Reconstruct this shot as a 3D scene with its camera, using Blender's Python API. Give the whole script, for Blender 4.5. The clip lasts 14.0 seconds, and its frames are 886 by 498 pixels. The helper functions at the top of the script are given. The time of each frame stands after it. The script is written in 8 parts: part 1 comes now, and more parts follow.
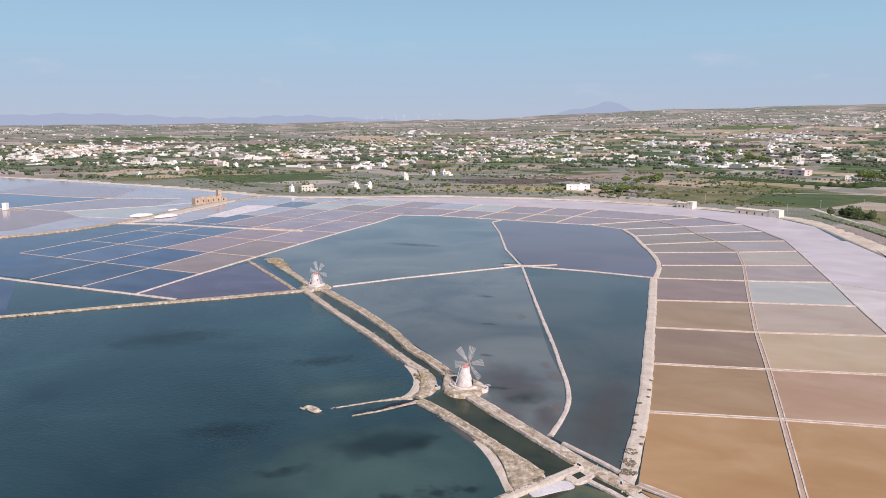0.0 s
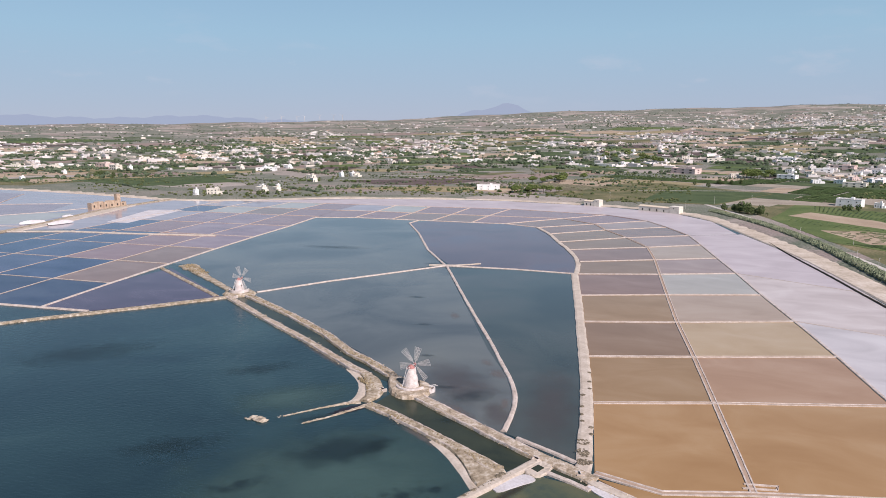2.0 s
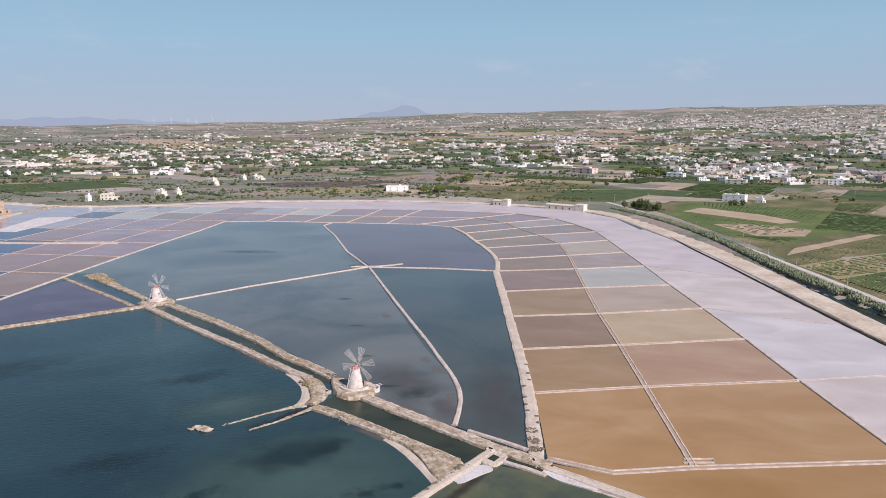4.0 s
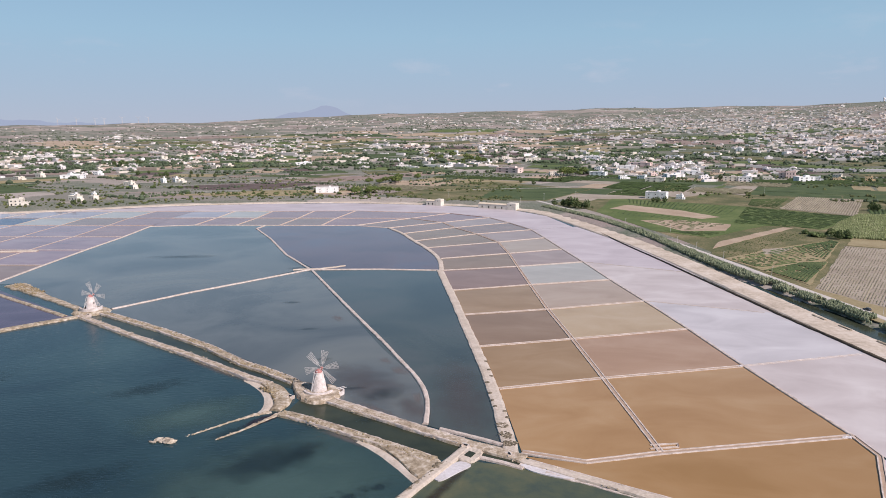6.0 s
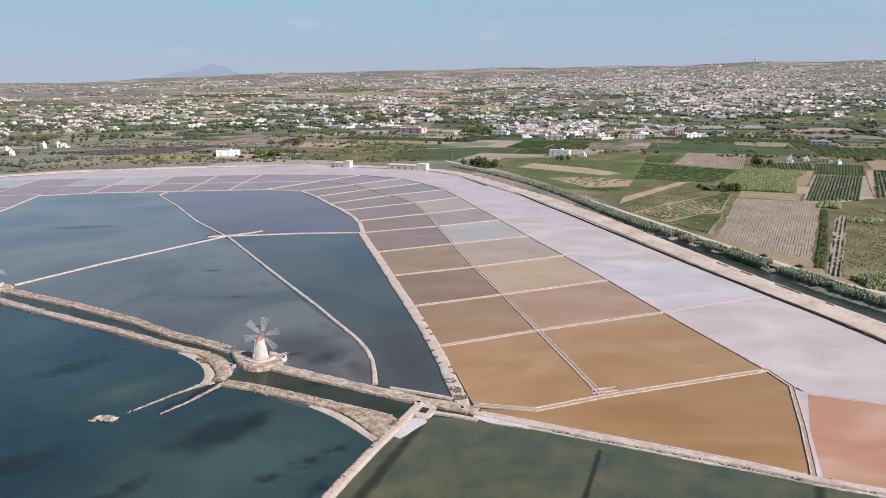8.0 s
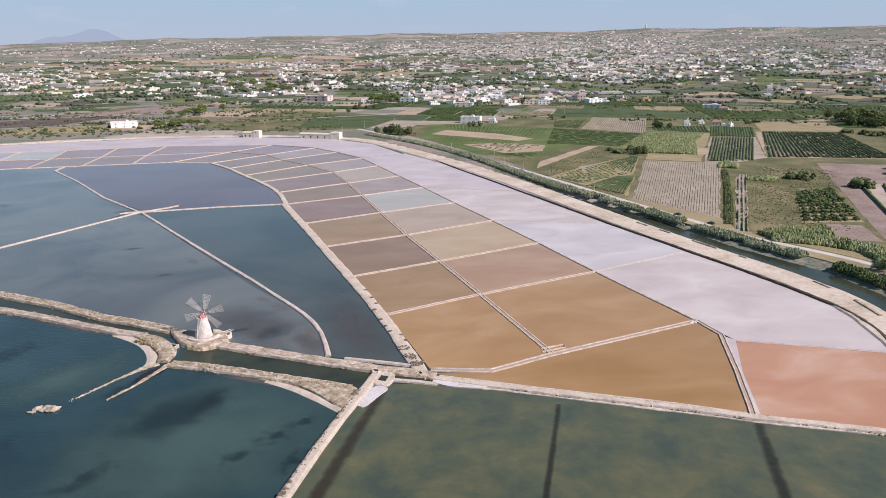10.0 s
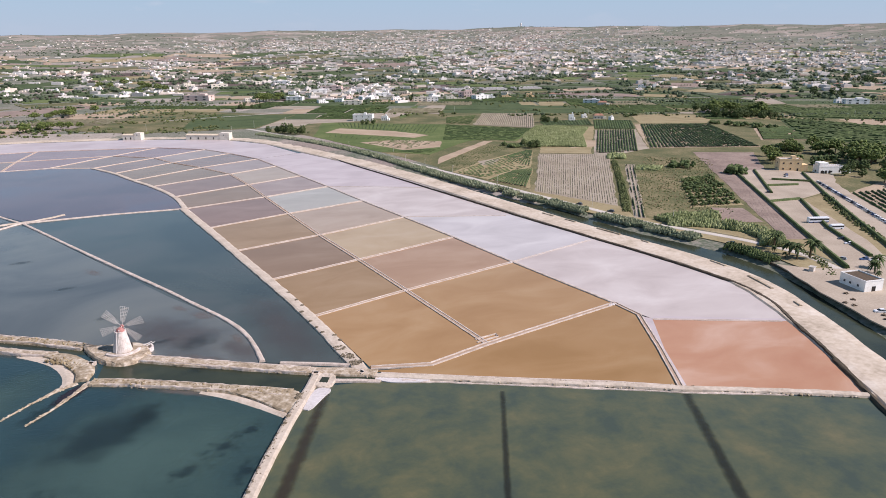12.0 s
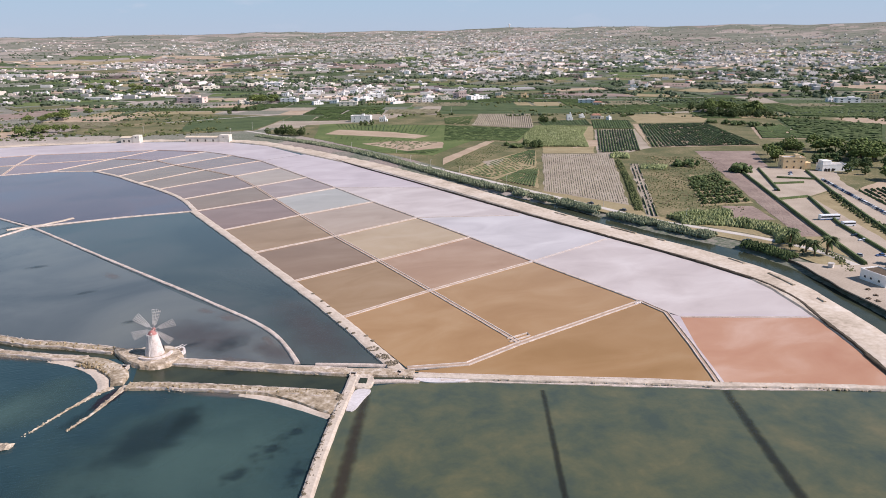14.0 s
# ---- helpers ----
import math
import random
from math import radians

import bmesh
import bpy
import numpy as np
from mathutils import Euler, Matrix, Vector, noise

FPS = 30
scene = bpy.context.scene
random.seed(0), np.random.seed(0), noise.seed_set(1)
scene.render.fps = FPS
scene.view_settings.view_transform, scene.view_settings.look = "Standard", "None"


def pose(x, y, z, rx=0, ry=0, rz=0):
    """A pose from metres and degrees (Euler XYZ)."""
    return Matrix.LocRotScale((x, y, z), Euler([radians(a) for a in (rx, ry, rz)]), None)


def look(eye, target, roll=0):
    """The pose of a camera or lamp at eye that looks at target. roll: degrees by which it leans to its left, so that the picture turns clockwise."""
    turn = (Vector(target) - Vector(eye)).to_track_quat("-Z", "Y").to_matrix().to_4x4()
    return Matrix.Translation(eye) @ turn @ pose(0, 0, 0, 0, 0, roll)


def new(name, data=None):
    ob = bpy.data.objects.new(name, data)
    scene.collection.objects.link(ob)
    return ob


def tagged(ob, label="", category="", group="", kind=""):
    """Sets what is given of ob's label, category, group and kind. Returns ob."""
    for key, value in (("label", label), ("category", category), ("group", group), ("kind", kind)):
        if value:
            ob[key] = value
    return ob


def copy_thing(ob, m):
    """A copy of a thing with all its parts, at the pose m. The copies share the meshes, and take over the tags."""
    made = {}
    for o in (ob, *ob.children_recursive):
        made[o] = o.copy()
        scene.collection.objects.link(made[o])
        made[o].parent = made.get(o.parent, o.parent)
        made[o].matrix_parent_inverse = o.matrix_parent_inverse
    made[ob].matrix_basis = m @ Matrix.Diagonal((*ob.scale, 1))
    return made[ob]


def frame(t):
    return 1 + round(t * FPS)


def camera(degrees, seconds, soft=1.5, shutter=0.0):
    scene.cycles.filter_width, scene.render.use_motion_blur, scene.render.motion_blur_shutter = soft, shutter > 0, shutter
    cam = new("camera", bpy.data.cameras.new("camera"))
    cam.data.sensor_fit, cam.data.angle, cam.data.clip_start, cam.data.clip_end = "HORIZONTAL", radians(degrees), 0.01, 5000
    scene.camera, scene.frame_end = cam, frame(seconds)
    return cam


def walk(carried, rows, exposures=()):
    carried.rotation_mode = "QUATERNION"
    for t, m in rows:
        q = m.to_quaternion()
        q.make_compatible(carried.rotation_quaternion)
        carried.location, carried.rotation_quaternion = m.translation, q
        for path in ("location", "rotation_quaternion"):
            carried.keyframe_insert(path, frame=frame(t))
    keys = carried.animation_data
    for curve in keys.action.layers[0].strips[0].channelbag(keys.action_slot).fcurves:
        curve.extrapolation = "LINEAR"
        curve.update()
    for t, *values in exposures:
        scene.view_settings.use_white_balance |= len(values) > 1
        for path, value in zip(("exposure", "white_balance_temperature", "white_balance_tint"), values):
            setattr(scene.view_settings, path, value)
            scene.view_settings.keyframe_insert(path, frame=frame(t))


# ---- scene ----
import itertools

cam = camera(65.3, 14.0, soft=0.9)


def aim(x, y, z, rx, yaw, roll):
    """A pose from place, tilt, heading and a small roll about the line of sight."""
    return pose(x, y, z, rx, 0, yaw) @ pose(0, 0, 0, 0, 0, roll)


PATH = [
    (0.0, aim(47.57, 15.43, 100.41, 79.633, 25.104, -0.34)),
    (0.5, aim(43.79, 14.17, 100.48, 79.643, 23.659, -0.28)),
    (1.0, aim(40.33, 12.90, 100.53, 79.651, 21.506, -0.26)),
    (1.5, aim(36.81, 11.43, 100.51, 79.665, 19.213, -0.25)),
    (2.0, aim(33.13, 9.86, 100.46, 79.667, 16.934, -0.21)),
    (2.5, aim(29.63, 8.08, 100.36, 79.713, 14.732, -0.19)),
    (3.0, aim(26.04, 5.96, 100.21, 79.749, 12.611, -0.19)),
    (5.5, aim(7.55, 1.14, 99.90, 79.810, 3.418, -0.31)),
    (6.0, aim(3.69, 0.55, 99.94, 79.805, 1.970, -0.31)),
    (6.5, aim(0.01, 0.00, 100.00, 79.737, 0.000, -0.35)),
    (7.0, aim(-3.76, -0.33, 100.04, 78.732, -2.224, -0.37)),
    (7.5, aim(-7.66, -0.55, 100.10, 77.624, -4.361, -0.40)),
    (8.0, aim(-11.52, -0.48, 100.09, 76.550, -6.507, -0.40)),
    (10.5, aim(-30.47, 1.89, 100.24, 73.597, -16.882, -0.43)),
    (11.0, aim(-34.17, 2.58, 100.19, 73.618, -19.329, -0.46)),
    (11.5, aim(-37.82, 3.65, 100.14, 73.613, -21.810, -0.45)),
    (12.0, aim(-41.54, 4.91, 100.02, 73.620, -24.313, -0.43)),
    (12.5, aim(-45.19, 6.40, 99.93, 73.631, -25.906, -0.44)),
    (13.0, aim(-48.74, 8.06, 99.88, 73.648, -25.776, -0.49)),
    (13.5, aim(-52.16, 9.66, 99.82, 73.676, -25.626, -0.55)),
    (14.0, aim(-55.51, 11.30, 99.78, 73.694, -25.341, -0.64)),
]
walk(cam, PATH, exposures=[(0.0, 0.27, 6450, 22), (3.0, 0.17, 6450, 22), (7.5, 0.19, 6450, 22), (10.5, 0.29, 6450, 22), (14.0, 0.35, 6450, 22)])

# ---- light ----
SUN_AZ, SUN_EL = radians(128), radians(42)   # clockwise from +y
world = bpy.data.worlds.new("world")
scene.world = world
world.use_nodes = True
wn = world.node_tree.nodes
sky = wn.new("ShaderNodeTexSky")
sky.sky_type, sky.sun_disc = "NISHITA", False
sky.sun_elevation, sky.sun_rotation = SUN_EL, SUN_AZ
sky.altitude, sky.air_density, sky.dust_density, sky.ozone_density = 100, 1.0, 0.0, 4.0
tone = wn.new("ShaderNodeMix")
tone.data_type, tone.blend_type = "RGBA", "MULTIPLY"
tone.inputs["Factor"].default_value, tone.inputs["B"].default_value = 1.0, (0.98, 0.965, 1.08, 1)
world.node_tree.links.new(sky.outputs[0], tone.inputs["A"])
# moist haze low over the horizon
height = wn.new("ShaderNodeSeparateXYZ")
world.node_tree.links.new(wn.new("ShaderNodeTexCoord").outputs["Generated"], height.inputs[0])
haze = wn.new("ShaderNodeValToRGB")
haze.color_ramp.elements[0].position, haze.color_ramp.elements[0].color = 0.0, (5.3, 6.55, 7.9, 1)
haze.color_ramp.elements[1].position, haze.color_ramp.elements[1].color = 0.34, (2.85, 5.9, 7.9, 1)
mid = haze.color_ramp.elements.new(0.12)
mid.color = (4.35, 7.25, 8.75, 1)
share = wn.new("ShaderNodeMapRange")
share.inputs[1].default_value, share.inputs[2].default_value, share.inputs[3].default_value, share.inputs[4].default_value = 0.1, 0.75, 0.92, 0.0
veil = wn.new("ShaderNodeMix")
veil.data_type = "RGBA"
for a, b in ((height.outputs["Z"], haze.inputs[0]), (height.outputs["Z"], share.inputs[0]), (share.outputs[0], veil.inputs["Factor"]), (tone.outputs["Result"], veil.inputs["A"]), (haze.outputs[0], veil.inputs["B"])):
    world.node_tree.links.new(a, b)
# faint fair-weather cloud low over the land
puffs = wn.new("ShaderNodeTexNoise")
puffs.inputs["Scale"].default_value, puffs.inputs["Detail"].default_value, puffs.inputs["Roughness"].default_value = 7.0, 9, 0.6
squash = wn.new("ShaderNodeMapping")
squash.inputs["Scale"].default_value = (1.0, 1.0, 3.2)
low = wn.new("ShaderNodeValToRGB")
low.color_ramp.elements[0].position, low.color_ramp.elements[0].color = 0.015, (0, 0, 0, 1)
low.color_ramp.elements[1].position, low.color_ramp.elements[1].color = 0.16, (0, 0, 0, 1)
belt = low.color_ramp.elements.new(0.055)
belt.color = (1, 1, 1, 1)
thick = wn.new("ShaderNodeMapRange")
thick.inputs[1].default_value, thick.inputs[2].default_value, thick.inputs[3].default_value, thick.inputs[4].default_value = 0.57, 0.78, 0.0, 0.45
amount = wn.new("ShaderNodeMath")
amount.operation = "MULTIPLY"
cloud = wn.new("ShaderNodeMix")
cloud.data_type = "RGBA"
cloud.inputs["B"].default_value = (8.4, 8.6, 9.2, 1)
for a, b in ((height.inputs[0].links[0].from_socket, squash.inputs[0]), (squash.outputs[0], puffs.inputs[0]), (puffs.outputs[0], thick.inputs[0]), (height.outputs["Z"], low.inputs[0]),
             (thick.outputs[0], amount.inputs[0]), (low.outputs[0], amount.inputs[1]), (amount.outputs[0], cloud.inputs["Factor"]), (veil.outputs["Result"], cloud.inputs["A"])):
    world.node_tree.links.new(a, b)
world.node_tree.links.new(cloud.outputs["Result"], wn["Background"].inputs[0])
wn["Background"].inputs[1].default_value = 0.066
sun_data = bpy.data.lights.new("sun", "SUN")
sun_data.energy, sun_data.angle, sun_data.color = 4.6, radians(0.55), (1.0, 0.955, 0.905)
sun_dir = Vector((math.sin(SUN_AZ) * math.cos(SUN_EL), math.cos(SUN_AZ) * math.cos(SUN_EL), math.sin(SUN_EL)))
sun = new("sun", sun_data)
sun.matrix_world = look(sun_dir * 400, (0, 0, 0))


# ---- materials ----
def rgb(r, g, b):
    """Linear colour from 0-255 values of a paint chart."""
    return tuple(((v / 255 + 0.055) / 1.055) ** 2.4 if v > 10 else v / 255 / 12.92 for v in (r, g, b)) + (1.0,)


def mat(name, cols, scale=1.0, fine=8.0, rough=0.8, bump=0.3, metal=0.0, jitter="", spec=0.3, world_space=True, depth=0.05):
    """A surface: colours mixed by broad and fine noise, fine relief, and piece-by-piece jitter of value."""
    m = bpy.data.materials.new(name)
    m.use_nodes = True
    nt = m.node_tree
    n, l = nt.nodes, nt.links
    b = n["Principled BSDF"]
    b.inputs["Roughness"].default_value, b.inputs["Metallic"].default_value = rough, metal
    b.inputs["Specular IOR Level"].default_value = spec
    if world_space:
        co = n.new("ShaderNodeNewGeometry").outputs["Position"]
    else:
        co = n.new("ShaderNodeTexCoord").outputs["Object"]
    a, f = n.new("ShaderNodeTexNoise"), n.new("ShaderNodeTexNoise")
    for t, s in ((a, scale), (f, fine)):
        l.new(co, t.inputs["Vector"])
        t.inputs["Scale"].default_value, t.inputs["Detail"].default_value = s, 5
    mix = n.new("ShaderNodeMath")
    mix.operation = "MULTIPLY_ADD"
    l.new(f.outputs["Fac"], mix.inputs[0])
    mix.inputs[1].default_value = 0.45
    sub = n.new("ShaderNodeMath")
    sub.operation = "MULTIPLY"
    l.new(a.outputs["Fac"], sub.inputs[0])
    sub.inputs[1].default_value = 0.55
    l.new(sub.outputs[0], mix.inputs[2])
    ramp = n.new("ShaderNodeValToRGB")
    l.new(mix.outputs[0], ramp.inputs[0])
    e = ramp.color_ramp.elements
    e[0].position, e[0].color = 0.32, cols[0]
    e[1].position, e[1].color = 0.68, cols[-1]
    for k, c in enumerate(cols[1:-1]):
        el = e.new(0.32 + 0.36 * (k + 1) / (len(cols) - 1))
        el.color = c
    out = ramp.outputs[0]
    if jitter:
        if jitter == "island":
            src = n.new("ShaderNodeNewGeometry").outputs["Random Per Island"]
        else:
            src = n.new("ShaderNodeObjectInfo").outputs["Random"]
        mr = n.new("ShaderNodeMapRange")
        l.new(src, mr.inputs[0])
        mr.inputs[3].default_value, mr.inputs[4].default_value = 0.72, 1.25
        hs = n.new("ShaderNodeHueSaturation")
        l.new(mr.outputs[0], hs.inputs["Value"])
        l.new(out, hs.inputs["Color"])
        out = hs.outputs[0]
    l.new(out, b.inputs["Base Color"])
    if bump:
        bp = n.new("ShaderNodeBump")
        bp.inputs["Strength"].default_value, bp.inputs["Distance"].default_value = bump, depth
        l.new(f.outputs["Fac"], bp.inputs["Height"])
        l.new(bp.outputs[0], b.inputs["Normal"])
    return m


def water_mat(name, cols, scale=0.02, rough=0.12, ripple=0.25, ripple_scale=0.9, lo=0.35, hi=0.65, streak=1.0, turn=0.0, spec=0.5, swirl=0.6, grain=0.55):
    """Brine or sea water: bottom and silt colours in drifting patches under a rippled gloss."""
    m = bpy.data.materials.new(name)
    m.use_nodes = True
    nt = m.node_tree
    n, l = nt.nodes, nt.links
    b = n["Principled BSDF"]
    b.inputs["Roughness"].default_value, b.inputs["IOR"].default_value = rough, 1.333
    b.inputs["Specular IOR Level"].default_value = spec
    co = n.new("ShaderNodeNewGeometry").outputs["Position"]
    mp = n.new("ShaderNodeMapping")
    mp.inputs["Scale"].default_value = (1.0, streak, 1.0)
    mp.inputs["Rotation"].default_value = (0, 0, turn)
    l.new(co, mp.inputs["Vector"])
    a = n.new("ShaderNodeTexNoise")
    l.new(mp.outputs[0], a.inputs["Vector"])
    a.inputs["Scale"].default_value, a.inputs["Detail"].default_value, a.inputs["Distortion"].default_value = scale, 10, swirl
    a.inputs["Roughness"].default_value = grain
    ramp = n.new("ShaderNodeValToRGB")
    l.new(a.outputs["Fac"], ramp.inputs[0])
    e = ramp.color_ramp.elements
    e[0].position, e[0].color = lo, cols[0]
    e[1].position, e[1].color = hi, cols[-1]
    for k, c in enumerate(cols[1:-1]):
        el = e.new(lo + (hi - lo) * (k + 1) / (len(cols) - 1))
        el.color = c
    l.new(ramp.outputs[0], b.inputs["Base Color"])
    if ripple:
        w = n.new("ShaderNodeTexNoise")
        w.inputs["Scale"].default_value, w.inputs["Detail"].default_value = ripple_scale, 3
        mp2 = n.new("ShaderNodeMapping")
        mp2.inputs["Scale"].default_value = (0.45, 1.6, 1.0)
        mp2.inputs["Rotation"].default_value = (0, 0, 0.5)
        l.new(co, mp2.inputs["Vector"])
        l.new(mp2.outputs[0], w.inputs["Vector"])
        bp = n.new("ShaderNodeBump")
        bp.inputs["Strength"].default_value, bp.inputs["Distance"].default_value = ripple, 0.14
        l.new(w.outputs["Fac"], bp.inputs["Height"])
        l.new(bp.outputs[0], b.inputs["Normal"])
    return m


def ground_mat():
    """Farm land: a patchwork of parcels in scrub green, vine green, stubble and bare soil, greyed for haze, with fine
    grain.
    """
    m = bpy.data.materials.new("farm_land")
    m.use_nodes = True
    nt = m.node_tree
    n, l = nt.nodes, nt.links
    b = n["Principled BSDF"]
    b.inputs["Roughness"].default_value, b.inputs["Specular IOR Level"].default_value = 0.95, 0.1
    co = n.new("ShaderNodeNewGeometry").outputs["Position"]
    mp = n.new("ShaderNodeMapping")
    mp.inputs["Rotation"].default_value = (0, 0, 0.45)
    mp.inputs["Scale"].default_value = (0.0075, 0.012, 0.0)
    l.new(co, mp.inputs["Vector"])
    v = n.new("ShaderNodeTexVoronoi")
    v.distance, v.inputs["Scale"].default_value, v.inputs["Randomness"].default_value = "CHEBYCHEV", 1.0, 0.75
    l.new(mp.outputs[0], v.inputs["Vector"])
    sep = n.new("ShaderNodeSeparateColor")
    l.new(v.outputs["Color"], sep.inputs[0])
    ramp = n.new("ShaderNodeValToRGB")
    l.new(sep.outputs[0], ramp.inputs[0])
    ramp.color_ramp.interpolation = "CONSTANT"
    e = ramp.color_ramp.elements
    # parcel colours cooled and paled, with some of the far haze mixed in
    pal = [(0.0, rgb(122, 120, 108)), (0.18, rgb(96, 106, 88)), (0.38, rgb(164, 151, 140)), (0.5, rgb(110, 114, 99)), (0.62, rgb(178, 165, 154)),
           (0.72, rgb(90, 101, 82)), (0.9, rgb(150, 133, 125))]
    e[0].position, e[0].color = pal[0]
    e[1].position, e[1].color = pal[1]
    for p, c in pal[2:]:
        el = e.new(p)
        el.color = c
    a, f = n.new("ShaderNodeTexNoise"), n.new("ShaderNodeTexNoise")
    for t, s in ((a, 0.03), (f, 0.5)):
        l.new(co, t.inputs["Vector"])
        t.inputs["Scale"].default_value, t.inputs["Detail"].default_value = s, 8
    scrub = n.new("ShaderNodeValToRGB")
    l.new(f.outputs["Fac"], scrub.inputs[0])
    scrub.color_ramp.elements[0].position, scrub.color_ramp.elements[0].color = 0.38, rgb(96, 102, 84)
    scrub.color_ramp.elements[1].position, scrub.color_ramp.elements[1].color = 0.62, rgb(168, 157, 146)
    mx = n.new("ShaderNodeMix")
    mx.data_type = "RGBA"
    fac = n.new("ShaderNodeMapRange")
    l.new(a.outputs["Fac"], fac.inputs[0])
    fac.inputs[1].default_value, fac.inputs[2].default_value, fac.inputs[3].default_value, fac.inputs[4].default_value = 0.35, 0.65, 0.25, 0.7
    l.new(fac.outputs[0], mx.inputs["Factor"])
    l.new(ramp.outputs[0], mx.inputs["A"])
    l.new(scrub.outputs[0], mx.inputs["B"])
    # irrigated orchards and vines take over towards the east
    east = n.new("ShaderNodeSeparateXYZ")
    l.new(co, east.inputs[0])
    share = n.new("ShaderNodeMapRange")
    l.new(east.outputs["X"], share.inputs[0])
    for i, v in enumerate((150, 900, 0.0, 0.62)):
        share.inputs[i + 1].default_value = v
    # and fall off again with distance, out on the hills
    dist = n.new("ShaderNodeVectorMath")
    dist.operation = "LENGTH"
    l.new(co, dist.inputs[0])
    plain = n.new("ShaderNodeMapRange")
    l.new(dist.outputs["Value"], plain.inputs[0])
    for i, v in enumerate((2300, 3800, 1.0, 0.1)):
        plain.inputs[i + 1].default_value = v
    both = n.new("ShaderNodeMath")
    both.operation = "MULTIPLY"
    l.new(share.outputs[0], both.inputs[0])
    l.new(plain.outputs[0], both.inputs[1])
    green = n.new("ShaderNodeMix")
    green.data_type = "RGBA"
    l.new(both.outputs[0], green.inputs["Factor"])
    l.new(mx.outputs["Result"], green.inputs["A"])
    green.inputs["B"].default_value = rgb(72, 86, 60)
    l.new(green.outputs["Result"], b.inputs["Base Color"])
    bp = n.new("ShaderNodeBump")
    bp.inputs["Strength"].default_value, bp.inputs["Distance"].default_value = 0.6, 0.4
    l.new(f.outputs["Fac"], bp.inputs["Height"])
    l.new(bp.outputs[0], b.inputs["Normal"])
    return m


M_LAND = ground_mat()
M_SEA = water_mat("lagoon_water", [rgb(31, 50, 55), rgb(40, 62, 65), rgb(53, 75, 75)], 0.011, 0.16, 0.8, 0.7, 0.36, 0.68, spec=0.32)
M_LAG1 = water_mat("basin_water", [rgb(78, 82, 80), rgb(95, 98, 94), rgb(106, 108, 101)], 0.014, 0.14, 0.15, 0.5, 0.38, 0.64)
M_LAG2 = water_mat("basin_water_dark", [rgb(58, 66, 63), rgb(69, 76, 71), rgb(79, 82, 77)], 0.014, 0.14, 0.12, 0.5, 0.38, 0.64)
M_LAG3 = water_mat("basin_water_violet", [rgb(86, 70, 76), rgb(98, 80, 84), rgb(92, 82, 90)], 0.014, 0.14, 0.12, 0.5, 0.38, 0.64)
M_LAG4 = water_mat("basin_water_olive", [rgb(66, 75, 63), rgb(78, 84, 64), rgb(90, 91, 66), rgb(104, 99, 70)], 0.06, 0.18, 0.25, 0.8, 0.36, 0.7, swirl=0.2, grain=0.66)
# dark green-brown base includes the reeds' reflection and shade on the canal
M_CANAL = water_mat("canal_water", [rgb(44, 50, 40), rgb(62, 66, 50)], 0.05, 0.14, 0.3, 0.8, spec=0.2)
M_SAND = mat("sandy_earth", [rgb(166, 152, 134), rgb(190, 176, 158), rgb(207, 195, 180)], 0.16, 1.1, 0.95, 0.4, depth=0.1)
M_BEACH = mat("beach_sand", [rgb(158, 144, 124), rgb(192, 177, 157), rgb(211, 200, 184)], 0.06, 0.55, 0.95, 0.4, depth=0.1)
M_BANK = mat("dry_bank", [rgb(104, 91, 70), rgb(160, 144, 120), rgb(208, 196, 178)], 0.42, 0.9, 0.95, 0.45, depth=0.15)
M_STONY = mat("stony_bank", [rgb(116, 100, 78), rgb(170, 153, 130), rgb(214, 202, 186)], 0.45, 1.6, 0.95, 0.5, depth=0.12)
M_PANDIKE = mat("salt_crusted_stone", [rgb(152, 138, 124), rgb(190, 175, 161), rgb(217, 206, 195)], 0.4, 3.0, 0.9, 0.5)
M_SALT = mat("salt", [rgb(178, 170, 164), rgb(200, 194, 190), rgb(218, 213, 210)], 0.1, 1.5, 0.7, 0.3)
M_STONE = mat("stone", [rgb(116, 104, 88), rgb(168, 154, 134), rgb(206, 194, 176)], 0.5, 2.5, 0.9, 0.7, jitter="object", depth=0.1)
M_ROCKS = mat("bank_stones", [rgb(104, 92, 72), rgb(170, 154, 128), rgb(214, 202, 182)], 0.5, 2.5, 0.9, 0.6, jitter="island", depth=0.1)
M_EDGE = mat("dark_edge_stone", [rgb(58, 51, 43), rgb(98, 87, 70)], 0.4, 2.0, 0.95, 0.7)
M_ROAD = mat("pale_road", [rgb(176, 168, 156), rgb(206, 198, 186)], 0.08, 1.5, 0.9, 0.2)
M_GRAVEL = mat("gravel_yard", [rgb(150, 136, 118), rgb(184, 170, 151)], 0.06, 1.2, 0.95, 0.3)
M_WHITE = mat("white_plaster", [rgb(214, 210, 202), rgb(236, 234, 228), rgb(244, 242, 238)], 0.3, 2.0, 0.85, 0.2, world_space=False)
M_SCRUB = mat("scrub_leaves", [rgb(54, 66, 36), rgb(84, 92, 54), rgb(116, 112, 72)], 0.05, 0.8, 0.9, 0.5, jitter="island")
M_SCRUBDRY = mat("dry_weeds", [rgb(112, 98, 72), rgb(138, 122, 92), rgb(160, 144, 114)], 0.2, 1.0, 0.95, 0.4, jitter="island")
M_FARTREE = mat("far_trees", [rgb(56, 68, 50), rgb(76, 88, 64), rgb(100, 108, 84)], 0.02, 0.3, 0.9, 0.3, jitter="island")
M_LEAF = mat("tree_leaves", [rgb(56, 70, 38), rgb(78, 92, 52), rgb(106, 116, 72)], 0.15, 1.2, 0.85, 0.4, jitter="island")
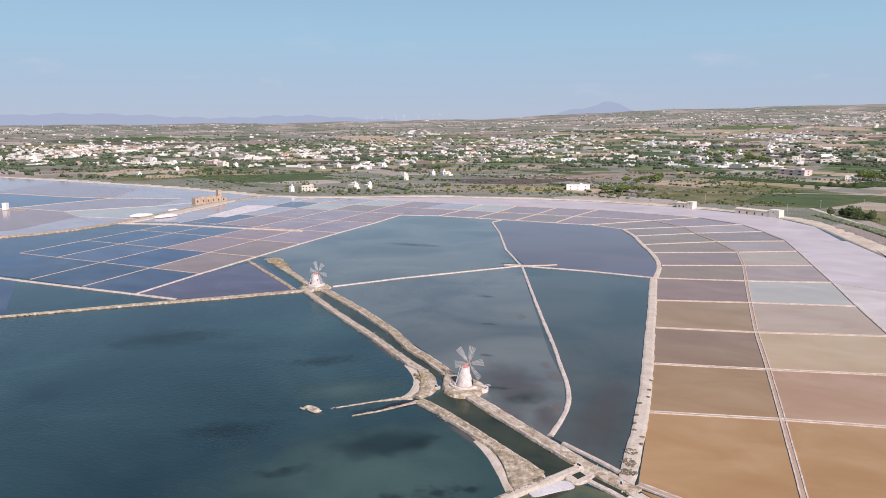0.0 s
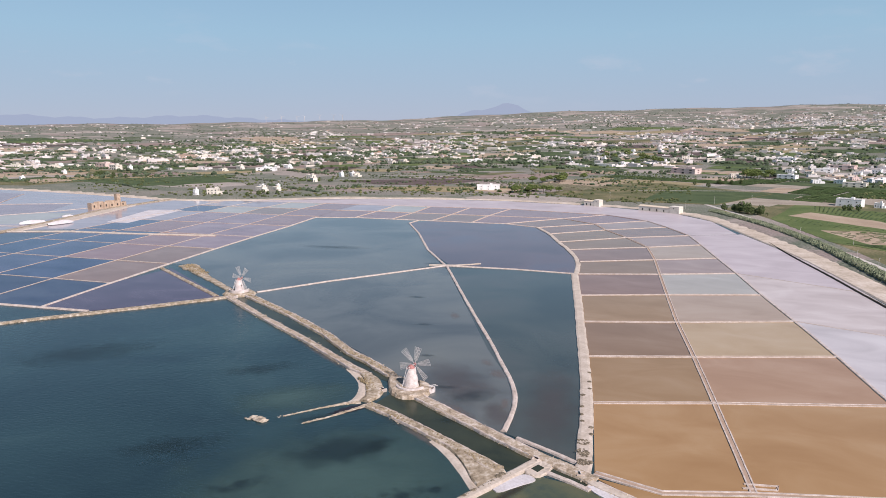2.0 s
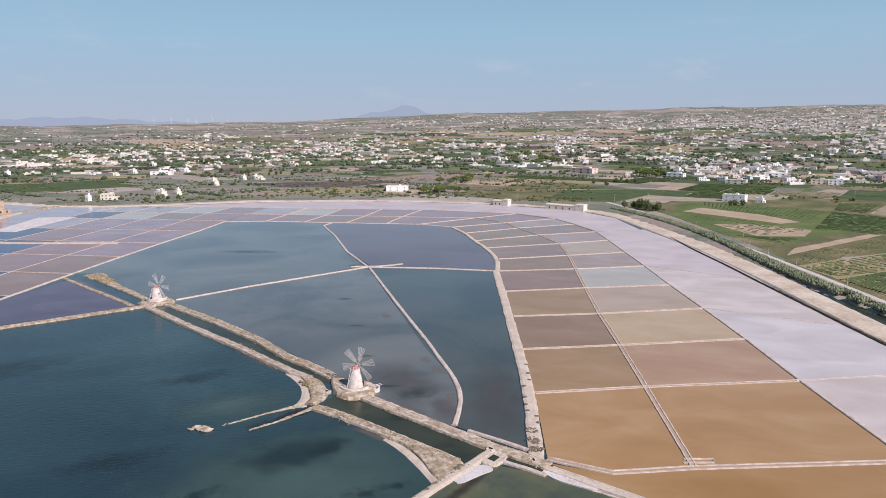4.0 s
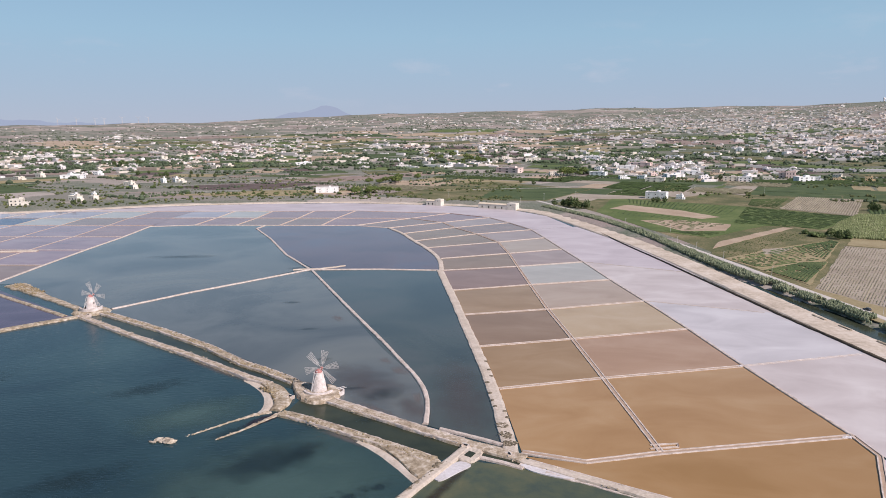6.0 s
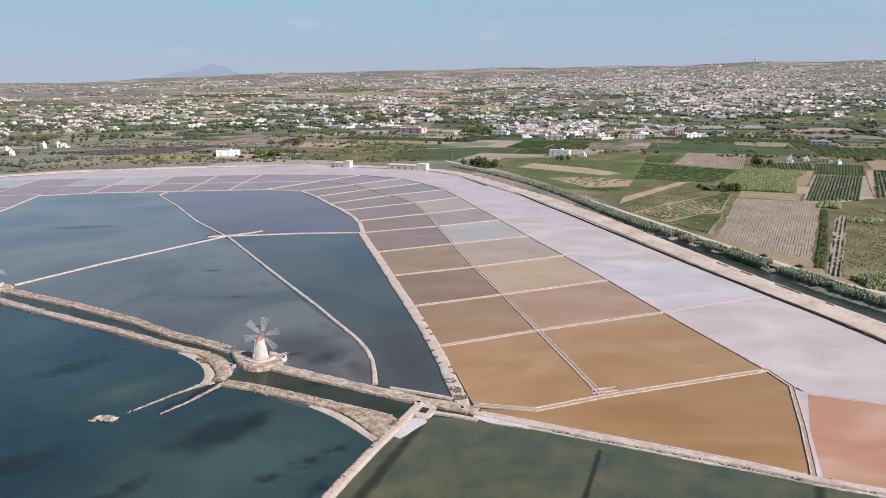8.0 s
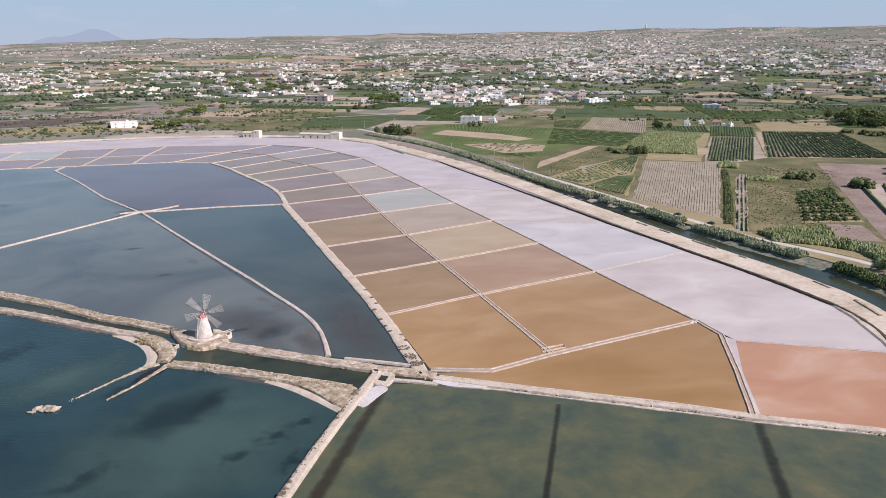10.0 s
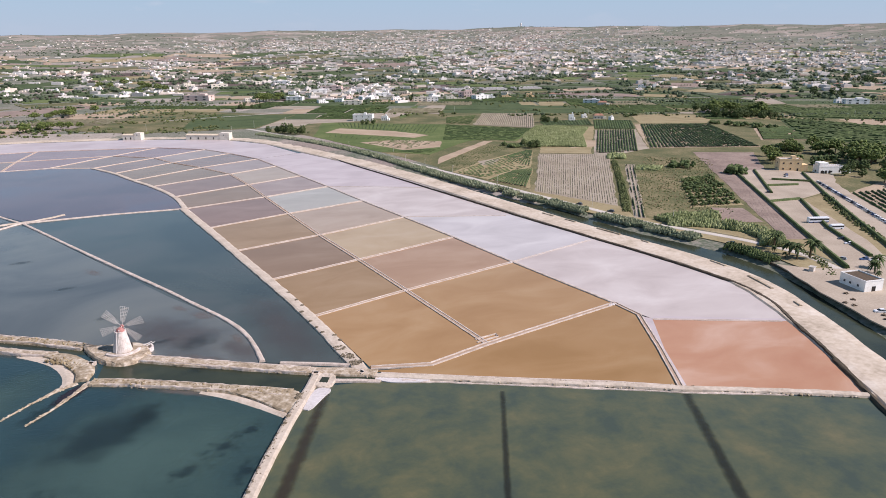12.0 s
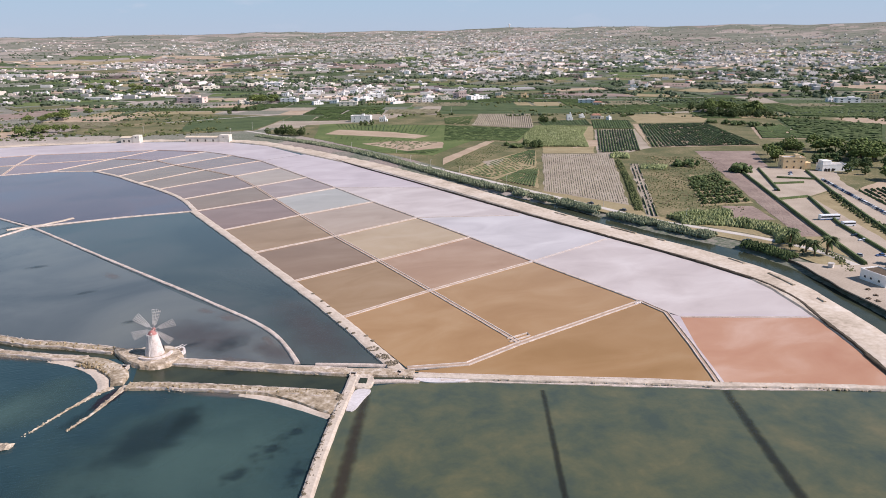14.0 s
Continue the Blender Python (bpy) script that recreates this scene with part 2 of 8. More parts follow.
M_PINE = mat("pine_needles", [rgb(64, 78, 40), rgb(94, 108, 54), rgb(122, 130, 74)], 0.2, 1.2, 0.85, 0.4, jitter="island")
M_REED = mat("reeds", [rgb(92, 102, 78), rgb(122, 129, 100), rgb(152, 153, 124)], 0.1, 0.9, 0.9, 0.5, jitter="island")
M_CANE = mat("pale_canes", [rgb(106, 116, 74), rgb(136, 143, 96), rgb(164, 165, 124)], 0.1, 0.9, 0.9, 0.5, jitter="island")
M_WETSOIL = mat("gutter_silt", [rgb(158, 134, 112), rgb(178, 154, 132)], 0.3, 2.0, 0.9, 0.2)
M_VINE = mat("vine_leaves", [rgb(48, 64, 34), rgb(66, 82, 44), rgb(86, 98, 58)], 0.08, 0.9, 0.85, 0.4, jitter="island")
M_DRYROW = mat("dry_vines", [rgb(116, 111, 87), rgb(142, 135, 109)], 0.1, 0.9, 0.9, 0.4, jitter="island")
M_BARK = mat("bark", [rgb(70, 58, 46), rgb(104, 90, 72)], 1.0, 6.0, 0.95, 0.8, world_space=False)


# ---- building tools ----
def mesh_ob(name, verts, faces, material, parent=None, label="", smooth=False):
    me = bpy.data.meshes.new(name)
    me.from_pydata([tuple(v) for v in verts], [], faces)
    me.update()
    me.materials.append(material)
    if smooth:
        for p in me.polygons:
            p.use_smooth = True
    ob = new(name, me)
    if parent:
        ob.parent = parent
    if label:
        ob["label"] = label
    return ob


def part(name, bm, material, parent=None, label="", smooth=False):
    me = bpy.data.meshes.new(name)
    bmesh.ops.recalc_face_normals(bm, faces=bm.faces)
    bm.to_mesh(me)
    bm.free()
    me.materials.append(material)
    if smooth:
        for p in me.polygons:
            p.use_smooth = True
    ob = new(name, me)
    if parent:
        ob.parent = parent
    if label:
        ob["label"] = label
    return ob


def add_box(bm, x0, y0, z0, x1, y1, z1, m=None):
    vs = [bm.verts.new((x, y, z)) for z in (z0, z1) for x, y in ((x0, y0), (x1, y0), (x1, y1), (x0, y1))]
    if m is not None:
        for v in vs:
            v.co = m @ v.co
    for f in ((3, 2, 1, 0), (4, 5, 6, 7), (0, 1, 5, 4), (1, 2, 6, 5), (2, 3, 7, 6), (3, 0, 4, 7)):
        bm.faces.new([vs[i] for i in f])
    return vs


def box_bm(*boxes):
    bm = bmesh.new()
    for b in boxes:
        add_box(bm, *b)
    return bm


def ring_bm(bm, profile, n=20, m=None):
    """Turned body: profile of (radius, height)."""
    rings = []
    for r, z in profile:
        rings.append([bm.verts.new((r * math.cos(2 * math.pi * k / n), r * math.sin(2 * math.pi * k / n), z)) for k in range(n)])
    for a, b in zip(rings, rings[1:]):
        for k in range(n):
            bm.faces.new((a[k], a[(k + 1) % n], b[(k + 1) % n], b[k]))
    bm.faces.new(rings[0][::-1])
    bm.faces.new(rings[-1])
    if m is not None:
        for ring in rings:
            for v in ring:
                v.co = m @ v.co
    return bm


def rod(bm, a, b, r0, r1=None, n=6):
    a, b = Vector(a), Vector(b)
    r1 = r0 if r1 is None else r1
    q = (b - a).to_track_quat("Z", "Y").to_matrix()
    ra, rb = [], []
    for k in range(n):
        d = q @ Vector((math.cos(2 * math.pi * k / n), math.sin(2 * math.pi * k / n), 0))
        ra.append(bm.verts.new(a + d * r0))
        rb.append(bm.verts.new(b + d * r1))
    for k in range(n):
        bm.faces.new((ra[k], ra[(k + 1) % n], rb[(k + 1) % n], rb[k]))
    bm.faces.new(ra[::-1])
    bm.faces.new(rb)


def resample(pts, step):
    """Points along a polyline about every step metres."""
    out = []
    for (x0, y0), (x1, y1) in zip(pts, pts[1:]):
        k = max(1, int(math.hypot(x1 - x0, y1 - y0) / step))
        out += [(x0 + (x1 - x0) * i / k, y0 + (y1 - y0) * i / k) for i in range(k)]
    return out + [tuple(pts[-1])]


def smooth_line(pts, rounds=2):
    for _ in range(rounds):
        o = [pts[0]]
        for (x0, y0), (x1, y1) in zip(pts, pts[1:]):
            o += [(x0 * .75 + x1 * .25, y0 * .75 + y1 * .25), (x0 * .25 + x1 * .75, y0 * .25 + y1 * .75)]
        pts = o + [pts[-1]]
    return pts


def normals2(pts):
    out = []
    for i in range(len(pts)):
        x0, y0 = pts[max(0, i - 1)]
        x1, y1 = pts[min(len(pts) - 1, i + 1)]
        d = math.hypot(x1 - x0, y1 - y0) or 1
        out.append((-(y1 - y0) / d, (x1 - x0) / d))
    return out


def offset(pts, d):
    return [(x + nx * d, y + ny * d) for (x, y), (nx, ny) in zip(pts, normals2(pts))]


COUNT = [0]


def bank(name, pts, width, height, material, rough=0.25, step=2.0, slope=0.5, base=-0.6, label="", category="", group="", kind="", widths=None, parent=None):
    """An earth or stone bank along a line: sloped sides, uneven edges and top."""
    COUNT[0] += 1
    pts = resample(pts, step)
    ns = normals2(pts)
    rnd = random.Random(COUNT[0])
    vs, fs = [], []
    z0 = height + 0.012 * (COUNT[0] % 7)
    cols = 6
    for i, ((x, y), (nx, ny)) in enumerate(zip(pts, ns)):
        w = width / 2
        if widths:
            u = i / max(1, len(pts) - 1) * (len(widths) - 1)
            k = min(int(u), len(widths) - 2)
            w = (widths[k] + (widths[k + 1] - widths[k]) * (u - k)) / 2
        a = w * (1 + rough * (1.1 * noise.noise(Vector((i * step / 5.0, COUNT[0], 0.5))) + rnd.uniform(-0.22, 0.22)))
        b = w * (1 + rough * (1.1 * noise.noise(Vector((i * step / 5.0, COUNT[0], 7.5))) + rnd.uniform(-0.22, 0.22)))
        for d, z in ((-a - slope, base), (-a, z0 * 0.75), (-a * 0.6, z0), (b * 0.6, z0), (b, z0 * 0.75), (b + slope, base)):
            h = z if z == base else z + rnd.uniform(-0.5, 0.5) * rough * 0.35
            vs.append((x + nx * d, y + ny * d, h))
    for i in range(len(pts) - 1):
        for k in range(cols - 1):
            a = i * cols + k
            fs.append((a, a + cols, a + cols + 1, a + 1))
    fs.append(tuple(range(cols)))
    n = (len(pts) - 1) * cols
    fs.append(tuple(range(n + cols - 1, n - 1, -1)))
    return tagged(mesh_ob(name, vs, fs, material, parent), label, category, group, kind)


def sheet(name, pts, z, material, thick=0.25, label="", category="", group="", kind="structure"):
    """A flat level sheet with an edge, over a polygon."""
    area = sum(a[0] * b[1] - b[0] * a[1] for a, b in zip(pts, pts[1:] + pts[:1]))
    if area < 0:
        pts = pts[::-1]
    n = len(pts)
    vs = [(x, y, z) for x, y in pts] + [(x, y, z - thick) for x, y in pts]
    fs = [tuple(range(n)), tuple(range(2 * n - 1, n - 1, -1))] + [(i, n + i, n + (i + 1) % n, (i + 1) % n) for i in range(n)]
    return tagged(mesh_ob(name, vs, fs, material), label, category, group, kind)


def blob_cloud(items, seed, squash=0.8):
    """Leaf clumps: small uneven solids; items of (x, y, z, radius)."""
    rnd = random.Random(seed)
    base = [(0, 0, 1), (0.9, 0, 0.3), (0.28, 0.86, 0.25), (-0.73, 0.53, 0.35), (-0.73, -0.53, 0.28), (0.28, -0.86, 0.32),
            (0.6, 0.44, -0.55), (-0.25, 0.7, -0.6), (-0.75, -0.05, -0.55), (-0.2, -0.72, -0.6), (0.62, -0.4, -0.55), (0, 0, -0.9)]
    fidx = [(0, 1, 2), (0, 2, 3), (0, 3, 4), (0, 4, 5), (0, 5, 1), (1, 6, 2), (2, 7, 3), (3, 8, 4), (4, 9, 5), (5, 10, 1), (2, 6, 7), (3, 7, 8),
            (4, 8, 9), (5, 9, 10), (1, 10, 6), (11, 7, 6), (11, 8, 7), (11, 9, 8), (11, 10, 9), (11, 6, 10)]
    vs, fs = [], []
    for x, y, z, r in items:
        o = len(vs)
        ang = rnd.uniform(0, 6.28)
        c, s = math.cos(ang), math.sin(ang)
        for bx, by, bz in base:
            k = r * rnd.uniform(0.6, 1.3)
            vs.append((x + (bx * c - by * s) * k, y + (bx * s + by * c) * k, z + bz * k * squash))
        fs += [(a + o, b + o, d + o) for a, b, d in fidx]
    return vs, fs


# ---- ground, water ----
SHORE = [(-2600, 940), (-1400, 885), (-1130, 875), (-957, 855), (-816, 842), (-673, 812), (-570, 788), (-480, 812), (-377, 875), (-260, 895), (-150, 902),
         (-50, 880), (40, 852), (95, 795), (125, 700), (153, 600), (171, 500), (187, 428), (204.5, 357), (210.5, 298), (224.5, 250), (223, 216), (214, 188),
         (197, 147), (176, 108), (120, 20), (20, -150), (-200, -700), (-400, -2600)]


def shore_distance(px, py):
    """Metres inland (positive) or out into the water (negative) of the shore line."""
    poly = SHORE + [(-6000, -2600), (-6000, 940)]
    inside = np.zeros(px.shape, bool)
    dist = np.full(px.shape, 1e9)
    for i, ((x0, y0), (x1, y1)) in enumerate(zip(poly, poly[1:] + poly[:1])):
        cross = (y0 > py) != (y1 > py)
        if y1 != y0:
            inside ^= cross & (px < (x1 - x0) * (py - y0) / (y1 - y0) + x0)
        if i < len(SHORE) - 1:
            dx, dy = x1 - x0, y1 - y0
            u = np.clip(((px - x0) * dx + (py - y0) * dy) / (dx * dx + dy * dy), 0, 1)
            dist = np.minimum(dist, np.hypot(px - x0 - u * dx, py - y0 - u * dy))
    return np.where(inside, -dist, dist)


RIDGE_AZ = [-180, -60, -40, -22, -10, 0, 10, 25, 32, 56, 80, 180]
RIDGE_EL = [0.0, 0.0, 0.02, 0.22, 0.72, 0.98, 1.1, 1.2, 1.32, 1.2, 0.9, 0.0]
R_END = 4800.0


def land_height(px, py):
    px, py = np.asarray(px, float), np.asarray(py, float)
    r = np.hypot(px, py)
    az = np.degrees(np.arctan2(px, py))
    top = 100 + R_END * np.tan(np.radians(np.interp(az, RIDGE_AZ, RIDGE_EL)))
    top = top + 3 * np.sin(az * 0.7) + 1.5 * np.sin(az * 1.9 + 1)
    u = np.clip((r - 1400) / (R_END - 250 - 1400), 0, 1)
    rise = 0.75 * u ** 1.5 + 0.25 * u ** 3
    roll = 2.5 * np.sin(px / 310.0 + 1) * np.sin(py / 270.0) * np.clip((r - 1400) / 800, 0, 1)
    h = 2.0 + (top - 2.0) * rise + roll
    s = shore_distance(px, py)
    return np.where(s > 0, 1.2 + (h - 1.2) * np.clip(s / 14, 0, 1), np.maximum(-2.5, 1.2 + s * 0.35))


def land_z(x, y):
    return float(land_height(np.array([x]), np.array([y]))[0])


def make_ground():
    na, radii = 480, [0.0]
    r = 30.0
    while r < R_END:
        radii.append(r)
        r += max(7.0, r * 0.022)
    radii.append(R_END)
    az = np.linspace(0, 2 * math.pi, na, endpoint=False)
    rr, aa = np.meshgrid(radii[1:], az, indexing="ij")
    xs, ys = (rr * np.sin(aa)).ravel(), (rr * np.cos(aa)).ravel()
    zs = land_height(xs, ys)
    vs = [(0, 0, -2.5)] + list(zip(xs.tolist(), ys.tolist(), zs.tolist()))
    fs = [(0, 1 + (k + 1) % na, 1 + k) for k in range(na)]
    for i in range(len(radii) - 2):
        o = 1 + i * na
        fs += [(o + k, o + (k + 1) % na, o + na + (k + 1) % na, o + na + k) for k in range(na)]
    tagged(mesh_ob("ground", vs, fs, M_LAND, smooth=True), "farm land and low hills behind the salt pans", "ground", kind="structure")


make_ground()
n = 96
tagged(mesh_ob("water", [(R_END * math.cos(2 * math.pi * k / n), R_END * math.sin(2 * math.pi * k / n), 0.0) for k in range(n)], [tuple(range(n))], M_SEA),
       "blue-green shallow lagoon water with dark weed patches", "water", kind="structure")

# ---- the plan of the salt works ----
EDGE_E = [(20.9, 200.5), (16.2, 252.5), (9.8, 303.7), (2.8, 357.4), (-4.5, 412.5), (-12.5, 471), (-15.5, 514), (-28.4, 561), (-41.4, 595), (-54.7, 637),
          (-72, 673), (-108, 689), (-143, 689), (-186, 690), (-231, 691), (-274, 692), (-316, 682)]
EDGE_F = [(63.7, 201.4), (58.3, 264.6), (53.7, 315.6), (48.2, 369), (44.0, 428), (40.2, 485), (37, 536), (31, 589), (13, 634), (-7.7, 674), (-21, 711),
          (-57, 743), (-138, 744), (-180, 745), (-226, 746), (-271, 748), (-321, 746)]
EDGE_G = [(128.5, 213.9), (119.1, 279.6), (113, 333), (105.5, 387.6), (97, 443), (89.5, 502), (81.5, 555), (73.5, 612), (66, 660), (47.4, 708), (28.6, 748),
          (-15, 785), (-127, 810), (-176, 808), (-225, 806), (-270, 807), (-318, 805)]
DIAG = [(-316, 682), (-311, 617), (-309, 549), (-306, 487), (-302, 425), (-297, 362), (-291, 303)]
COLS_W = [0, -47, -97, -146, -190]
J1, P1, MILL_A, MILL_B = (-106, 473), (-13, 471), (-52.0, 247.0), (-201.5, 360.5)


def brine(name, c0, c1, c2, rough=0.12):
    wet = [tuple(0.86 * v for v in c[:3]) + (1.0,) for c in (c0, c1, c2)]
    return water_mat(name, wet, 0.03, rough, 0.08, 0.5, 0.3, 0.7, 1.7, 0.6, 0.25)


BRINES = {
    "ochre": brine("ochre_brine", rgb(164, 127, 84), rgb(173, 137, 94), rgb(181, 148, 107)),
    "orange": brine("orange_brine", rgb(157, 121, 76), rgb(166, 130, 86), rgb(173, 140, 98)),
    "tan": brine("tan_brine", rgb(166, 132, 102), rgb(174, 141, 111), rgb(182, 151, 122)),
    "umber": brine("umber_brine", rgb(152, 122, 84), rgb(160, 130, 93), rgb(168, 140, 105)),
    "brown": brine("brown_brine", rgb(138, 111, 84), rgb(146, 119, 92), rgb(154, 129, 103)),
    "mauve": brine("mauve_brine", rgb(137, 108, 91), rgb(145, 116, 99), rgb(154, 126, 109)),
    "plum": brine("plum_brine", rgb(144, 108, 103), rgb(152, 117, 111), rgb(160, 128, 121)),
    "sage": brine("sage_brine", rgb(178, 152, 116), rgb(186, 161, 125), rgb(192, 169, 136)),
    "silver": brine("silver_brine", rgb(172, 164, 150), rgb(181, 173, 159), rgb(189, 182, 169)),
    "greige": brine("greige_brine", rgb(172, 148, 124), rgb(180, 157, 133), rgb(187, 166, 143)),
    "violet": brine("violet_brine", rgb(80, 68, 84), rgb(90, 78, 94), rgb(102, 90, 104)),
    "taupe": brine("taupe_brine", rgb(158, 132, 118), rgb(166, 141, 127), rgb(174, 151, 137)),
    "blue": brine("blue_brine", rgb(62, 68, 96), rgb(74, 80, 108), rgb(92, 96, 120)),
    "pale": brine("pale_brine", rgb(158, 146, 148), rgb(170, 158, 160), rgb(180, 169, 170)),
    "salt": brine("salt_crust", rgb(188, 176, 169), rgb(201, 190, 183), rgb(213, 204, 197), 0.45),
    "ice": brine("ice_crust", rgb(187, 181, 178), rgb(200, 194, 191), rgb(211, 206, 202), 0.42),
    "blush": brine("blush_crust", rgb(186, 174, 172), rgb(198, 186, 184), rgb(208, 198, 195), 0.42),
    "red": brine("red_brine", rgb(182, 132, 102), rgb(190, 145, 115), rgb(204, 168, 144), 0.34),
    "deep": brine("deep_blue_brine", rgb(44, 54, 86), rgb(56, 66, 98), rgb(72, 82, 112)),
    "rose": brine("rose_brine", rgb(140, 112, 116), rgb(154, 126, 128), rgb(164, 140, 140)),
    "weedy": brine("weedy_brine", rgb(46, 52, 78), rgb(60, 66, 90), rgb(78, 84, 102)),
}
WORDS = {"ochre": "flat ochre-brown brine", "orange": "flat orange-brown brine", "tan": "flat tan brine", "umber": "dull olive-brown brine",
         "brown": "flat grey-brown brine", "mauve": "dusky mauve-brown brine", "plum": "dusky plum-coloured brine", "sage": "pale khaki-beige brine",
         "silver": "pale silvery blue brine", "greige": "pale grey-beige brine", "taupe": "dull taupe brine", "violet": "dusky violet brine", "blue": "slate-blue brine", "pale": "pale lilac-grey brine",
         "salt": "whitish pink salt crust", "blush": "pale lilac-pink salt crust", "ice": "bluish white salt crust", "red": "coral-red brine", "deep": "deep blue brine", "rose": "dusty rose brine", "weedy": "mottled blue-green brine"}


def pan(pts, tint, z=0.15):
    """One evaporation pan, up to the middle of its dikes."""
    return sheet("salt_pan", list(pts), z, BRINES[tint], 0.35, "evaporation pan of " + WORDS[tint] + " between low stone dikes", "salt pan", "salt pans", "structure")


def pan_dike(pts, z=0.42, wide=0.9, label="low pale stone dike between two salt pans"):
    """A narrow pan dike: two kerbs of salt-crusted stone with a little gutter between, broken by gaps."""
    COUNT[0] += 1
    rnd = random.Random(1000 + COUNT[0])
    vs, fs = [], []
    line = resample(pts, 2.6)
    ns = normals2(line)
    z += 0.006 * (COUNT[0] % 9)
    prof = ((-wide, 0.0), (-wide * 0.95, z), (-wide * 0.56, z), (-wide * 0.5, z * 0.5), (wide * 0.5, z * 0.5), (wide * 0.56, z), (wide * 0.95, z), (wide, 0.0))
    k = len(prof)
    for (x, y), (nx, ny) in zip(line, ns):
        j = rnd.uniform(-0.05, 0.05)
        for d, h in prof:
            vs.append((x + nx * (d + j), y + ny * (d + j), h + (rnd.uniform(-0.02, 0.02) if h else 0)))
    for i in range(len(line) - 1):
        fs += [(i * k + a, (i + 1) * k + a, (i + 1) * k + a + 1, i * k + a + 1) for a in range(k - 1)]
    fs += [tuple(range(k)), tuple(range(len(vs) - 1, len(vs) - k - 1, -1))]
    dike = tagged(mesh_ob("pan_dike", vs, fs, M_PANDIKE), label, "dike", "dikes between the salt pans", "structure")
    if wide > 0.85:
        bed = [(x + nx * s * wide * 0.53, y + ny * s * wide * 0.53, z * 0.5 + 0.035) for (x, y), (nx, ny) in zip(line, ns) for s in (-1, 1)]
        mesh_ob("gutter", bed, [(2 * i, 2 * i + 1, 2 * i + 3, 2 * i + 2) for i in range(len(line) - 1)], M_WETSOIL, dike, "brown silt in the gutter")
    return dike


LEFT_TINTS = ["ochre", "umber", "brown", "umber", "mauve", "brown", "mauve", "brown", "brown", "mauve", "mauve", "plum", "mauve", "mauve", "plum", "plum"]
RIGHT_TINTS = ["ochre", "tan", "sage", "greige", "silver", "taupe", "greige", "taupe", "mauve", "taupe", "plum", "plum", "plum", "plum", "silver", "pale"]
for i in range(len(EDGE_E) - 1):
    south = ((39.5, 194.4),) if i == 0 else ()
    pan((EDGE_E[i], *south, EDGE_F[i], EDGE_F[i + 1], EDGE_E[i + 1]), LEFT_TINTS[i])
    pan((EDGE_F[i], EDGE_G[i], EDGE_G[i + 1], EDGE_F[i + 1]), RIGHT_TINTS[i])
    if i:
        pan_dike((EDGE_E[i], EDGE_F[i]), wide=1.0)
        pan_dike((EDGE_F[i], EDGE_G[i]), wide=1.0)
    pan_dike((EDGE_F[i], EDGE_F[i + 1]), wide=1.1)
    if i > 7:
        pan_dike((EDGE_G[i], EDGE_G[i + 1]), wide=0.8)
# pans west of the long straight dike, in a grid that leans with it
GRID_Y = [805, 746, 690, 617, 549, 487, 425, 362, 303]
DIAG_X = [-318, -321, -316, -311, -309, -306, -302, -297, -291]
WEST = [("plum", "silver", "pale", "pale"), ("plum", "mauve", "silver", "blue"), ("plum", "rose", "rose", "pale"), ("rose", "rose", "plum", "blue"),
        ("rose", "plum", "blue", "blue"), ("mauve", "plum", "blue", "deep"), ("mauve", "deep", "blue", "deep"), ("weedy", "weedy", "weedy", "deep")]
for r in range(8):
    for c in range(4):
        q = [(DIAG_X[r] + COLS_W[c], GRID_Y[r]), (DIAG_X[r] + COLS_W[c + 1], GRID_Y[r]), (DIAG_X[r + 1] + COLS_W[c + 1], GRID_Y[r + 1]),
             (DIAG_X[r + 1] + COLS_W[c], GRID_Y[r + 1])]
        pan(q, WEST[r][c])
        thin = 0.42 if c == 0 or r < 4 else 0.26
        pan_dike((q[0], q[1]), wide=thin)
        if not (r == 7 and c > 1):
            pan_dike((q[1], q[2]), wide=thin)
# outer ring of shallow pans between the dikes and the shore
pan(((-318, 806), (-127, 812), (-15, 787), (28.6, 750), (66, 662), (108, 680), (92, 760), (55, 820), (-40, 868), (-150, 890), (-260, 884), (-330, 868)), "blush")
pan(((-318, 806), (-330, 868), (-420, 848), (-490, 805), (-508, 805)), "blush")
WHITE = [((66, 660), (89.5, 502), (156, 467), (144, 560), (112, 680)), ((89.5, 502), (97, 443), (105.5, 387.6), (168, 364), (156, 467)),
         ((105.5, 387.6), (113, 333), (119.1, 279.6), (180, 297), (168, 364)), ((119.1, 279.6), (128.5, 213.9), (192, 228), (180, 297)),
         ((128.5, 213.9), (131, 194), (177, 170), (191, 200), (192, 228))]
for q, tint in zip(WHITE, ("blush", "salt", "ice", "salt", "salt")):
    pan(q, tint, 0.17)
pan(((128.5, 200), (115.3, 172), (102, 147), (152, 119.5), (177, 170), (131, 195)), "red", 0.16)
for ring in ([(128.5, 200), (115.3, 172), (102, 147), (103.4, 146.4), (116.6, 171.7), (131, 194.5)], [(131, 195), (177, 170), (178, 172), (134, 196.5)]):
    sheet("salt_crust", ring, 0.175, BRINES["blush"], 0.2, "pale crust along the edge of the red pan", "salt crust")
pan(((20.9, 198), (39.4, 193.5), (63.4, 201), (128.5, 213.5), (128.4, 200), (100.7, 147.5), (84, 158), (54, 175)), "orange", 0.14)
pan_dike(((20.9, 200.5), (39.6, 194.5), (63.7, 200.9), (128.5, 213.9)), wide=1.3)
pan_dike(((128.5, 213.9), (129, 200), (115, 172), (101.5, 147)), wide=1.0, z=0.5)
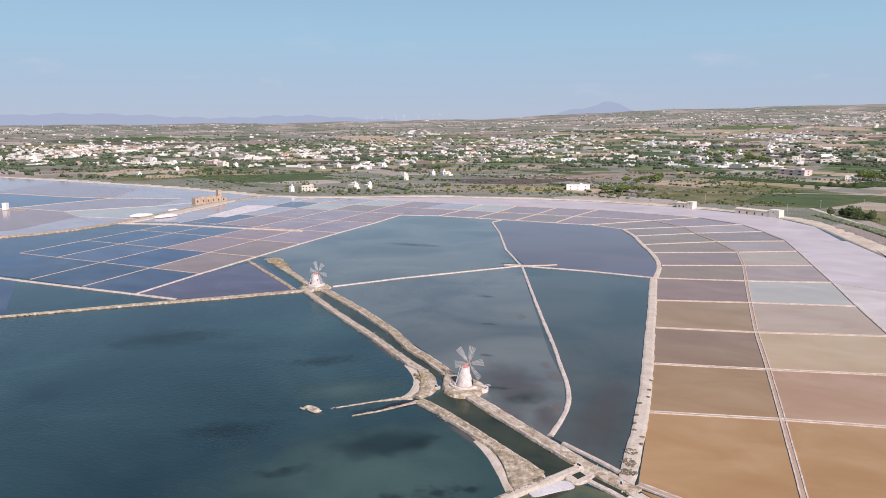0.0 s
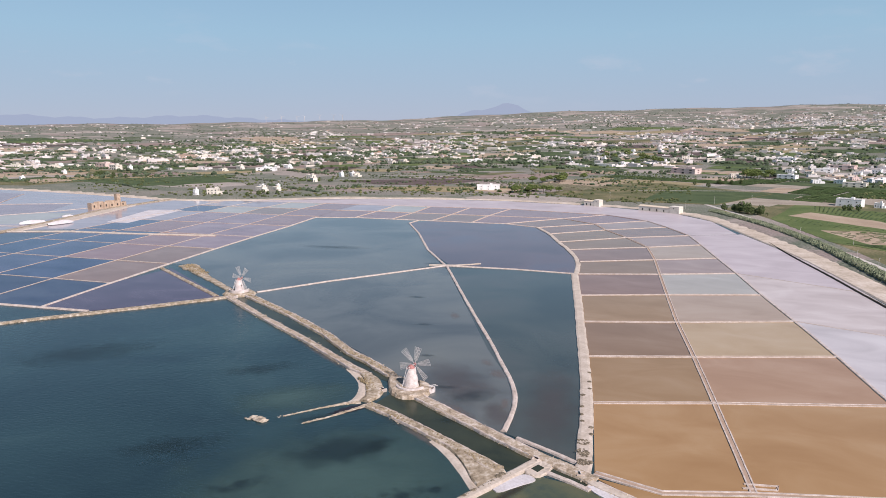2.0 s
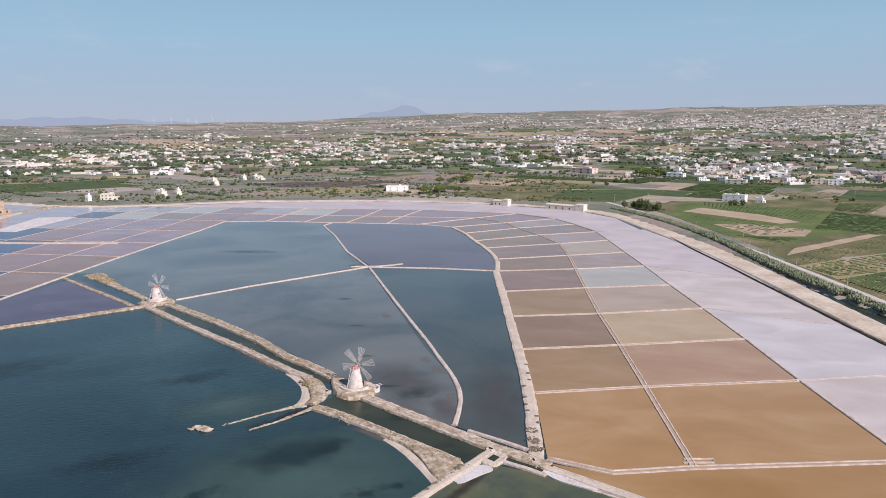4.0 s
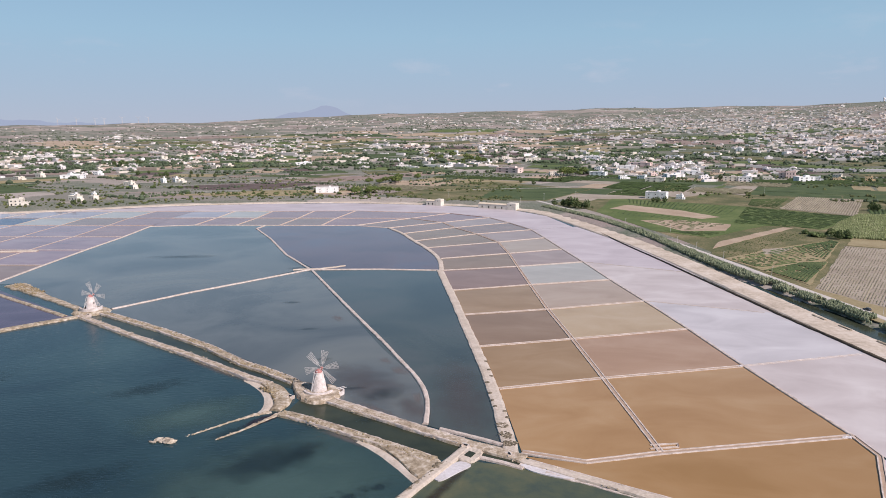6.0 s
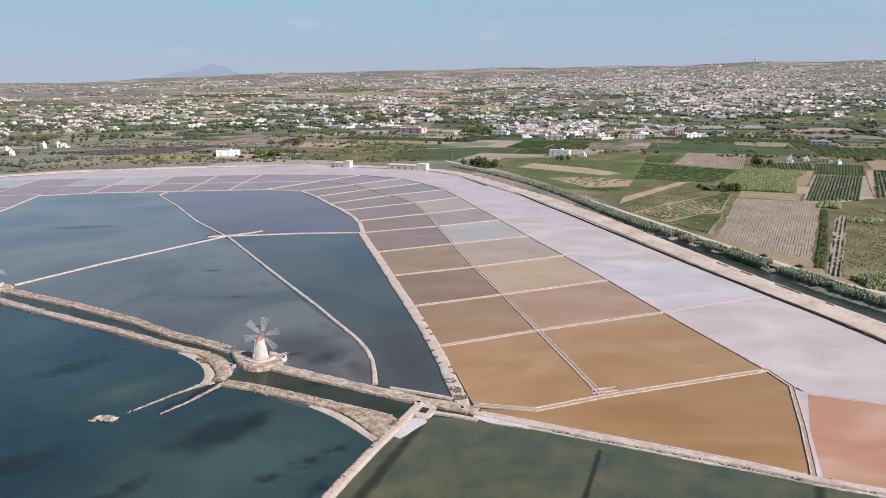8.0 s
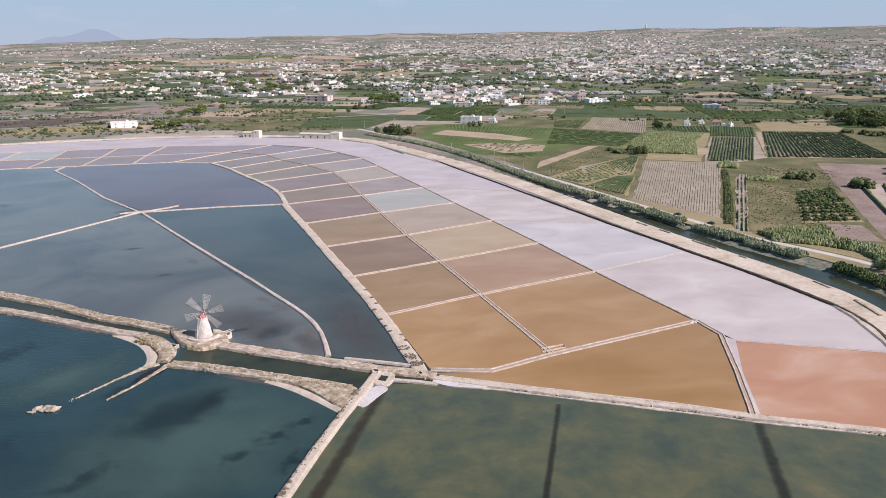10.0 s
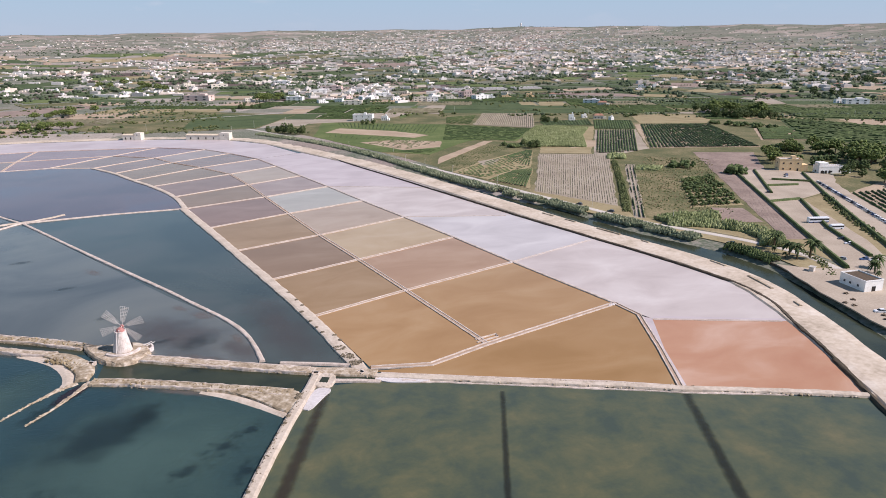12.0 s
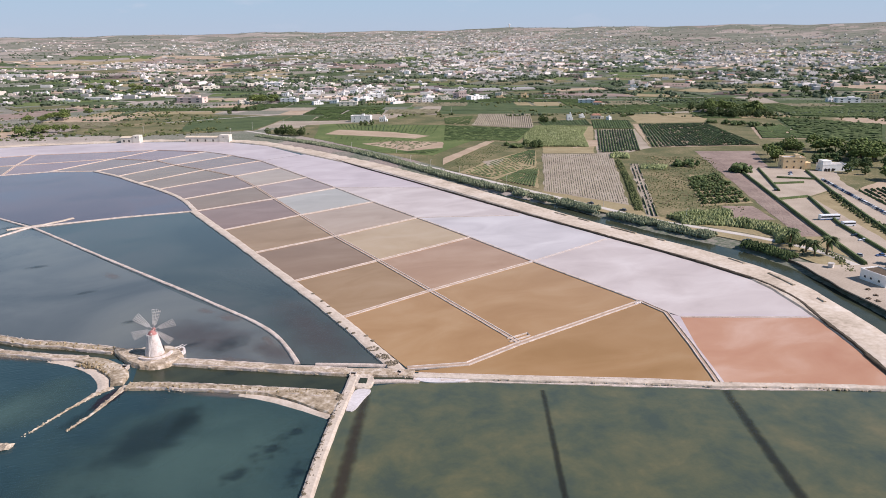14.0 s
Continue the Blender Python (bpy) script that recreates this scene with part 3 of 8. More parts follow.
for a, b in (((89.5, 502), (152, 467)), ((105.5, 388), (163, 364)), ((119, 280), (176, 296)), ((131, 194), (173, 172))):
    pan_dike((a, b), z=0.27, wide=0.7, label="faint low salt ridge between crusted pans")
DARK_G = smooth_line(EDGE_G[:9], 1)
bank("dike", DARK_G, 1.3, 0.55, M_PANDIKE, 0.15, 2.0, 0.2, label="narrow stone dike beside the crusted white pans", category="dike", group="dikes", kind="structure")

# basins
LAG_NW = [(-316, 680), (-274, 691), (-186, 689), (-205, 668), (-172, 607), (-138, 530), (-111, 478), (-140, 433), (-165, 404), (-196, 366), (-212, 366), (-285, 428), (-302, 425), (-309, 549)]
LAG_NE = [(-205, 668), (-186, 689), (-108, 688), (-72, 671), (-42, 595), (-16, 514), (-13, 472), (-57, 474.5), (-104, 476), (-138, 530), (-172, 607)]
LAG_S = [(-111, 470), (-140, 433), (-165, 404), (-196, 362), (-147, 326), (-84, 278), (-47, 240), (-10, 216), (-9.5, 222), (-11, 244), (-20, 271), (-34.6, 301), (-54.5, 349), (-102, 463)]
LAG_SE = [(-102, 466), (-57, 473), (-14, 470), (-3.5, 408), (4, 345), (12, 264), (18.5, 203), (-9, 219), (-11, 244), (-20, 271), (-34.6, 301), (-54.5, 349)]
LAG_F = [(-1, 196), (24, 190), (54, 173), (100, 145), (147, 119), (120, 70), (80, 0), (-60, 60), (-26, 149)]
sheet("water_basin", LAG_NW, 0.10, M_LAG1, 0.3, "still grey-blue water of a large brine basin", "water")
sheet("water_basin", LAG_NE, 0.105, M_LAG3, 0.3, "still violet-grey water of a brine basin", "water")
sheet("water_basin", LAG_S, 0.11, M_LAG1, 0.3, "grey-green water of a large brine basin with weed patches", "water")
sheet("water_basin", LAG_SE, 0.115, M_LAG2, 0.3, "dark slate water of a narrow brine basin", "water")
sheet("water_basin", LAG_F, 0.10, M_LAG4, 0.3, "murky olive-green water over a weedy bottom", "water")
sheet("water_basin", [(-608, 800), (-673, 811), (-816, 842), (-1130, 875), (-1400, 885), (-2000, 915), (-1500, 300), (-588, 390), (-556, 444), (-556, 520), (-588, 658), (-594, 720)],
      0.07, BRINES["pale"], 0.3, "pale lilac brine basin beyond the long bank", "water")
sheet("water_basin", [(-556, 520), (-588, 658), (-594, 700), (-588, 808), (-508, 805), (-506, 690), (-500, 545)], 0.09, BRINES["pale"], 0.3, "pale brine beside the long bank", "water")
sheet("water_basin", [(-580, 400), (-556, 450), (-556, 515), (-500, 540), (-481, 303), (-393, 298), (-318, 240), (-420, 130)], 0.06, BRINES["weedy"], 0.3, "mottled blue basin beside the long bank", "water")
sheet("water_basin", [(-297, 362), (-291, 303), (-259, 303), (-205, 349), (-290, 412)], 0.125, BRINES["violet"], 0.3, "dusky violet basin behind the upper mill", "water")

# the mill canal between its two banks
sheet("canal", [(-58, 240), (-46.3, 238.5), (-23.5, 225), (-0.4, 208), (2, 203), (-3.6, 195), (-22.7, 207), (-43.3, 220), (-60, 229)], 0.055, M_CANAL, 0.2, "dark green water of the mill canal", "water")
sheet("canal", [(-195, 354), (-147, 321), (-113, 295), (-80.8, 268), (-62, 256), (-61, 250), (-76.3, 258), (-111.9, 283), (-143, 305), (-190, 340)], 0.06, M_CANAL, 0.2, "dark green water of the mill canal", "water")

# banks with tracks
def terrace(name, pts, height, material, label, category, seed=1, kind="structure"):
    """Raised uneven ground over a polygon, with a sloping rim."""
    rnd = random.Random(seed)
    ring = resample(smooth_line(list(pts) + [pts[0]], 2), 1.6)[:-1]
    cx, cy = sum(p[0] for p in ring) / len(ring), sum(p[1] for p in ring) / len(ring)
    n, vs, fs = len(ring), [], []
    for k, z in ((1.06, -0.6), (1.0, height * 0.6), (0.93, height * 0.95), (0.6, height), (0.3, height)):
        for x, y in ring:
            vs.append((cx + (x - cx) * k + rnd.uniform(-0.25, 0.25), cy + (y - cy) * k + rnd.uniform(-0.25, 0.25), z + (rnd.uniform(-0.1, 0.1) if z > 0 else 0)))
    for r in range(4):
        fs += [(r * n + i, r * n + (i + 1) % n, (r + 1) * n + (i + 1) % n, (r + 1) * n + i) for i in range(n)]
    fs.append(tuple(4 * n + i for i in range(n)))
    return tagged(mesh_ob(name, vs, fs, material), label, category, kind=kind)


BK = dict(category="dike", group="dikes", kind="structure")
bank("dike", offset(smooth_line([(19.8, 199.5)] + EDGE_E[1:6], 1), 2.2), 4.5, 0.75, M_SAND, 0.12, 2.0, label="broad pale sandy dike along the brine basin", **BK)
bank("dike", offset(smooth_line(EDGE_E[5:11], 1), 0.9), 3.2, 0.6, M_SAND, 0.2, 2.0, label="pale dike curving along the violet basin", **BK)
bank("dike", EDGE_E[10:], 1.7, 0.5, M_PANDIKE, 0.15, 3.0, label="low pale dike at the basin's far edge", **BK)
bank("dike", DIAG, 2.0, 0.55, M_PANDIKE, 0.12, 3.0, label="long straight pale stone dike", **BK)
bank("dike", [J1, (-140, 433), (-165, 404), (-193, 366)], 1.9, 0.6, M_PANDIKE, 0.25, 2.0, label="narrow stone dike towards the upper mill", **BK)
bank("dike", [J1, (-57, 474.5), P1], 1.7, 0.55, M_PANDIKE, 0.25, 2.0, label="narrow stone dike between two basins", **BK)
bank("dike", [J1, (-138, 530), (-172, 607), (-203, 668), (-200, 690)], 1.7, 0.55, M_PANDIKE, 0.3, 2.0, label="worn earth dike between two basins", **BK)
bank("dike", smooth_line([(-104, 470), (-54, 352.5), (-33.3, 306), (-24.2, 283), (-16.3, 265), (-11.2, 247), (-10.2, 233), (-10.3, 220)], 2), 1.7, 0.6, M_PANDIKE, 0.22, 1.6,
     label="winding stone dike between two brine basins", **BK)
bank("dike", [(-118, 472), (-112, 474), (-100, 476), (-90, 482), (-84, 487)], 2.4, 0.5, M_SAND, 0.3, 1.5, label="short sandy spit at a dike crossing", **BK)
UP = [(-196, 359), (-147, 325.5), (-113, 299), (-91.5, 278.4), (-80.8, 271.2), (-70, 262.6), (-64, 257.5)]
LOW = [(-203, 351), (-157, 316), (-121, 290.5), (-90.5, 267), (-81.8, 260.4), (-73, 255)]
bank("canal_bank", UP, 4.4, 0.9, M_BANK, 0.12, 1.6, label="dry grassy canal bank with stony edges", category="dike", group="canal banks", kind="structure")
bank("canal_bank", LOW, 3.3, 1.0, M_STONY, 0.16, 1.6, label="pale stony canal bank facing the lagoon", category="dike", group="canal banks", kind="structure")
bank("canal_bank", [(-47.5, 240), (-31, 228.6), (-12, 215.5), (2, 206.5), (14, 200), (21, 195.5)], 4.6, 1.0, M_STONY, 0.18, 1.5,
     label="broad pale canal bank with a footpath", category="dike", group="canal banks", kind="structure")
bank("canal_bank", [(-61, 227.5), (-49, 221.3), (-33.5, 211.7), (-20, 203), (-6.5, 194)], 5.0, 1.0, M_BANK, 0.16, 1.5, widths=[4.0, 3.4, 3.6, 4.5, 5],
     label="dry grassy canal bank by the lagoon", category="dike", group="canal banks", kind="structure")
bank("dike", [(4, 203), (-0.5, 195), (-9.4, 180), (-19, 162.5), (-40, 121), (-70, 64)], 3.0, 0.9, M_SAND, 0.06, 1.5, 0.25, label="straight pale dike with a path and scrub", **BK)
bank("dike", [(18, 196), (54, 174.6), (84, 157.6), (101, 147), (128, 132.5), (149, 119.5)], 2.4, 0.8, M_SAND, 0.3, 1.2, label="rough stony dike along the murky basin", **BK)
bank("dike", [(22.5, 195.2), (54.5, 176.5), (84.5, 159.5), (100.5, 149)], 0.8, 0.55, M_PANDIKE, 0.15, 2.0, label="thin pale kerb along the orange pan", **BK)
bank("dike", [(-5, 216.5), (8, 209.5), (18, 203.5)], 1.2, 0.7, M_PANDIKE, 0.2, 1.2, label="thin stone kerb of a feeder channel", **BK)
# pale stone facings on both sides of the canal banks
for line, d in ((UP, 1.9), (LOW, 1.35), ([(-46, 239), (-31, 228.6), (-12, 215.5), (2, 206.5)], 1.9), ([(-58, 226), (-49, 221.3), (-33.5, 211.7), (-20, 203), (-8, 194.8)], 1.6)):
    for s in (-1, 1):
        bank("stone_facing", offset(resample(line, 4.0), s * d), 0.6, 0.98, M_PANDIKE, 0.8, 1.2, 0.12, base=0.1, widths=[0.5, 0.9, 0.35, 0.8, 0.3, 0.7, 0.9, 0.4, 0.8, 0.3, 0.7, 0.4, 0.9, 0.5],
             label="broken pale stone facing of the canal bank", category="facing", group="bank facings", kind="structure")
# spur jetties by the near mill
bank("jetty", [(-65.5, 229.5), (-70.6, 226.8), (-77.6, 219.9), (-83, 214), (-86.5, 210.4)], 1.6, 0.3, M_STONY, 0.7, 0.8, 0.25, widths=[2.0, 1.0, 0.5, 0.3, 0.05], label="crumbling stone spur running into the lagoon", category="jetty", group="stone spurs")
bank("jetty", [(-61.5, 228.5), (-66, 221.5), (-71.6, 213.4), (-77.0, 207.2)], 1.6, 0.3, M_STONY, 0.7, 0.8, 0.25, widths=[1.9, 0.9, 0.7, 0.1], label="crumbling stone spur running into the lagoon", category="jetty", group="stone spurs")
# west side
bank("dike", [(-420, 130), (-316, 237), (-270, 284.5), (-234.5, 318), (-203, 350)], 2.2, 0.8, M_BANK, 0.25, 2.0, widths=[1.8, 1.8, 2.2, 4.5, 5], label="long stony dike against the open lagoon", **BK)
bank("dike", [(-500, 296), (-393, 298), (-296, 301.7), (-259, 303)], 1.9, 0.6, M_PANDIKE, 0.2, 2.5, label="straight pale stone dike", **BK)
bank("dike", [(-297, 410), (-262, 386), (-211, 351)], 2.4, 0.7, M_BANK, 0.25, 2.0, label="stony side of a feeder canal", **BK)
bank("dike", [(-286, 424), (-250, 395), (-209, 364)], 2.8, 0.7, M_BANK, 0.3, 2.0, widths=[12, 5, 3.5], label="earthy side of a feeder canal", **BK)
bank("long_bank", smooth_line([(-690, 250), (-590, 385), (-557, 444), (-556, 511), (-562, 548), (-574, 599), (-588, 660), (-594, 704), (-592, 765), (-582, 820)], 1), 8, 1.2, M_BANK, 0.2, 4.0,
     label="long sandy bank with a track across the pans", category="dike", kind="structure")
bank("long_bank", [(-552, 512), (-499, 528), (-429, 533), (-346, 544)], 4, 0.9, M_SAND, 0.2, 4.0, label="sandy bank with dry stone heaps", category="dike", kind="structure")
# sandy strip round the pans, its dark edge, the canal side
OUTER = [(-1400, 895), (-1130, 880), (-957, 862), (-816, 848), (-673, 818), (-575, 795), (-480, 818), (-377, 880), (-260, 900), (-150, 910), (-50, 886), (40, 856),
         (97, 790), (122, 690), (146, 595), (161, 505), (171, 430), (179.5, 360), (188, 298), (197, 254), (200, 212), (184.5, 171), (166, 134), (145, 95), (90, 10), (20, -120)]
bank("beach", smooth_line(OUTER, 2), 20, 0.9, M_BEACH, 0.06, 4.0, 2.0, base=-0.8, widths=[30, 28, 26, 26, 26, 24, 22, 20, 18, 16, 15, 15], label="sandy strip of bare earth round the salt pans", category="sand", kind="structure")
EDGE = smooth_line([(128, 640), (136, 575), (147, 510), (153.5, 462), (161.5, 409), (170, 351), (177, 313), (180, 294), (186.5, 256), (190, 226), (191, 206), (185, 185), (176.5, 171), (165.5, 149), (156, 132.5), (149, 121.5), (136, 99)], 2)
bank("stone_edge", EDGE, 0.8, 0.95, M_EDGE, 0.5, 1.5, 0.2, widths=[0.2, 0.5, 0.8, 1.0, 1.2, 1.4, 1.5, 1.6, 1.6], label="dark weathered stone edging of the pans", category="edging", kind="structure")
bank("road", smooth_line([(60, 1000), (110, 860), (150, 714), (176, 588), (192, 495), (205, 410), (215, 350), (221.5, 308), (232, 285), (243, 258), (250, 228), (243, 200), (232, 168), (218, 140), (196, 100), (120, -20)], 2),
     6.5, 2.2, M_ROAD, 0.05, 4.0, 0.8, base=0.5, label="pale dusty coast road beside the reeds", category="road", kind="structure")
sheet("canal", [(168, 610), (176, 500), (184, 430), (190, 360), (195, 300), (206, 250), (206, 214), (193, 174), (176, 143), (150, 98), (100, 10), (120, 5), (180, 100), (203, 145), (216, 182), (229, 216), (226, 256), (218, 300), (211, 358), (190, 432), (180, 500)],
      0.05, M_CANAL, 0.2, "dull green canal water between sand and reeds", "water")
# pans beyond the long bank
for pts, tint in ((((-1013, 668), (-853, 668), (-770, 682), (-790, 560), (-815, 520)), "blue"), (((-770, 682), (-680, 716), (-640, 640), (-700, 560), (-790, 560)), "rose"),
                  (((-815, 515), (-790, 556), (-700, 556), (-640, 530), (-610, 440), (-680, 330)), "plum"), (((-1013, 674), (-853, 674), (-770, 688), (-850, 800), (-1100, 840)), "rose"),
                  (((-640, 636), (-694, 558), (-636, 536), (-580, 560), (-600, 640)), "silver")):
    pan(pts, tint, 0.11)
for pts in (((-1013, 671), (-853, 671), (-770, 685), (-680, 718)), ((-820, 518), (-790, 558), (-770, 685)), ((-790, 558), (-700, 558), (-640, 533), (-560, 545)), ((-700, 558), (-640, 640), (-610, 720)), ((-770, 685), (-850, 800))):
    pan_dike(pts, wide=0.8)
for a, b in ((0.36, 0.39), (0.42, 0.45), (0.5, 0.56), (0.6, 0.62), (0.68, 0.69), (0.73, 0.76), (0.8, 0.86), (0.9, 0.92)):
    line = resample(smooth_line([(171, 470), (179, 390), (185.5, 352), (192.5, 312), (201, 262), (205.5, 228), (194.5, 186), (181, 155)], 2), 2.0)
    k = len(line)
    bank("sand_heap", line[int(a * k):int(b * k)], 1.6, 1.35, M_BANK, 0.3, 1.2, 0.4, base=0.5, label="low dark heap of dredged earth beside the canal", category="earth heap", group="earth heaps", kind="structure")
bank("salt_yard", [(-550, 520), (-558, 566), (-574, 640), (-590, 720)], 16, 0.8, M_SAND, 0.1, 4.0, 1.0, widths=[8, 20, 18, 10], label="bare apron beside the long bank with salt heaps", category="yard", kind="structure")
pan_dike(((61, 203.5), (70, 204.8), (70.6, 207.2), (61.6, 206)), wide=0.4, label="small stone basin at a dike crossing")
for x, y, r in ((126.5, 213, 2.2), (118, 279.5, 1.2), (112.5, 332.5, 1.1), (104.5, 387, 1.1), (96, 442.5, 1.0), (58, 264, 0.9)):
    terrace("salt_crust", [(x - r, y - 0.3 * r), (x + 0.2 * r, y - 0.5 * r), (x + r, y + 0.1 * r), (x, y + 0.5 * r)], 0.5, M_SALT, "small patch of white salt at a dike corner", "salt crust", int(y))


# ---- windmills ----
M_MILL = mat("limewash", [rgb(172, 158, 146), rgb(208, 197, 188), rgb(228, 220, 213)], 0.5, 3.0, 0.9, 0.4, world_space=False)
M_CAP = mat("red_cap", [rgb(140, 86, 80), rgb(166, 112, 104), rgb(186, 138, 128)], 0.8, 3.0, 0.7, 0.3, world_space=False)
M_SPAR = mat("pale_wood", [rgb(190, 182, 172), rgb(218, 212, 204)], 2.0, 9.0, 0.7, 0.2, world_space=False)
M_DARK = mat("dark_opening", [rgb(36, 32, 30), rgb(56, 50, 44)], 1.0, 4.0, 0.8, 0.1, world_space=False)


def windmill(x, y, z, turn, face, spin=0, height=7.0, label=""):
    mill = tagged(new("windmill"), label, "windmill", "windmills of the salt works")
    mill.matrix_world = pose(x, y, z, 0, 0, turn)
    bm = bmesh.new()
    ring_bm(bm, [(3.15, 0), (3.08, 0.3), (2.74, 1.8), (2.32, 3.9), (1.96, 5.7), (1.76, height - 0.4), (1.84, height - 0.35), (1.84, height)], 28)
    part("tower", bm, M_MILL, mill, smooth=False)
    bm = bmesh.new()
    ring_bm(bm, [(1.45, height - 0.1), (1.45, height + 0.12), (1.15, height + 0.6), (0.6, height + 1.1), (0.12, height + 1.35)], 20)
    part("cap", bm, M_CAP, mill, "weathered red conical cap")
    bm = box_bm((-0.5, -3.2, 0.0, 0.5, -2.5, 2.0))
    part("door", bm, M_DARK, mill, "dark plank door")
    for k, (a, h) in enumerate(((20, 3.4), (-90, 4.4))):
        bm = bmesh.new()
        r = 3.08 - 0.2 * h
        add_box(bm, r - 0.3, -0.3, h, r + 0.12, 0.3, h + 0.8, Matrix.Rotation(radians(a), 4, "Z"))
        win = part("window", bm, M_DARK, mill)
        bm = bmesh.new()
        add_box(bm, r - 0.2, -0.4, h - 0.12, r + 0.16, 0.4, h, Matrix.Rotation(radians(a), 4, "Z"))
        part("sill", bm, M_MILL, win)
    # shaft and sails
    fm = Matrix.Translation((0, 0, height + 0.55)) @ Matrix.Rotation(radians(face - turn), 4, "Z")
    bm = bmesh.new()
    rod(bm, fm @ Vector((0, 1.5, 0)), fm @ Vector((0, -2.9, 0.1)), 0.2, 0.16, 8)
    part("shaft", bm, M_SPAR, mill)
    hub = fm @ Matrix.Translation((0, -2.6, 0.1))
    bm = bmesh.new()
    ring_bm(bm, [(0.35, -0.4), (0.6, -0.25), (0.6, 0.25), (0.35, 0.4)], 12, hub @ Matrix.Rotation(radians(90), 4, "X"))
    part("hub", bm, M_CAP, mill, "red wooden hub")
    for k in range(6):
        sm = hub @ Matrix.Rotation(radians(60 * k + spin), 4, "Y") @ Matrix.Rotation(radians(9), 4, "Z")
        spar_bm = bmesh.new()
        rod(spar_bm, sm @ Vector((0, 0, 0)), sm @ Vector((0, 0, 7.2)), 0.09, 0.07, 5)
        bm = bmesh.new()
        lo, hi = 1.8, 7.1
        for s, w0, w1 in ((-1, 0.55, 1.4), (1, 0.55, 1.4), (-1, 0.27, 0.7), (1, 0.27, 0.7)):
            rod(bm, sm @ Vector((s * w0, 0.05, lo)), sm @ Vector((s * w1, 0.05, hi)), 0.055, 0.055, 4)
        for j in range(11):
            u = j / 10
            w = 0.55 + 0.85 * u
            rod(bm, sm @ Vector((-w, 0.05, lo + (hi - lo) * u)), sm @ Vector((w, 0.05, lo + (hi - lo) * u)), 0.04, 0.04, 4)
        sail = part("sail", bm, M_SPAR, mill, "bare wooden lattice sail without cloth")
        part("spar", spar_bm, M_SPAR, sail)
    # tail pole at the back, down to the ring wall
    bm = bmesh.new()
    rod(bm, fm @ Vector((0.6, 2.0, 0)), fm @ Vector((0.6, 5.2, -height + 0.4)), 0.1, 0.1, 5)
    rod(bm, fm @ Vector((-0.6, 2.0, 0)), fm @ Vector((0.6, 5.2, -height + 0.4)), 0.1, 0.1, 5)
    part("tail_pole", bm, M_SPAR, mill)
    return mill


def mound(x, y, r, h, seed, label):
    rnd = random.Random(seed)
    n = 40
    vs, fs = [], []
    for ring, (k, z) in enumerate(((1.25, -0.6), (1.08, h * 0.55), (0.95, h * 0.92), (0.7, h), (0.35, h * 1.02))):
        for i in range(n):
            a = 2 * math.pi * i / n
            rr = r * k * (1 + (rnd.uniform(-0.07, 0.07) if ring < 3 else 0) + (0.1 * math.sin(2 * a + seed) if ring < 3 else 0))
            vs.append((x + rr * math.cos(a), y + rr * math.sin(a), z + rnd.uniform(-0.08, 0.08)))
    for j in range(4):
        fs += [(j * n + i, j * n + (i + 1) % n, (j + 1) * n + (i + 1) % n, (j + 1) * n + i) for i in range(n)]
    fs.append(tuple(4 * n + i for i in range(n)))
    return tagged(mesh_ob("mound", vs, fs, M_BANK), label, "earth mound", "mounds", "structure")


terrace("mound", [(-64.8, 259.5), (-58, 254), (-52.5, 254.5), (-46, 252), (-43.2, 245), (-44.5, 239.5), (-49.8, 236), (-55.6, 237.5), (-59.5, 242.5), (-63, 251)], 1.5, M_STONY,
        "low earth and stone mound under the windmill", "earth mound", 5)
mound(MILL_B[0], MILL_B[1], 8.0, 1.6, 2, "low earth and stone mound under the windmill")
windmill(MILL_A[0], MILL_A[1], 1.5, 100, 165, -14, label="white stone windmill with red cap and six bare lattice sails")
windmill(MILL_B[0], MILL_B[1], 1.55, -40, 170, 24, label="white stone windmill with red cap at the canal's far end")




# ---- fields and farm land ----
M_TANSOIL = mat("tan_soil", [rgb(144, 124, 102), rgb(166, 146, 122), rgb(182, 164, 140)], 0.04, 0.8, 0.95, 0.4)
M_GREYSOIL = mat("grey_soil", [rgb(132, 120, 104), rgb(156, 144, 126), rgb(172, 160, 142)], 0.04, 0.8, 0.95, 0.4)
M_BROWN = mat("ploughed_earth", [rgb(116, 100, 90), rgb(140, 122, 110), rgb(158, 141, 127)], 0.05, 0.7, 0.95, 0.5)
M_GRASS = mat("field_grass", [rgb(68, 78, 44), rgb(100, 98, 64), rgb(146, 130, 98)], 0.03, 0.7, 0.95, 0.4)
M_CROP = mat("green_crop", [rgb(54, 68, 38), rgb(70, 84, 48), rgb(94, 102, 64)], 0.04, 0.7, 0.95, 0.4)
M_GREEN = mat("green_vineyard", [rgb(70, 86, 44), rgb(88, 102, 54), rgb(112, 118, 72)], 0.03, 0.6, 0.95, 0.4)
M_STRAW = mat("stubble", [rgb(124, 112, 80), rgb(146, 132, 98), rgb(160, 147, 113)], 0.05, 0.7, 0.95, 0.4)
M_BURNT = mat("burnt_ground", [rgb(74, 62, 58), rgb(92, 78, 72), rgb(118, 102, 92)], 0.03, 0.3, 0.95, 0.4)
FZ = [0]


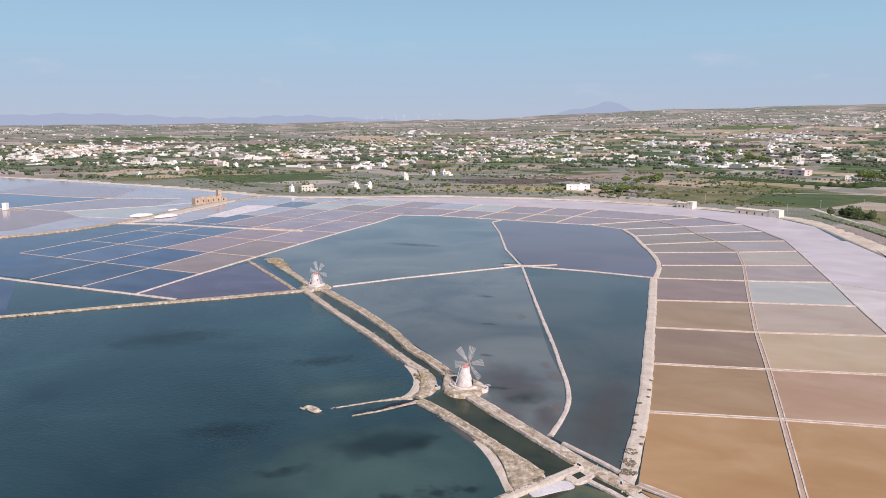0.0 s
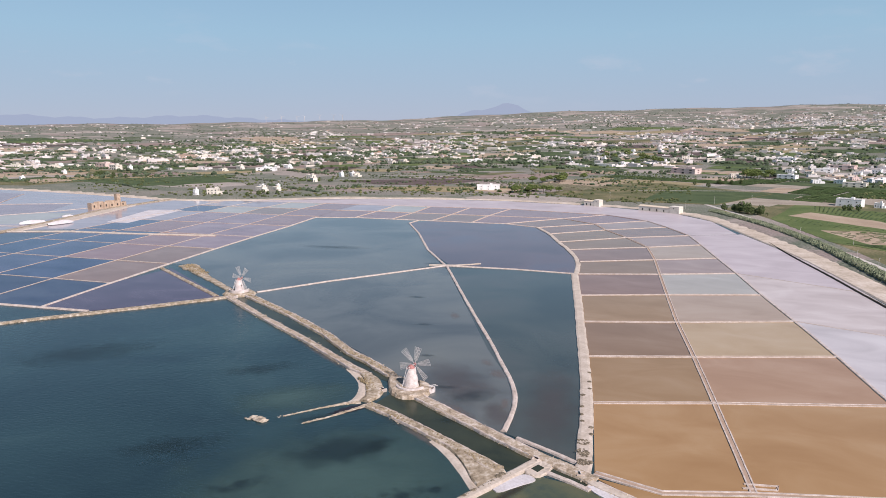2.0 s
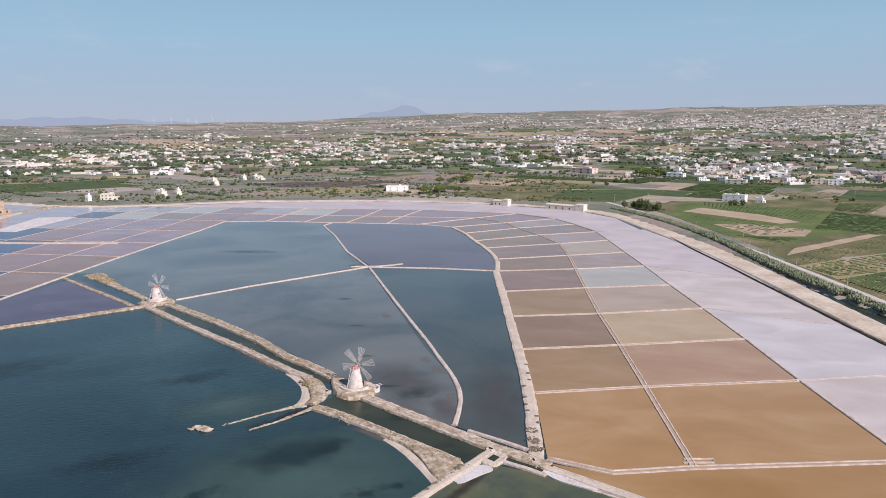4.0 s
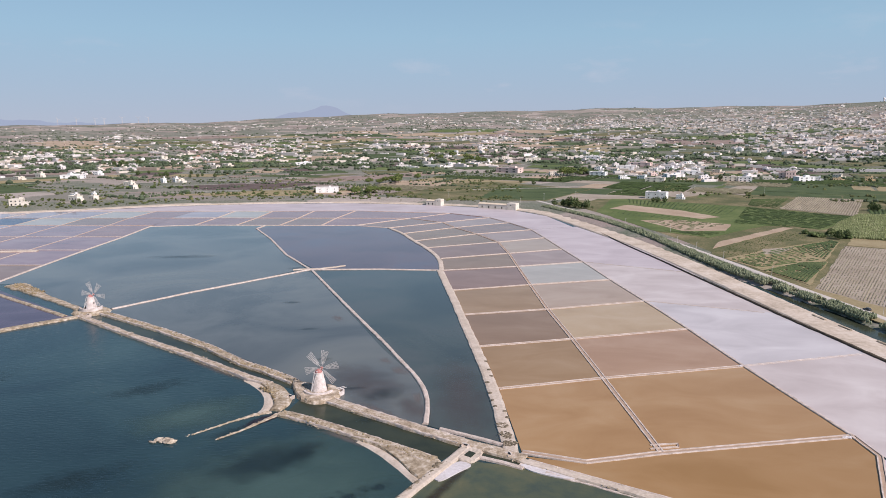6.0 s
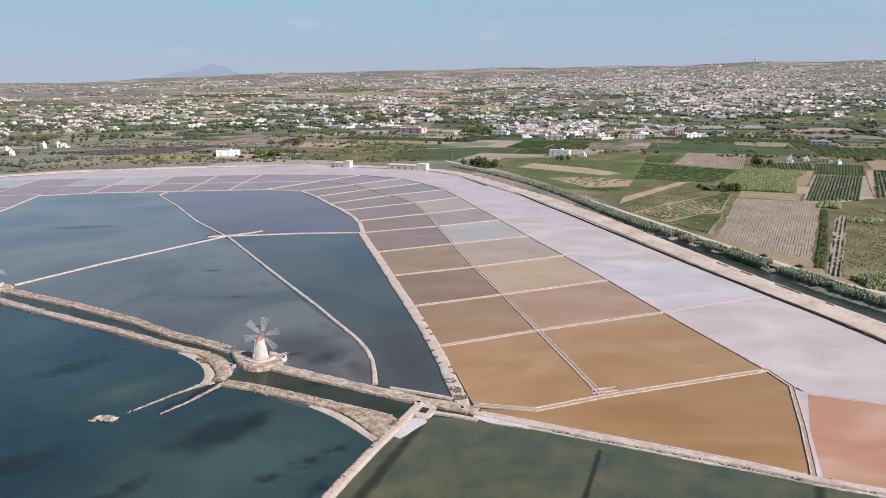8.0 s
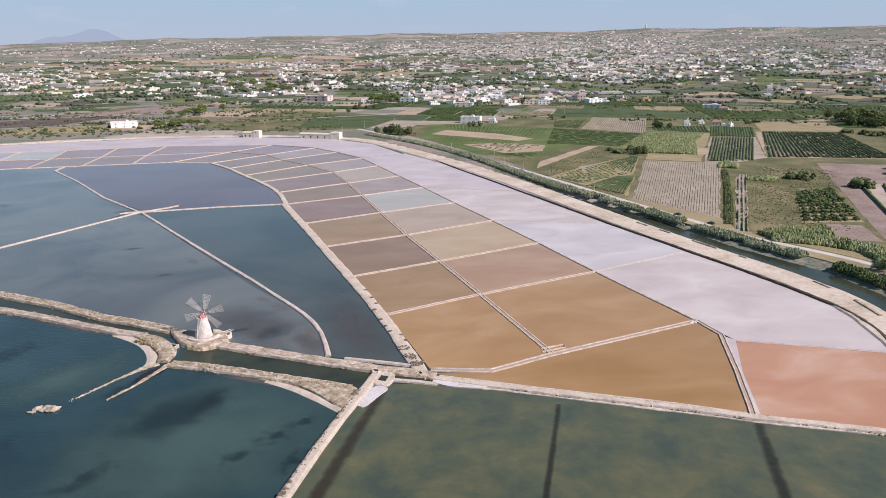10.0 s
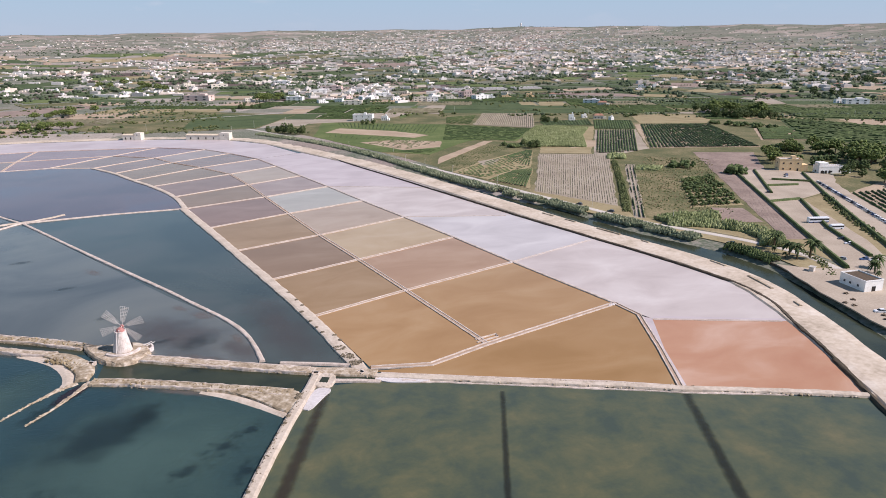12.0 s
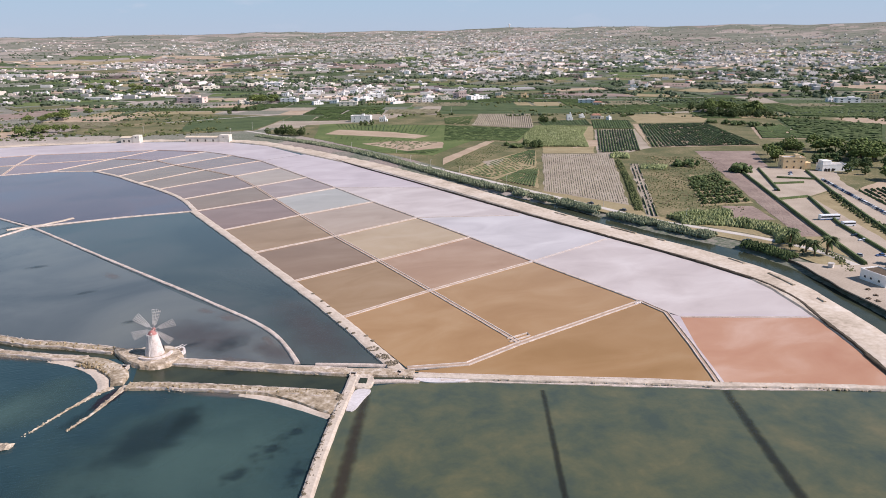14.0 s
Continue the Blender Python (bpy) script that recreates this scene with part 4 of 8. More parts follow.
def field(pts, material, label):
    """A parcel of land: a sheet with slightly wandering borders."""
    FZ[0] += 1
    rnd = random.Random(FZ[0])
    closed = list(pts) + [pts[0]]
    edge = [(x + rnd.uniform(-0.8, 0.8), y + rnd.uniform(-0.8, 0.8)) for x, y in resample(closed, 9.0)[:-1]]
    return sheet("field", edge, 2.09 + 0.005 * (FZ[0] % 60), material, 0.5, label, "field", "fields")


def quad_at(q, u, v):
    a, b, c, d = [Vector(p) for p in q]
    p = (a * (1 - u) + b * u) * (1 - v) + (d * (1 - u) + c * u) * v
    return p.x, p.y


def crop_rows(q, rows, material, name, label, height=1.1, width=0.9, gap=0.12, seed=0, step=1.6, category="vines"):
    """Rows of vines or bushes along a four-cornered field, from side a-d to side b-c: bushy strips with gaps."""
    rnd = random.Random(seed)
    vs, fs = [], []
    for k in range(rows):
        v = (k + 0.5) / rows
        p0, p1 = Vector(quad_at(q, 0.01, v)), Vector(quad_at(q, 0.99, v))
        length = (p1 - p0).length
        d = (p1 - p0) / length
        nrm = Vector((-d.y, d.x))
        n = max(2, int(length / step))
        prev = None
        for i in range(n + 1):
            if rnd.random() < gap:
                prev = None
                continue
            c = p0 + d * (length * i / n)
            h, w = height * rnd.uniform(0.65, 1.25), width * rnd.uniform(0.65, 1.25) / 2
            o = len(vs)
            for s, z in ((-1.0, 0.0), (-0.8, h * 0.7), (0.1, h), (0.9, h * 0.65), (1.0, 0.0)):
                vs.append((c.x + nrm.x * w * s, c.y + nrm.y * w * s, 2.06 + z))
            if prev is not None:
                fs += [(prev + a, o + a, o + a + 1, prev + a + 1) for a in range(4)]
            prev = o
    ob = mesh_ob(name, vs, fs, material)
    return tagged(ob, label, category, kind="stuff")


PLOW = [(212.8, 411), (308, 559), (364, 527), (235, 348)]
sheet("field", [(205, 405), (214, 345), (224, 306), (250, 285), (264, 245), (300, 200), (420, 180), (560, 300), (660, 450), (800, 545), (985, 668), (1010, 770), (985, 960), (885, 1100), (600, 1030), (430, 1035), (250, 985),
                (150, 900), (135, 840), (160, 740), (185, 600), (197, 500)], 2.034, M_GRASS, 0.4, "rough grass and weeds between the farm plots", "field", "fields")
field([(197, 402), (216, 340), (226, 300), (236, 284), (247, 258), (253, 228), (246, 198), (235, 168), (226, 185), (231, 215), (234, 240), (229, 262), (220, 292), (212, 322), (205, 360)], M_STRAW, "dry grass verge between road and reeds")
field([(204, 404), (213, 412), (236, 346), (227, 320), (233, 312), (248, 290), (263, 247), (277, 240), (258, 205), (250, 200), (255, 228), (247, 260), (235, 288), (224, 306), (217, 346)], M_STRAW, "dry grass verge beside the coast road")
field(PLOW, M_GREYSOIL, "bare grey-tan vineyard soil with thin rows")
crop_rows([PLOW[0], PLOW[1], PLOW[2], PLOW[3]], 34, M_DRYROW, "young_vines", "thin rows of young vines on bare soil", 0.34, 0.6, 0.16, 1)
field([(236, 343), (365, 524), (349, 474), (226, 322)], M_GRASS, "strip of rough grass between two vineyards")
field([(224, 319), (341, 474), (348, 470), (229, 314)], M_GREYSOIL, "narrow strip of bare soil with vines")
crop_rows([(224, 319), (341, 474), (348, 470), (229, 314)], 3, M_VINE, "vines", "narrow strip of vine rows", 1.0, 0.8, 0.25, 2)
field([(230, 314), (330, 448), (434, 497), (330, 368), (247, 289)], M_GRASS, "rough grassy field with dry patches")
field([(273, 325), (345, 410), (364, 400), (307, 316)], M_STRAW, "dry field under rows of small trees")
field([(263, 247), (442, 500), (490, 474), (276, 241)], M_BROWN, "long strip of ploughed brown earth")
crop_rows([(263, 247), (432, 486), (440, 480), (273, 243)], 13, M_BROWN, "furrows", "furrows of ploughed brown earth", 0.14, 0.5, 0.02, 3, category="furrows")
field([(260, 290), (284, 319), (300, 310), (283, 278)], M_BROWN, "small bare brown field")
V1 = [(425, 540), (556, 712), (632, 673), (527, 499)]
field(V1, M_TANSOIL, "vineyard soil below green rows")
crop_rows(V1, 28, M_VINE, "vines", "green vineyard rows on bare soil", 1.4, 2.3, 0.06, 4, 2.2)
V2 = [(353, 534), (469, 690), (513, 670), (421, 538), (373, 523)]
field(V2, M_GREYSOIL, "vineyard soil below grey-green rows")
crop_rows([(356, 535), (470, 687), (510, 668), (400, 528)], 15, M_VINE, "vines", "green vineyard rows in dry soil", 1.3, 1.8, 0.05, 5)
field([(421, 537), (424, 541), (556, 714), (546, 712)], M_TANSOIL, "pale farm track between two vineyards")
field([(622, 812), (686, 802), (706, 740), (639, 684), (562, 722)], M_STRAW, "bare straw-coloured field beside the farm")
field([(885, 1160), (1069, 1117), (982, 960), (757, 812), (627, 819)], M_CROP, "wide green field fading into dry grass")
field([(640, 826), (700, 818), (757, 815), (860, 880), (760, 920)], M_GRASS, "dry grassy lower part of a green field")
field([(1005, 1076), (1191, 1124), (979, 850), (949, 855), (1023, 986), (930, 978)], M_GREYSOIL, "bare grey strip between green fields")
field([(1171, 1090), (1289, 1006), (1015, 770), (972, 840)], M_CROP, "dark green crop field")
field([(902, 817), (956, 756), (1000, 690), (984, 668), (875, 598), (799, 682)], M_CROP, "dark green citrus ground")
crop_rows([(900, 812), (985, 672), (880, 604), (803, 684)], 26, M_LEAF, "orchard_rows", "dense dark rows of citrus trees", 2.2, 3.6, 0.05, 31, 3.0, "orchard")
field([(908, 739), (1009, 698), (984, 679), (890, 716)], M_ROAD, "pale bare strip between orchards")
field([(767, 683), (799, 548), (652, 453), (605, 512)], M_CROP, "dark green orchard ground")
crop_rows([(764, 678), (795, 550), (655, 458), (609, 512)], 34, M_LEAF, "orchard_rows", "dense dark rows of citrus trees", 2.4, 4.2, 0.16, 12, 3.2, "orchard")
field([(644, 613), (698, 617), (615, 506), (567, 534)], M_TANSOIL, "small vineyard below a white wall")
crop_rows([(646, 610), (696, 614), (615, 510), (570, 534)], 26, M_VINE, "vines", "green vineyard rows below a wall", 1.3, 2.2, 0.05, 33, 2.2)
V3 = [(366, 810), (448, 942), (512, 901), (416, 742)]
field(V3, M_GREYSOIL, "pale vineyard soil below thin rows")
crop_rows([V3[0], V3[1], V3[2], V3[3]], 30, M_DRYROW, "vines", "thin grey-green vineyard rows", 0.9, 1.0, 0.04, 6)
field([(375, 916), (430, 922), (364, 811), (340, 841)], M_GRASS, "yellow-green vineyard ground")
crop_rows([(376, 914), (428, 920), (364, 815), (342, 842)], 22, M_CROP, "vines", "low yellow-green vine rows", 0.6, 1.5, 0.06, 36)
field([(488, 1115), (595, 1031), (543, 938), (431, 1033)], M_CROP, "dark green field before the village")
field([(330, 591), (351, 640), (420, 735), (490, 720), (408, 612), (351, 535), (311, 562)], M_STRAW, "pale marshy ground under tall reeds")
field([(150, 783), (200, 930), (334, 829), (414, 736), (333, 644), (313, 677), (288, 670), (214, 600), (178, 640)], M_GREEN, "wide green vineyard behind the coast road")
crop_rows([(334, 826), (412, 737), (335, 650), (268, 690)], 46, M_VINE, "vines", "dense green vine rows", 0.6, 1.6, 0.2, 37, 2.4)
crop_rows([(205, 862), (215, 915), (330, 828), (282, 745)], 26, M_VINE, "vines", "dense green vine rows", 0.6, 1.5, 0.25, 38, 2.4)
crop_rows([(163, 772), (172, 802), (244, 714), (228, 700)], 14, M_VINE, "vines", "low green vine rows", 0.6, 1.5, 0.2, 40, 2.4)
field([(182, 711), (222, 714), (262, 680), (244, 641), (203, 637)], M_TANSOIL, "dry vineyard soil under sparse rows")
crop_rows([(184, 708), (222, 711), (260, 680), (205, 640)], 16, M_VINE, "vines", "sparse low vine rows", 0.5, 1.6, 0.3, 42, 2.4)
field([(180, 922), (222, 1031), (254, 982), (241, 918)], M_GREYSOIL, "bare grey plot beside the white house")
field([(347, 1027), (428, 1140), (348, 973), (311, 928)], M_GREEN, "yellow-green plot behind the white house")
crop_rows([(186, 640), (214, 606), (240, 632), (204, 634)], 10, M_VINE, "vines", "low green vine rows", 0.6, 1.8, 0.12, 39, 2.4)
field([(214, 578), (304, 661), (312, 656), (199, 547)], M_TANSOIL, "pale dirt track through the vineyards")
field([(172, 813), (200, 850), (247, 795), (272, 736), (248, 721), (204, 776)], M_TANSOIL, "tan strip of bare soil")
field([(189, 520), (199, 545), (305, 645), (330, 640), (303, 607), (307, 586), (247, 548), (196, 508)], M_GRASS, "dark grassy strip beside the dirt track")
V5 = [(193, 506), (247, 548), (313, 587), (312, 575), (263, 498), (202, 469)]
field(V5, M_STRAW, "patchy vineyard soil")
crop_rows([(195, 503), (250, 546), (262, 500), (204, 472)], 11, M_VINE, "vines", "low vineyard rows on dry soil", 0.7, 1.6, 0.14, 7)
crop_rows([(251, 545), (310, 584), (312, 577), (264, 502)], 13, M_VINE, "vines", "low vineyard rows on dry soil", 0.7, 1.6, 0.14, 8)
field([(236, 544), (262, 550), (240, 524), (229, 523)], M_GREYSOIL, "small bare patch among the vines")
field([(202, 466), (245, 494), (261, 493), (214, 421)], M_STRAW, "dry yellowish vineyard soil")
crop_rows([(203, 463), (244, 491), (259, 490), (214, 425)], 13, M_CROP, "vines", "dense low yellow-green vine rows", 0.8, 2.0, 0.04, 16)
for q in ([(440, 758), (461, 801), (533, 791), (496, 731)], [(475, 700), (534, 782), (576, 756), (517, 675)]):
    field(q, M_CROP, "dark green crop field beside a farm")
    crop_rows(q, 16, M_VINE, "vines", "dense dark green crop rows", 0.9, 2.6, 0.03, int(q[0][0]))
for q, m, words in (([(-1443, 986), (-1549, 1185), (-1640, 1400), (-1437, 1250), (-1286, 1101)], M_CROP, "long green field behind the sandy shore"),
                    ([(-1036, 890), (-1108, 1021), (-1008, 1146), (-898, 1037), (-948, 895)], M_GRASS, "olive-green field behind the sandy shore"),
                    ([(-840, 974), (-843, 1189), (-771, 1270), (-709, 1079), (-708, 949)], M_CROP, "green vineyard plot behind the shore houses"),
                    ([(-919, 1060), (-876, 1194), (-846, 1189), (-860, 994)], M_STRAW, "straw-coloured strip beside a vineyard"),
                    ([(-343, 1246), (-250, 1390), (-213, 1395), (-313, 1202)], M_GRASS, "olive-green field beyond the burnt ground")):
    field(q, m, words)
field([(356, 575), (390, 622), (411, 609), (384, 574)], M_TANSOIL, "small bare tan plot")
field([(426, 1026), (526, 1254), (611, 1117), (537, 958)], M_CROP, "dark green crop field by the farm houses")
field([(360, 1009), (496, 1189), (487, 1147), (386, 961)], M_GREYSOIL, "bare grey field by the farm houses")
field([(240, 990), (300, 1060), (365, 1000), (290, 935)], M_GREYSOIL, "bare yard soil behind the white house")
field([(-115, 990), (-12, 1178), (47, 1197), (193, 1057), (106, 897), (-41, 916)], M_GRASS, "rough green meadow behind the shore")
field([(20, 930), (60, 1130), (190, 1055), (105, 900)], M_CROP, "green crop field behind the shore huts")
field([(-139, 1075), (-66, 1211), (-8, 1254), (-20, 1235), (-70, 1185), (-125, 1060)], M_TANSOIL, "pale dirt track towards the pines")
field([(-470, 1120), (-330, 1240), (-240, 1190), (-300, 1070), (-400, 1060)], M_BURNT, "dark burnt stubble field")
field([(-330, 1240), (-120, 1420), (-60, 1380), (-230, 1195)], M_BROWN, "long bare brown field")
field([(-430, 980), (-300, 1050), (-160, 1060), (-240, 965)], M_STRAW, "dry straw-coloured field behind the shore")
field([(-1000, 1010), (-760, 1130), (-640, 1060), (-760, 930)], M_CROP, "green field behind the sandy shore")
field([(-1330, 1020), (-1080, 1180), (-960, 1080), (-1180, 960)], M_CROP, "green field behind the sandy shore")
field([(348, 245), (396, 310), (470, 330), (560, 300), (430, 190)], M_TANSOIL, "vineyard soil beside the car park")
crop_rows([(350, 243), (398, 309), (520, 300), (430, 195)], 22, M_VINE, "vines", "dark green vineyard rows beside the car park", 1.5, 1.6, 0.04, 11)
field([(1010, 1090), (1160, 1250), (1380, 1100), (1200, 980)], M_BROWN, "bare reddish field below the hills")

# parcels between the particular fields
FIXED = []


def parcels(u0, u1, v0, v1, seed, turn, near, rows_share):
    """A patchwork of parcels in rows along a turned grid, each with its own crop."""
    rnd = random.Random(seed)
    c, s = math.cos(radians(turn)), math.sin(radians(turn))
    v = v0
    while v < v1:
        dv = rnd.uniform(45, 95)
        u = u0 + rnd.uniform(0, 40)
        while u < u1:
            du = rnd.uniform(40, 130)
            q = [(a * c - b * s, a * s + b * c) for a, b in ((u + 1.5, v + 1.5), (u + du - 1.5, v + 1.5), (u + du - 1.5, v + dv - 1.5), (u + 1.5, v + dv - 1.5))]
            px, py = np.array([p[0] for p in q]), np.array([p[1] for p in q])
            cx, cy = px.mean(), py.mean()
            r, az = math.hypot(cx, cy), math.degrees(math.atan2(cx, cy))
            if shore_distance(px, py).min() > near and (az < 12 or r > 1020) and np.hypot(px, py).max() < 1395 and -62 < az < 72 and rnd.random() < (0.95 if az > 12 else 0.8) and min((cx - x) ** 2 + (cy - y) ** 2 for x, y in FIXED) > 1600:
                pick = rnd.random()
                if az > 12:
                    pick = pick ** 2.4 if r < 1000 else pick ** 3.2
                m, words = ((M_CROP, "green crop field on the plain"), (M_GRASS, "rough grass field on the plain"), (M_TANSOIL, "bare tan field on the plain"), (M_STRAW, "dry stubble field on the plain"),
                            (M_GREYSOIL, "pale grey vineyard soil on the plain"), (M_BROWN, "ploughed brown field on the plain"))[int(pick * 6)]
                pts = [(x + rnd.uniform(-3, 3), y + rnd.uniform(-3, 3)) for x, y in q]
                sheet("field", pts, 2.04 + 0.004 * rnd.randrange(8), m, 0.5, words, "field", "fields")
                if m in (M_CROP, M_GREYSOIL, M_GRASS) and rnd.random() < rows_share:
                    n = int(dv / 3.2)
                    crop_rows(pts, n, M_VINE if m is not M_GREYSOIL else M_DRYROW, "vines", "vineyard rows on the plain", 1.2, 1.3, 0.12, int(u) + int(v), 2.4)
            u += du
        v += dv


for block in ((212, 411), (300, 480), (300, 380), (340, 330), (340, 410), (380, 330), (300, 270), (400, 380), (490, 600), (520, 640), (420, 600), (450, 620), (640, 740), (840, 980), (420, 840), (400, 650),
              (240, 600), (180, 780), (250, 540), (230, 660), (230, 830), (300, 740), (490, 1080), (420, 1080), (300, 1000), (0, 1050), (60, 1050), (100, 1000), (-370, 1140), (-200, 1300), (-280, 1020),
              (-820, 1030), (-1150, 1060), (420, 260), (460, 280), (740, 610), (820, 600), (860, 700), (980, 900), (1180, 1110), (360, 300), (450, 380), (420, 420), (470, 340)):
    FIXED.append(block)
parcels(-700, 1300, 560, 1500, 17, -28, 24, 0.7)


def slope_parcels(count, seed):
    """Fields on the rising plain, laid along the slope."""
    rnd = random.Random(seed)
    kinds = ((M_CROP, "dark green field on the far plain"), (M_GREEN, "green vineyard on the far plain"), (M_GRASS, "rough grass field on the far plain"), (M_TANSOIL, "bare tan field on the far plain"),
             (M_STRAW, "dry stubble field on the far plain"), (M_BROWN, "ploughed brown field on the far plain"), (M_BURNT, "dark fallow field on the far plain"))
    done = []
    for k in range(count * 4):
        az, r = radians(rnd.uniform(-60, 74)), 1 / rnd.uniform(1 / 3300, 1 / 1400)
        x, y = r * math.sin(az), r * math.cos(az)
        w, d = rnd.uniform(35, 110) * (r / 1800), rnd.uniform(25, 60) * (r / 1800)
        if len(done) >= count or any((x - a) ** 2 + (y - b) ** 2 < (0.62 * (w + c)) ** 2 for a, b, c in done):
            continue
        if shore_distance(np.array([x]), np.array([y]))[0] < 120:
            continue
        done.append((x, y, w))
        turn = -az + radians(rnd.choice((-24, -18, 14, 30)))
        c, s = math.cos(turn), math.sin(turn)
        pts = [(x + u * c - v * s, y + u * s + v * c) for u, v in ((-w, -d), (0, -d), (w, -d), (w, d), (0, d), (-w, d))]
        pts = [(px + rnd.uniform(-4, 4), py + rnd.uniform(-4, 4)) for px, py in pts]
        zs = land_height(np.array([p[0] for p in pts]), np.array([p[1] for p in pts])) + 0.7
        vs = [(px, py, float(z)) for (px, py), z in zip(pts, zs)] + [(px, py, float(z) - 2.5) for (px, py), z in zip(pts, zs)]
        fs = [(0, 1, 4, 5), (1, 2, 3, 4)] + [(i, 6 + i, 6 + (i + 1) % 6, (i + 1) % 6) for i in range(6)]
        pick = rnd.random() ** (2.2 if az > 0.25 else 1.2)
        m, words = kinds[int(pick * 7)]
        tagged(mesh_ob("field", vs, fs, m), words, "field", "fields", "structure")


slope_parcels(330, 27)

# ---- trees ----
TREE_SEED = [10]


def tree(kind, size, label):
    """kind: round, pine or palm; built at the origin, its foot at z = 0."""
    TREE_SEED[0] += 1
    rnd = random.Random(TREE_SEED[0])
    words = {"round": "tree", "pine": "pine_tree", "palm": "palm_tree", "bush": "bush"}
    t = tagged(new(words[kind]), label, {"round": "tree", "pine": "pine", "palm": "palm", "bush": "bush"}[kind], {"round": "trees", "pine": "pine trees", "palm": "palm trees", "bush": "bushes"}[kind])
    if kind == "palm":
        bm = bmesh.new()
        for j in range(4):
            rod(bm, (0.05 * j * j, 0, size * 0.62 * j / 4), (0.05 * (j + 1) ** 2, 0, size * 0.62 * (j + 1) / 4), 0.42 - 0.04 * j, 0.38 - 0.04 * j, 7)
        part("trunk", bm, M_BARK, t)
        vs, fs = [], []
        top = Vector((0.8, 0, size * 0.62))
        for k in range(46):
            a, el = rnd.uniform(0, 6.28), rnd.uniform(-0.5, 1.35)
            length = size * rnd.uniform(0.3, 0.42)
            d = Vector((math.cos(a), math.sin(a), 0))
            side = Vector((-d.y, d.x, 0))
            o = len(vs)
            for j in range(6):
                u = j / 5
                p = top + d * (length * u * math.cos(el * (1 - 0.5 * u))) + Vector((0, 0, length * (math.sin(el) * u - 0.75 * u * u)))
                w = size * 0.045 * math.sin(math.pi * (0.12 + 0.83 * u))
                vs += [tuple(p - side * w - Vector((0, 0, w * 0.5))), tuple(p), tuple(p + side * w - Vector((0, 0, w * 0.5)))]
            for j in range(5):
                b = o + j * 3
                fs += [(b, b + 3, b + 4, b + 1), (b + 1, b + 4, b + 5, b + 2)]
        mesh_ob("crown", vs, fs, M_LEAF, t, "arching feathery fronds")
        return t
    if kind == "bush":
        items = []
        for k in range(26):
            a, r = rnd.uniform(0, 6.28), size * 0.5 * math.sqrt(rnd.random())
            items.append((r * math.cos(a), r * math.sin(a), size * (0.15 + 0.35 * rnd.random()) * (1.1 - r / size), size * rnd.uniform(0.1, 0.2)))
        vs, fs = blob_cloud(items, TREE_SEED[0])
        mesh_ob("crown", vs, fs, M_LEAF, t)
        bm = bmesh.new()
        rod(bm, (0, 0, -0.2), (0, 0, size * 0.4), 0.12, 0.06, 5)
        part("stem", bm, M_BARK, t)
        return t
    hgt = size
    crown_z, crown_r, crown_h = (hgt * 0.6, hgt * 0.5, hgt * 0.36) if kind == "pine" else (hgt * 0.52, hgt * 0.42, hgt * 0.44)
    bm = bmesh.new()
    rod(bm, (0, 0, -0.3), (0.1, 0, crown_z * 0.75), hgt * 0.03, hgt * 0.02, 7)
    for k in range(6):
        a = k * 1.05 + rnd.uniform(-0.3, 0.3)
        rod(bm, (0.1, 0, crown_z * (0.5 + 0.05 * k)), (crown_r * 0.6 * math.cos(a), crown_r * 0.6 * math.sin(a), crown_z + crown_h * 0.1), hgt * 0.014, hgt * 0.006, 5)
    part("trunk", bm, M_BARK, t)
    items = []
    for k in range(135):
        while True:
            p = Vector((rnd.uniform(-1, 1), rnd.uniform(-1, 1), rnd.uniform(-0.9 if kind == "round" else -0.5, 1)))
            if 0.45 < p.length < 1:
                break
        lump = 1 + 0.18 * math.sin(3 * math.atan2(p.y, p.x) + TREE_SEED[0])
        items.append((p.x * crown_r * lump, p.y * crown_r * lump, crown_z + p.z * crown_h, hgt * rnd.uniform(0.045, 0.1)))
    vs, fs = blob_cloud(items, TREE_SEED[0], 0.75)
    mesh_ob("crown", vs, fs, M_PINE if kind == "pine" else M_LEAF, t)
    return t


PINES = [tree("pine", 11, "umbrella pine with a broad flat crown") for _ in range(3)]
ROUNDS = [tree("round", 8, "broad-leaved tree with a dense dark crown") for _ in range(3)]
PALMS = [tree("palm", 9, "palm tree with arching fronds") for _ in range(2)]
BUSHES = [tree("bush", 3.2, "rounded dark green bush") for _ in range(3)]
POOL = {"pine": PINES, "round": ROUNDS, "palm": PALMS, "bush": BUSHES}
USED = {k: 0 for k in POOL}
PR = random.Random(77)


def plant(kind, x, y, s=1.0, z=None):
    """Sets the next tree of a kind; the first of each build is used itself, later ones are copies."""
    i = USED[kind]
    USED[kind] += 1
    src = POOL[kind][i % len(POOL[kind])]
    s *= PR.uniform(0.8, 1.25)
    m = pose(x, y, (land_z(x, y) if z is None else z) - 0.1, 0, 0, PR.uniform(0, 360)) @ Matrix.Diagonal((s, s, s * PR.uniform(0.9, 1.1), 1))
    if i < len(POOL[kind]):
        src.matrix_basis = m
        return src
    return copy_thing(src, m)


def grove(kind, x0, y0, x1, y1, count, spread, s=1.0, seed=0):
    rnd = random.Random(seed + int(abs(x0)) + int(abs(y1)))
    for k in range(count):
        u = (k + 0.5) / count
        x, y = x0 + (x1 - x0) * u + rnd.gauss(0, spread), y0 + (y1 - y0) * u + rnd.gauss(0, spread)
        if shore_distance(np.array([x]), np.array([y]))[0] > 22:
            plant(kind, x, y, s)


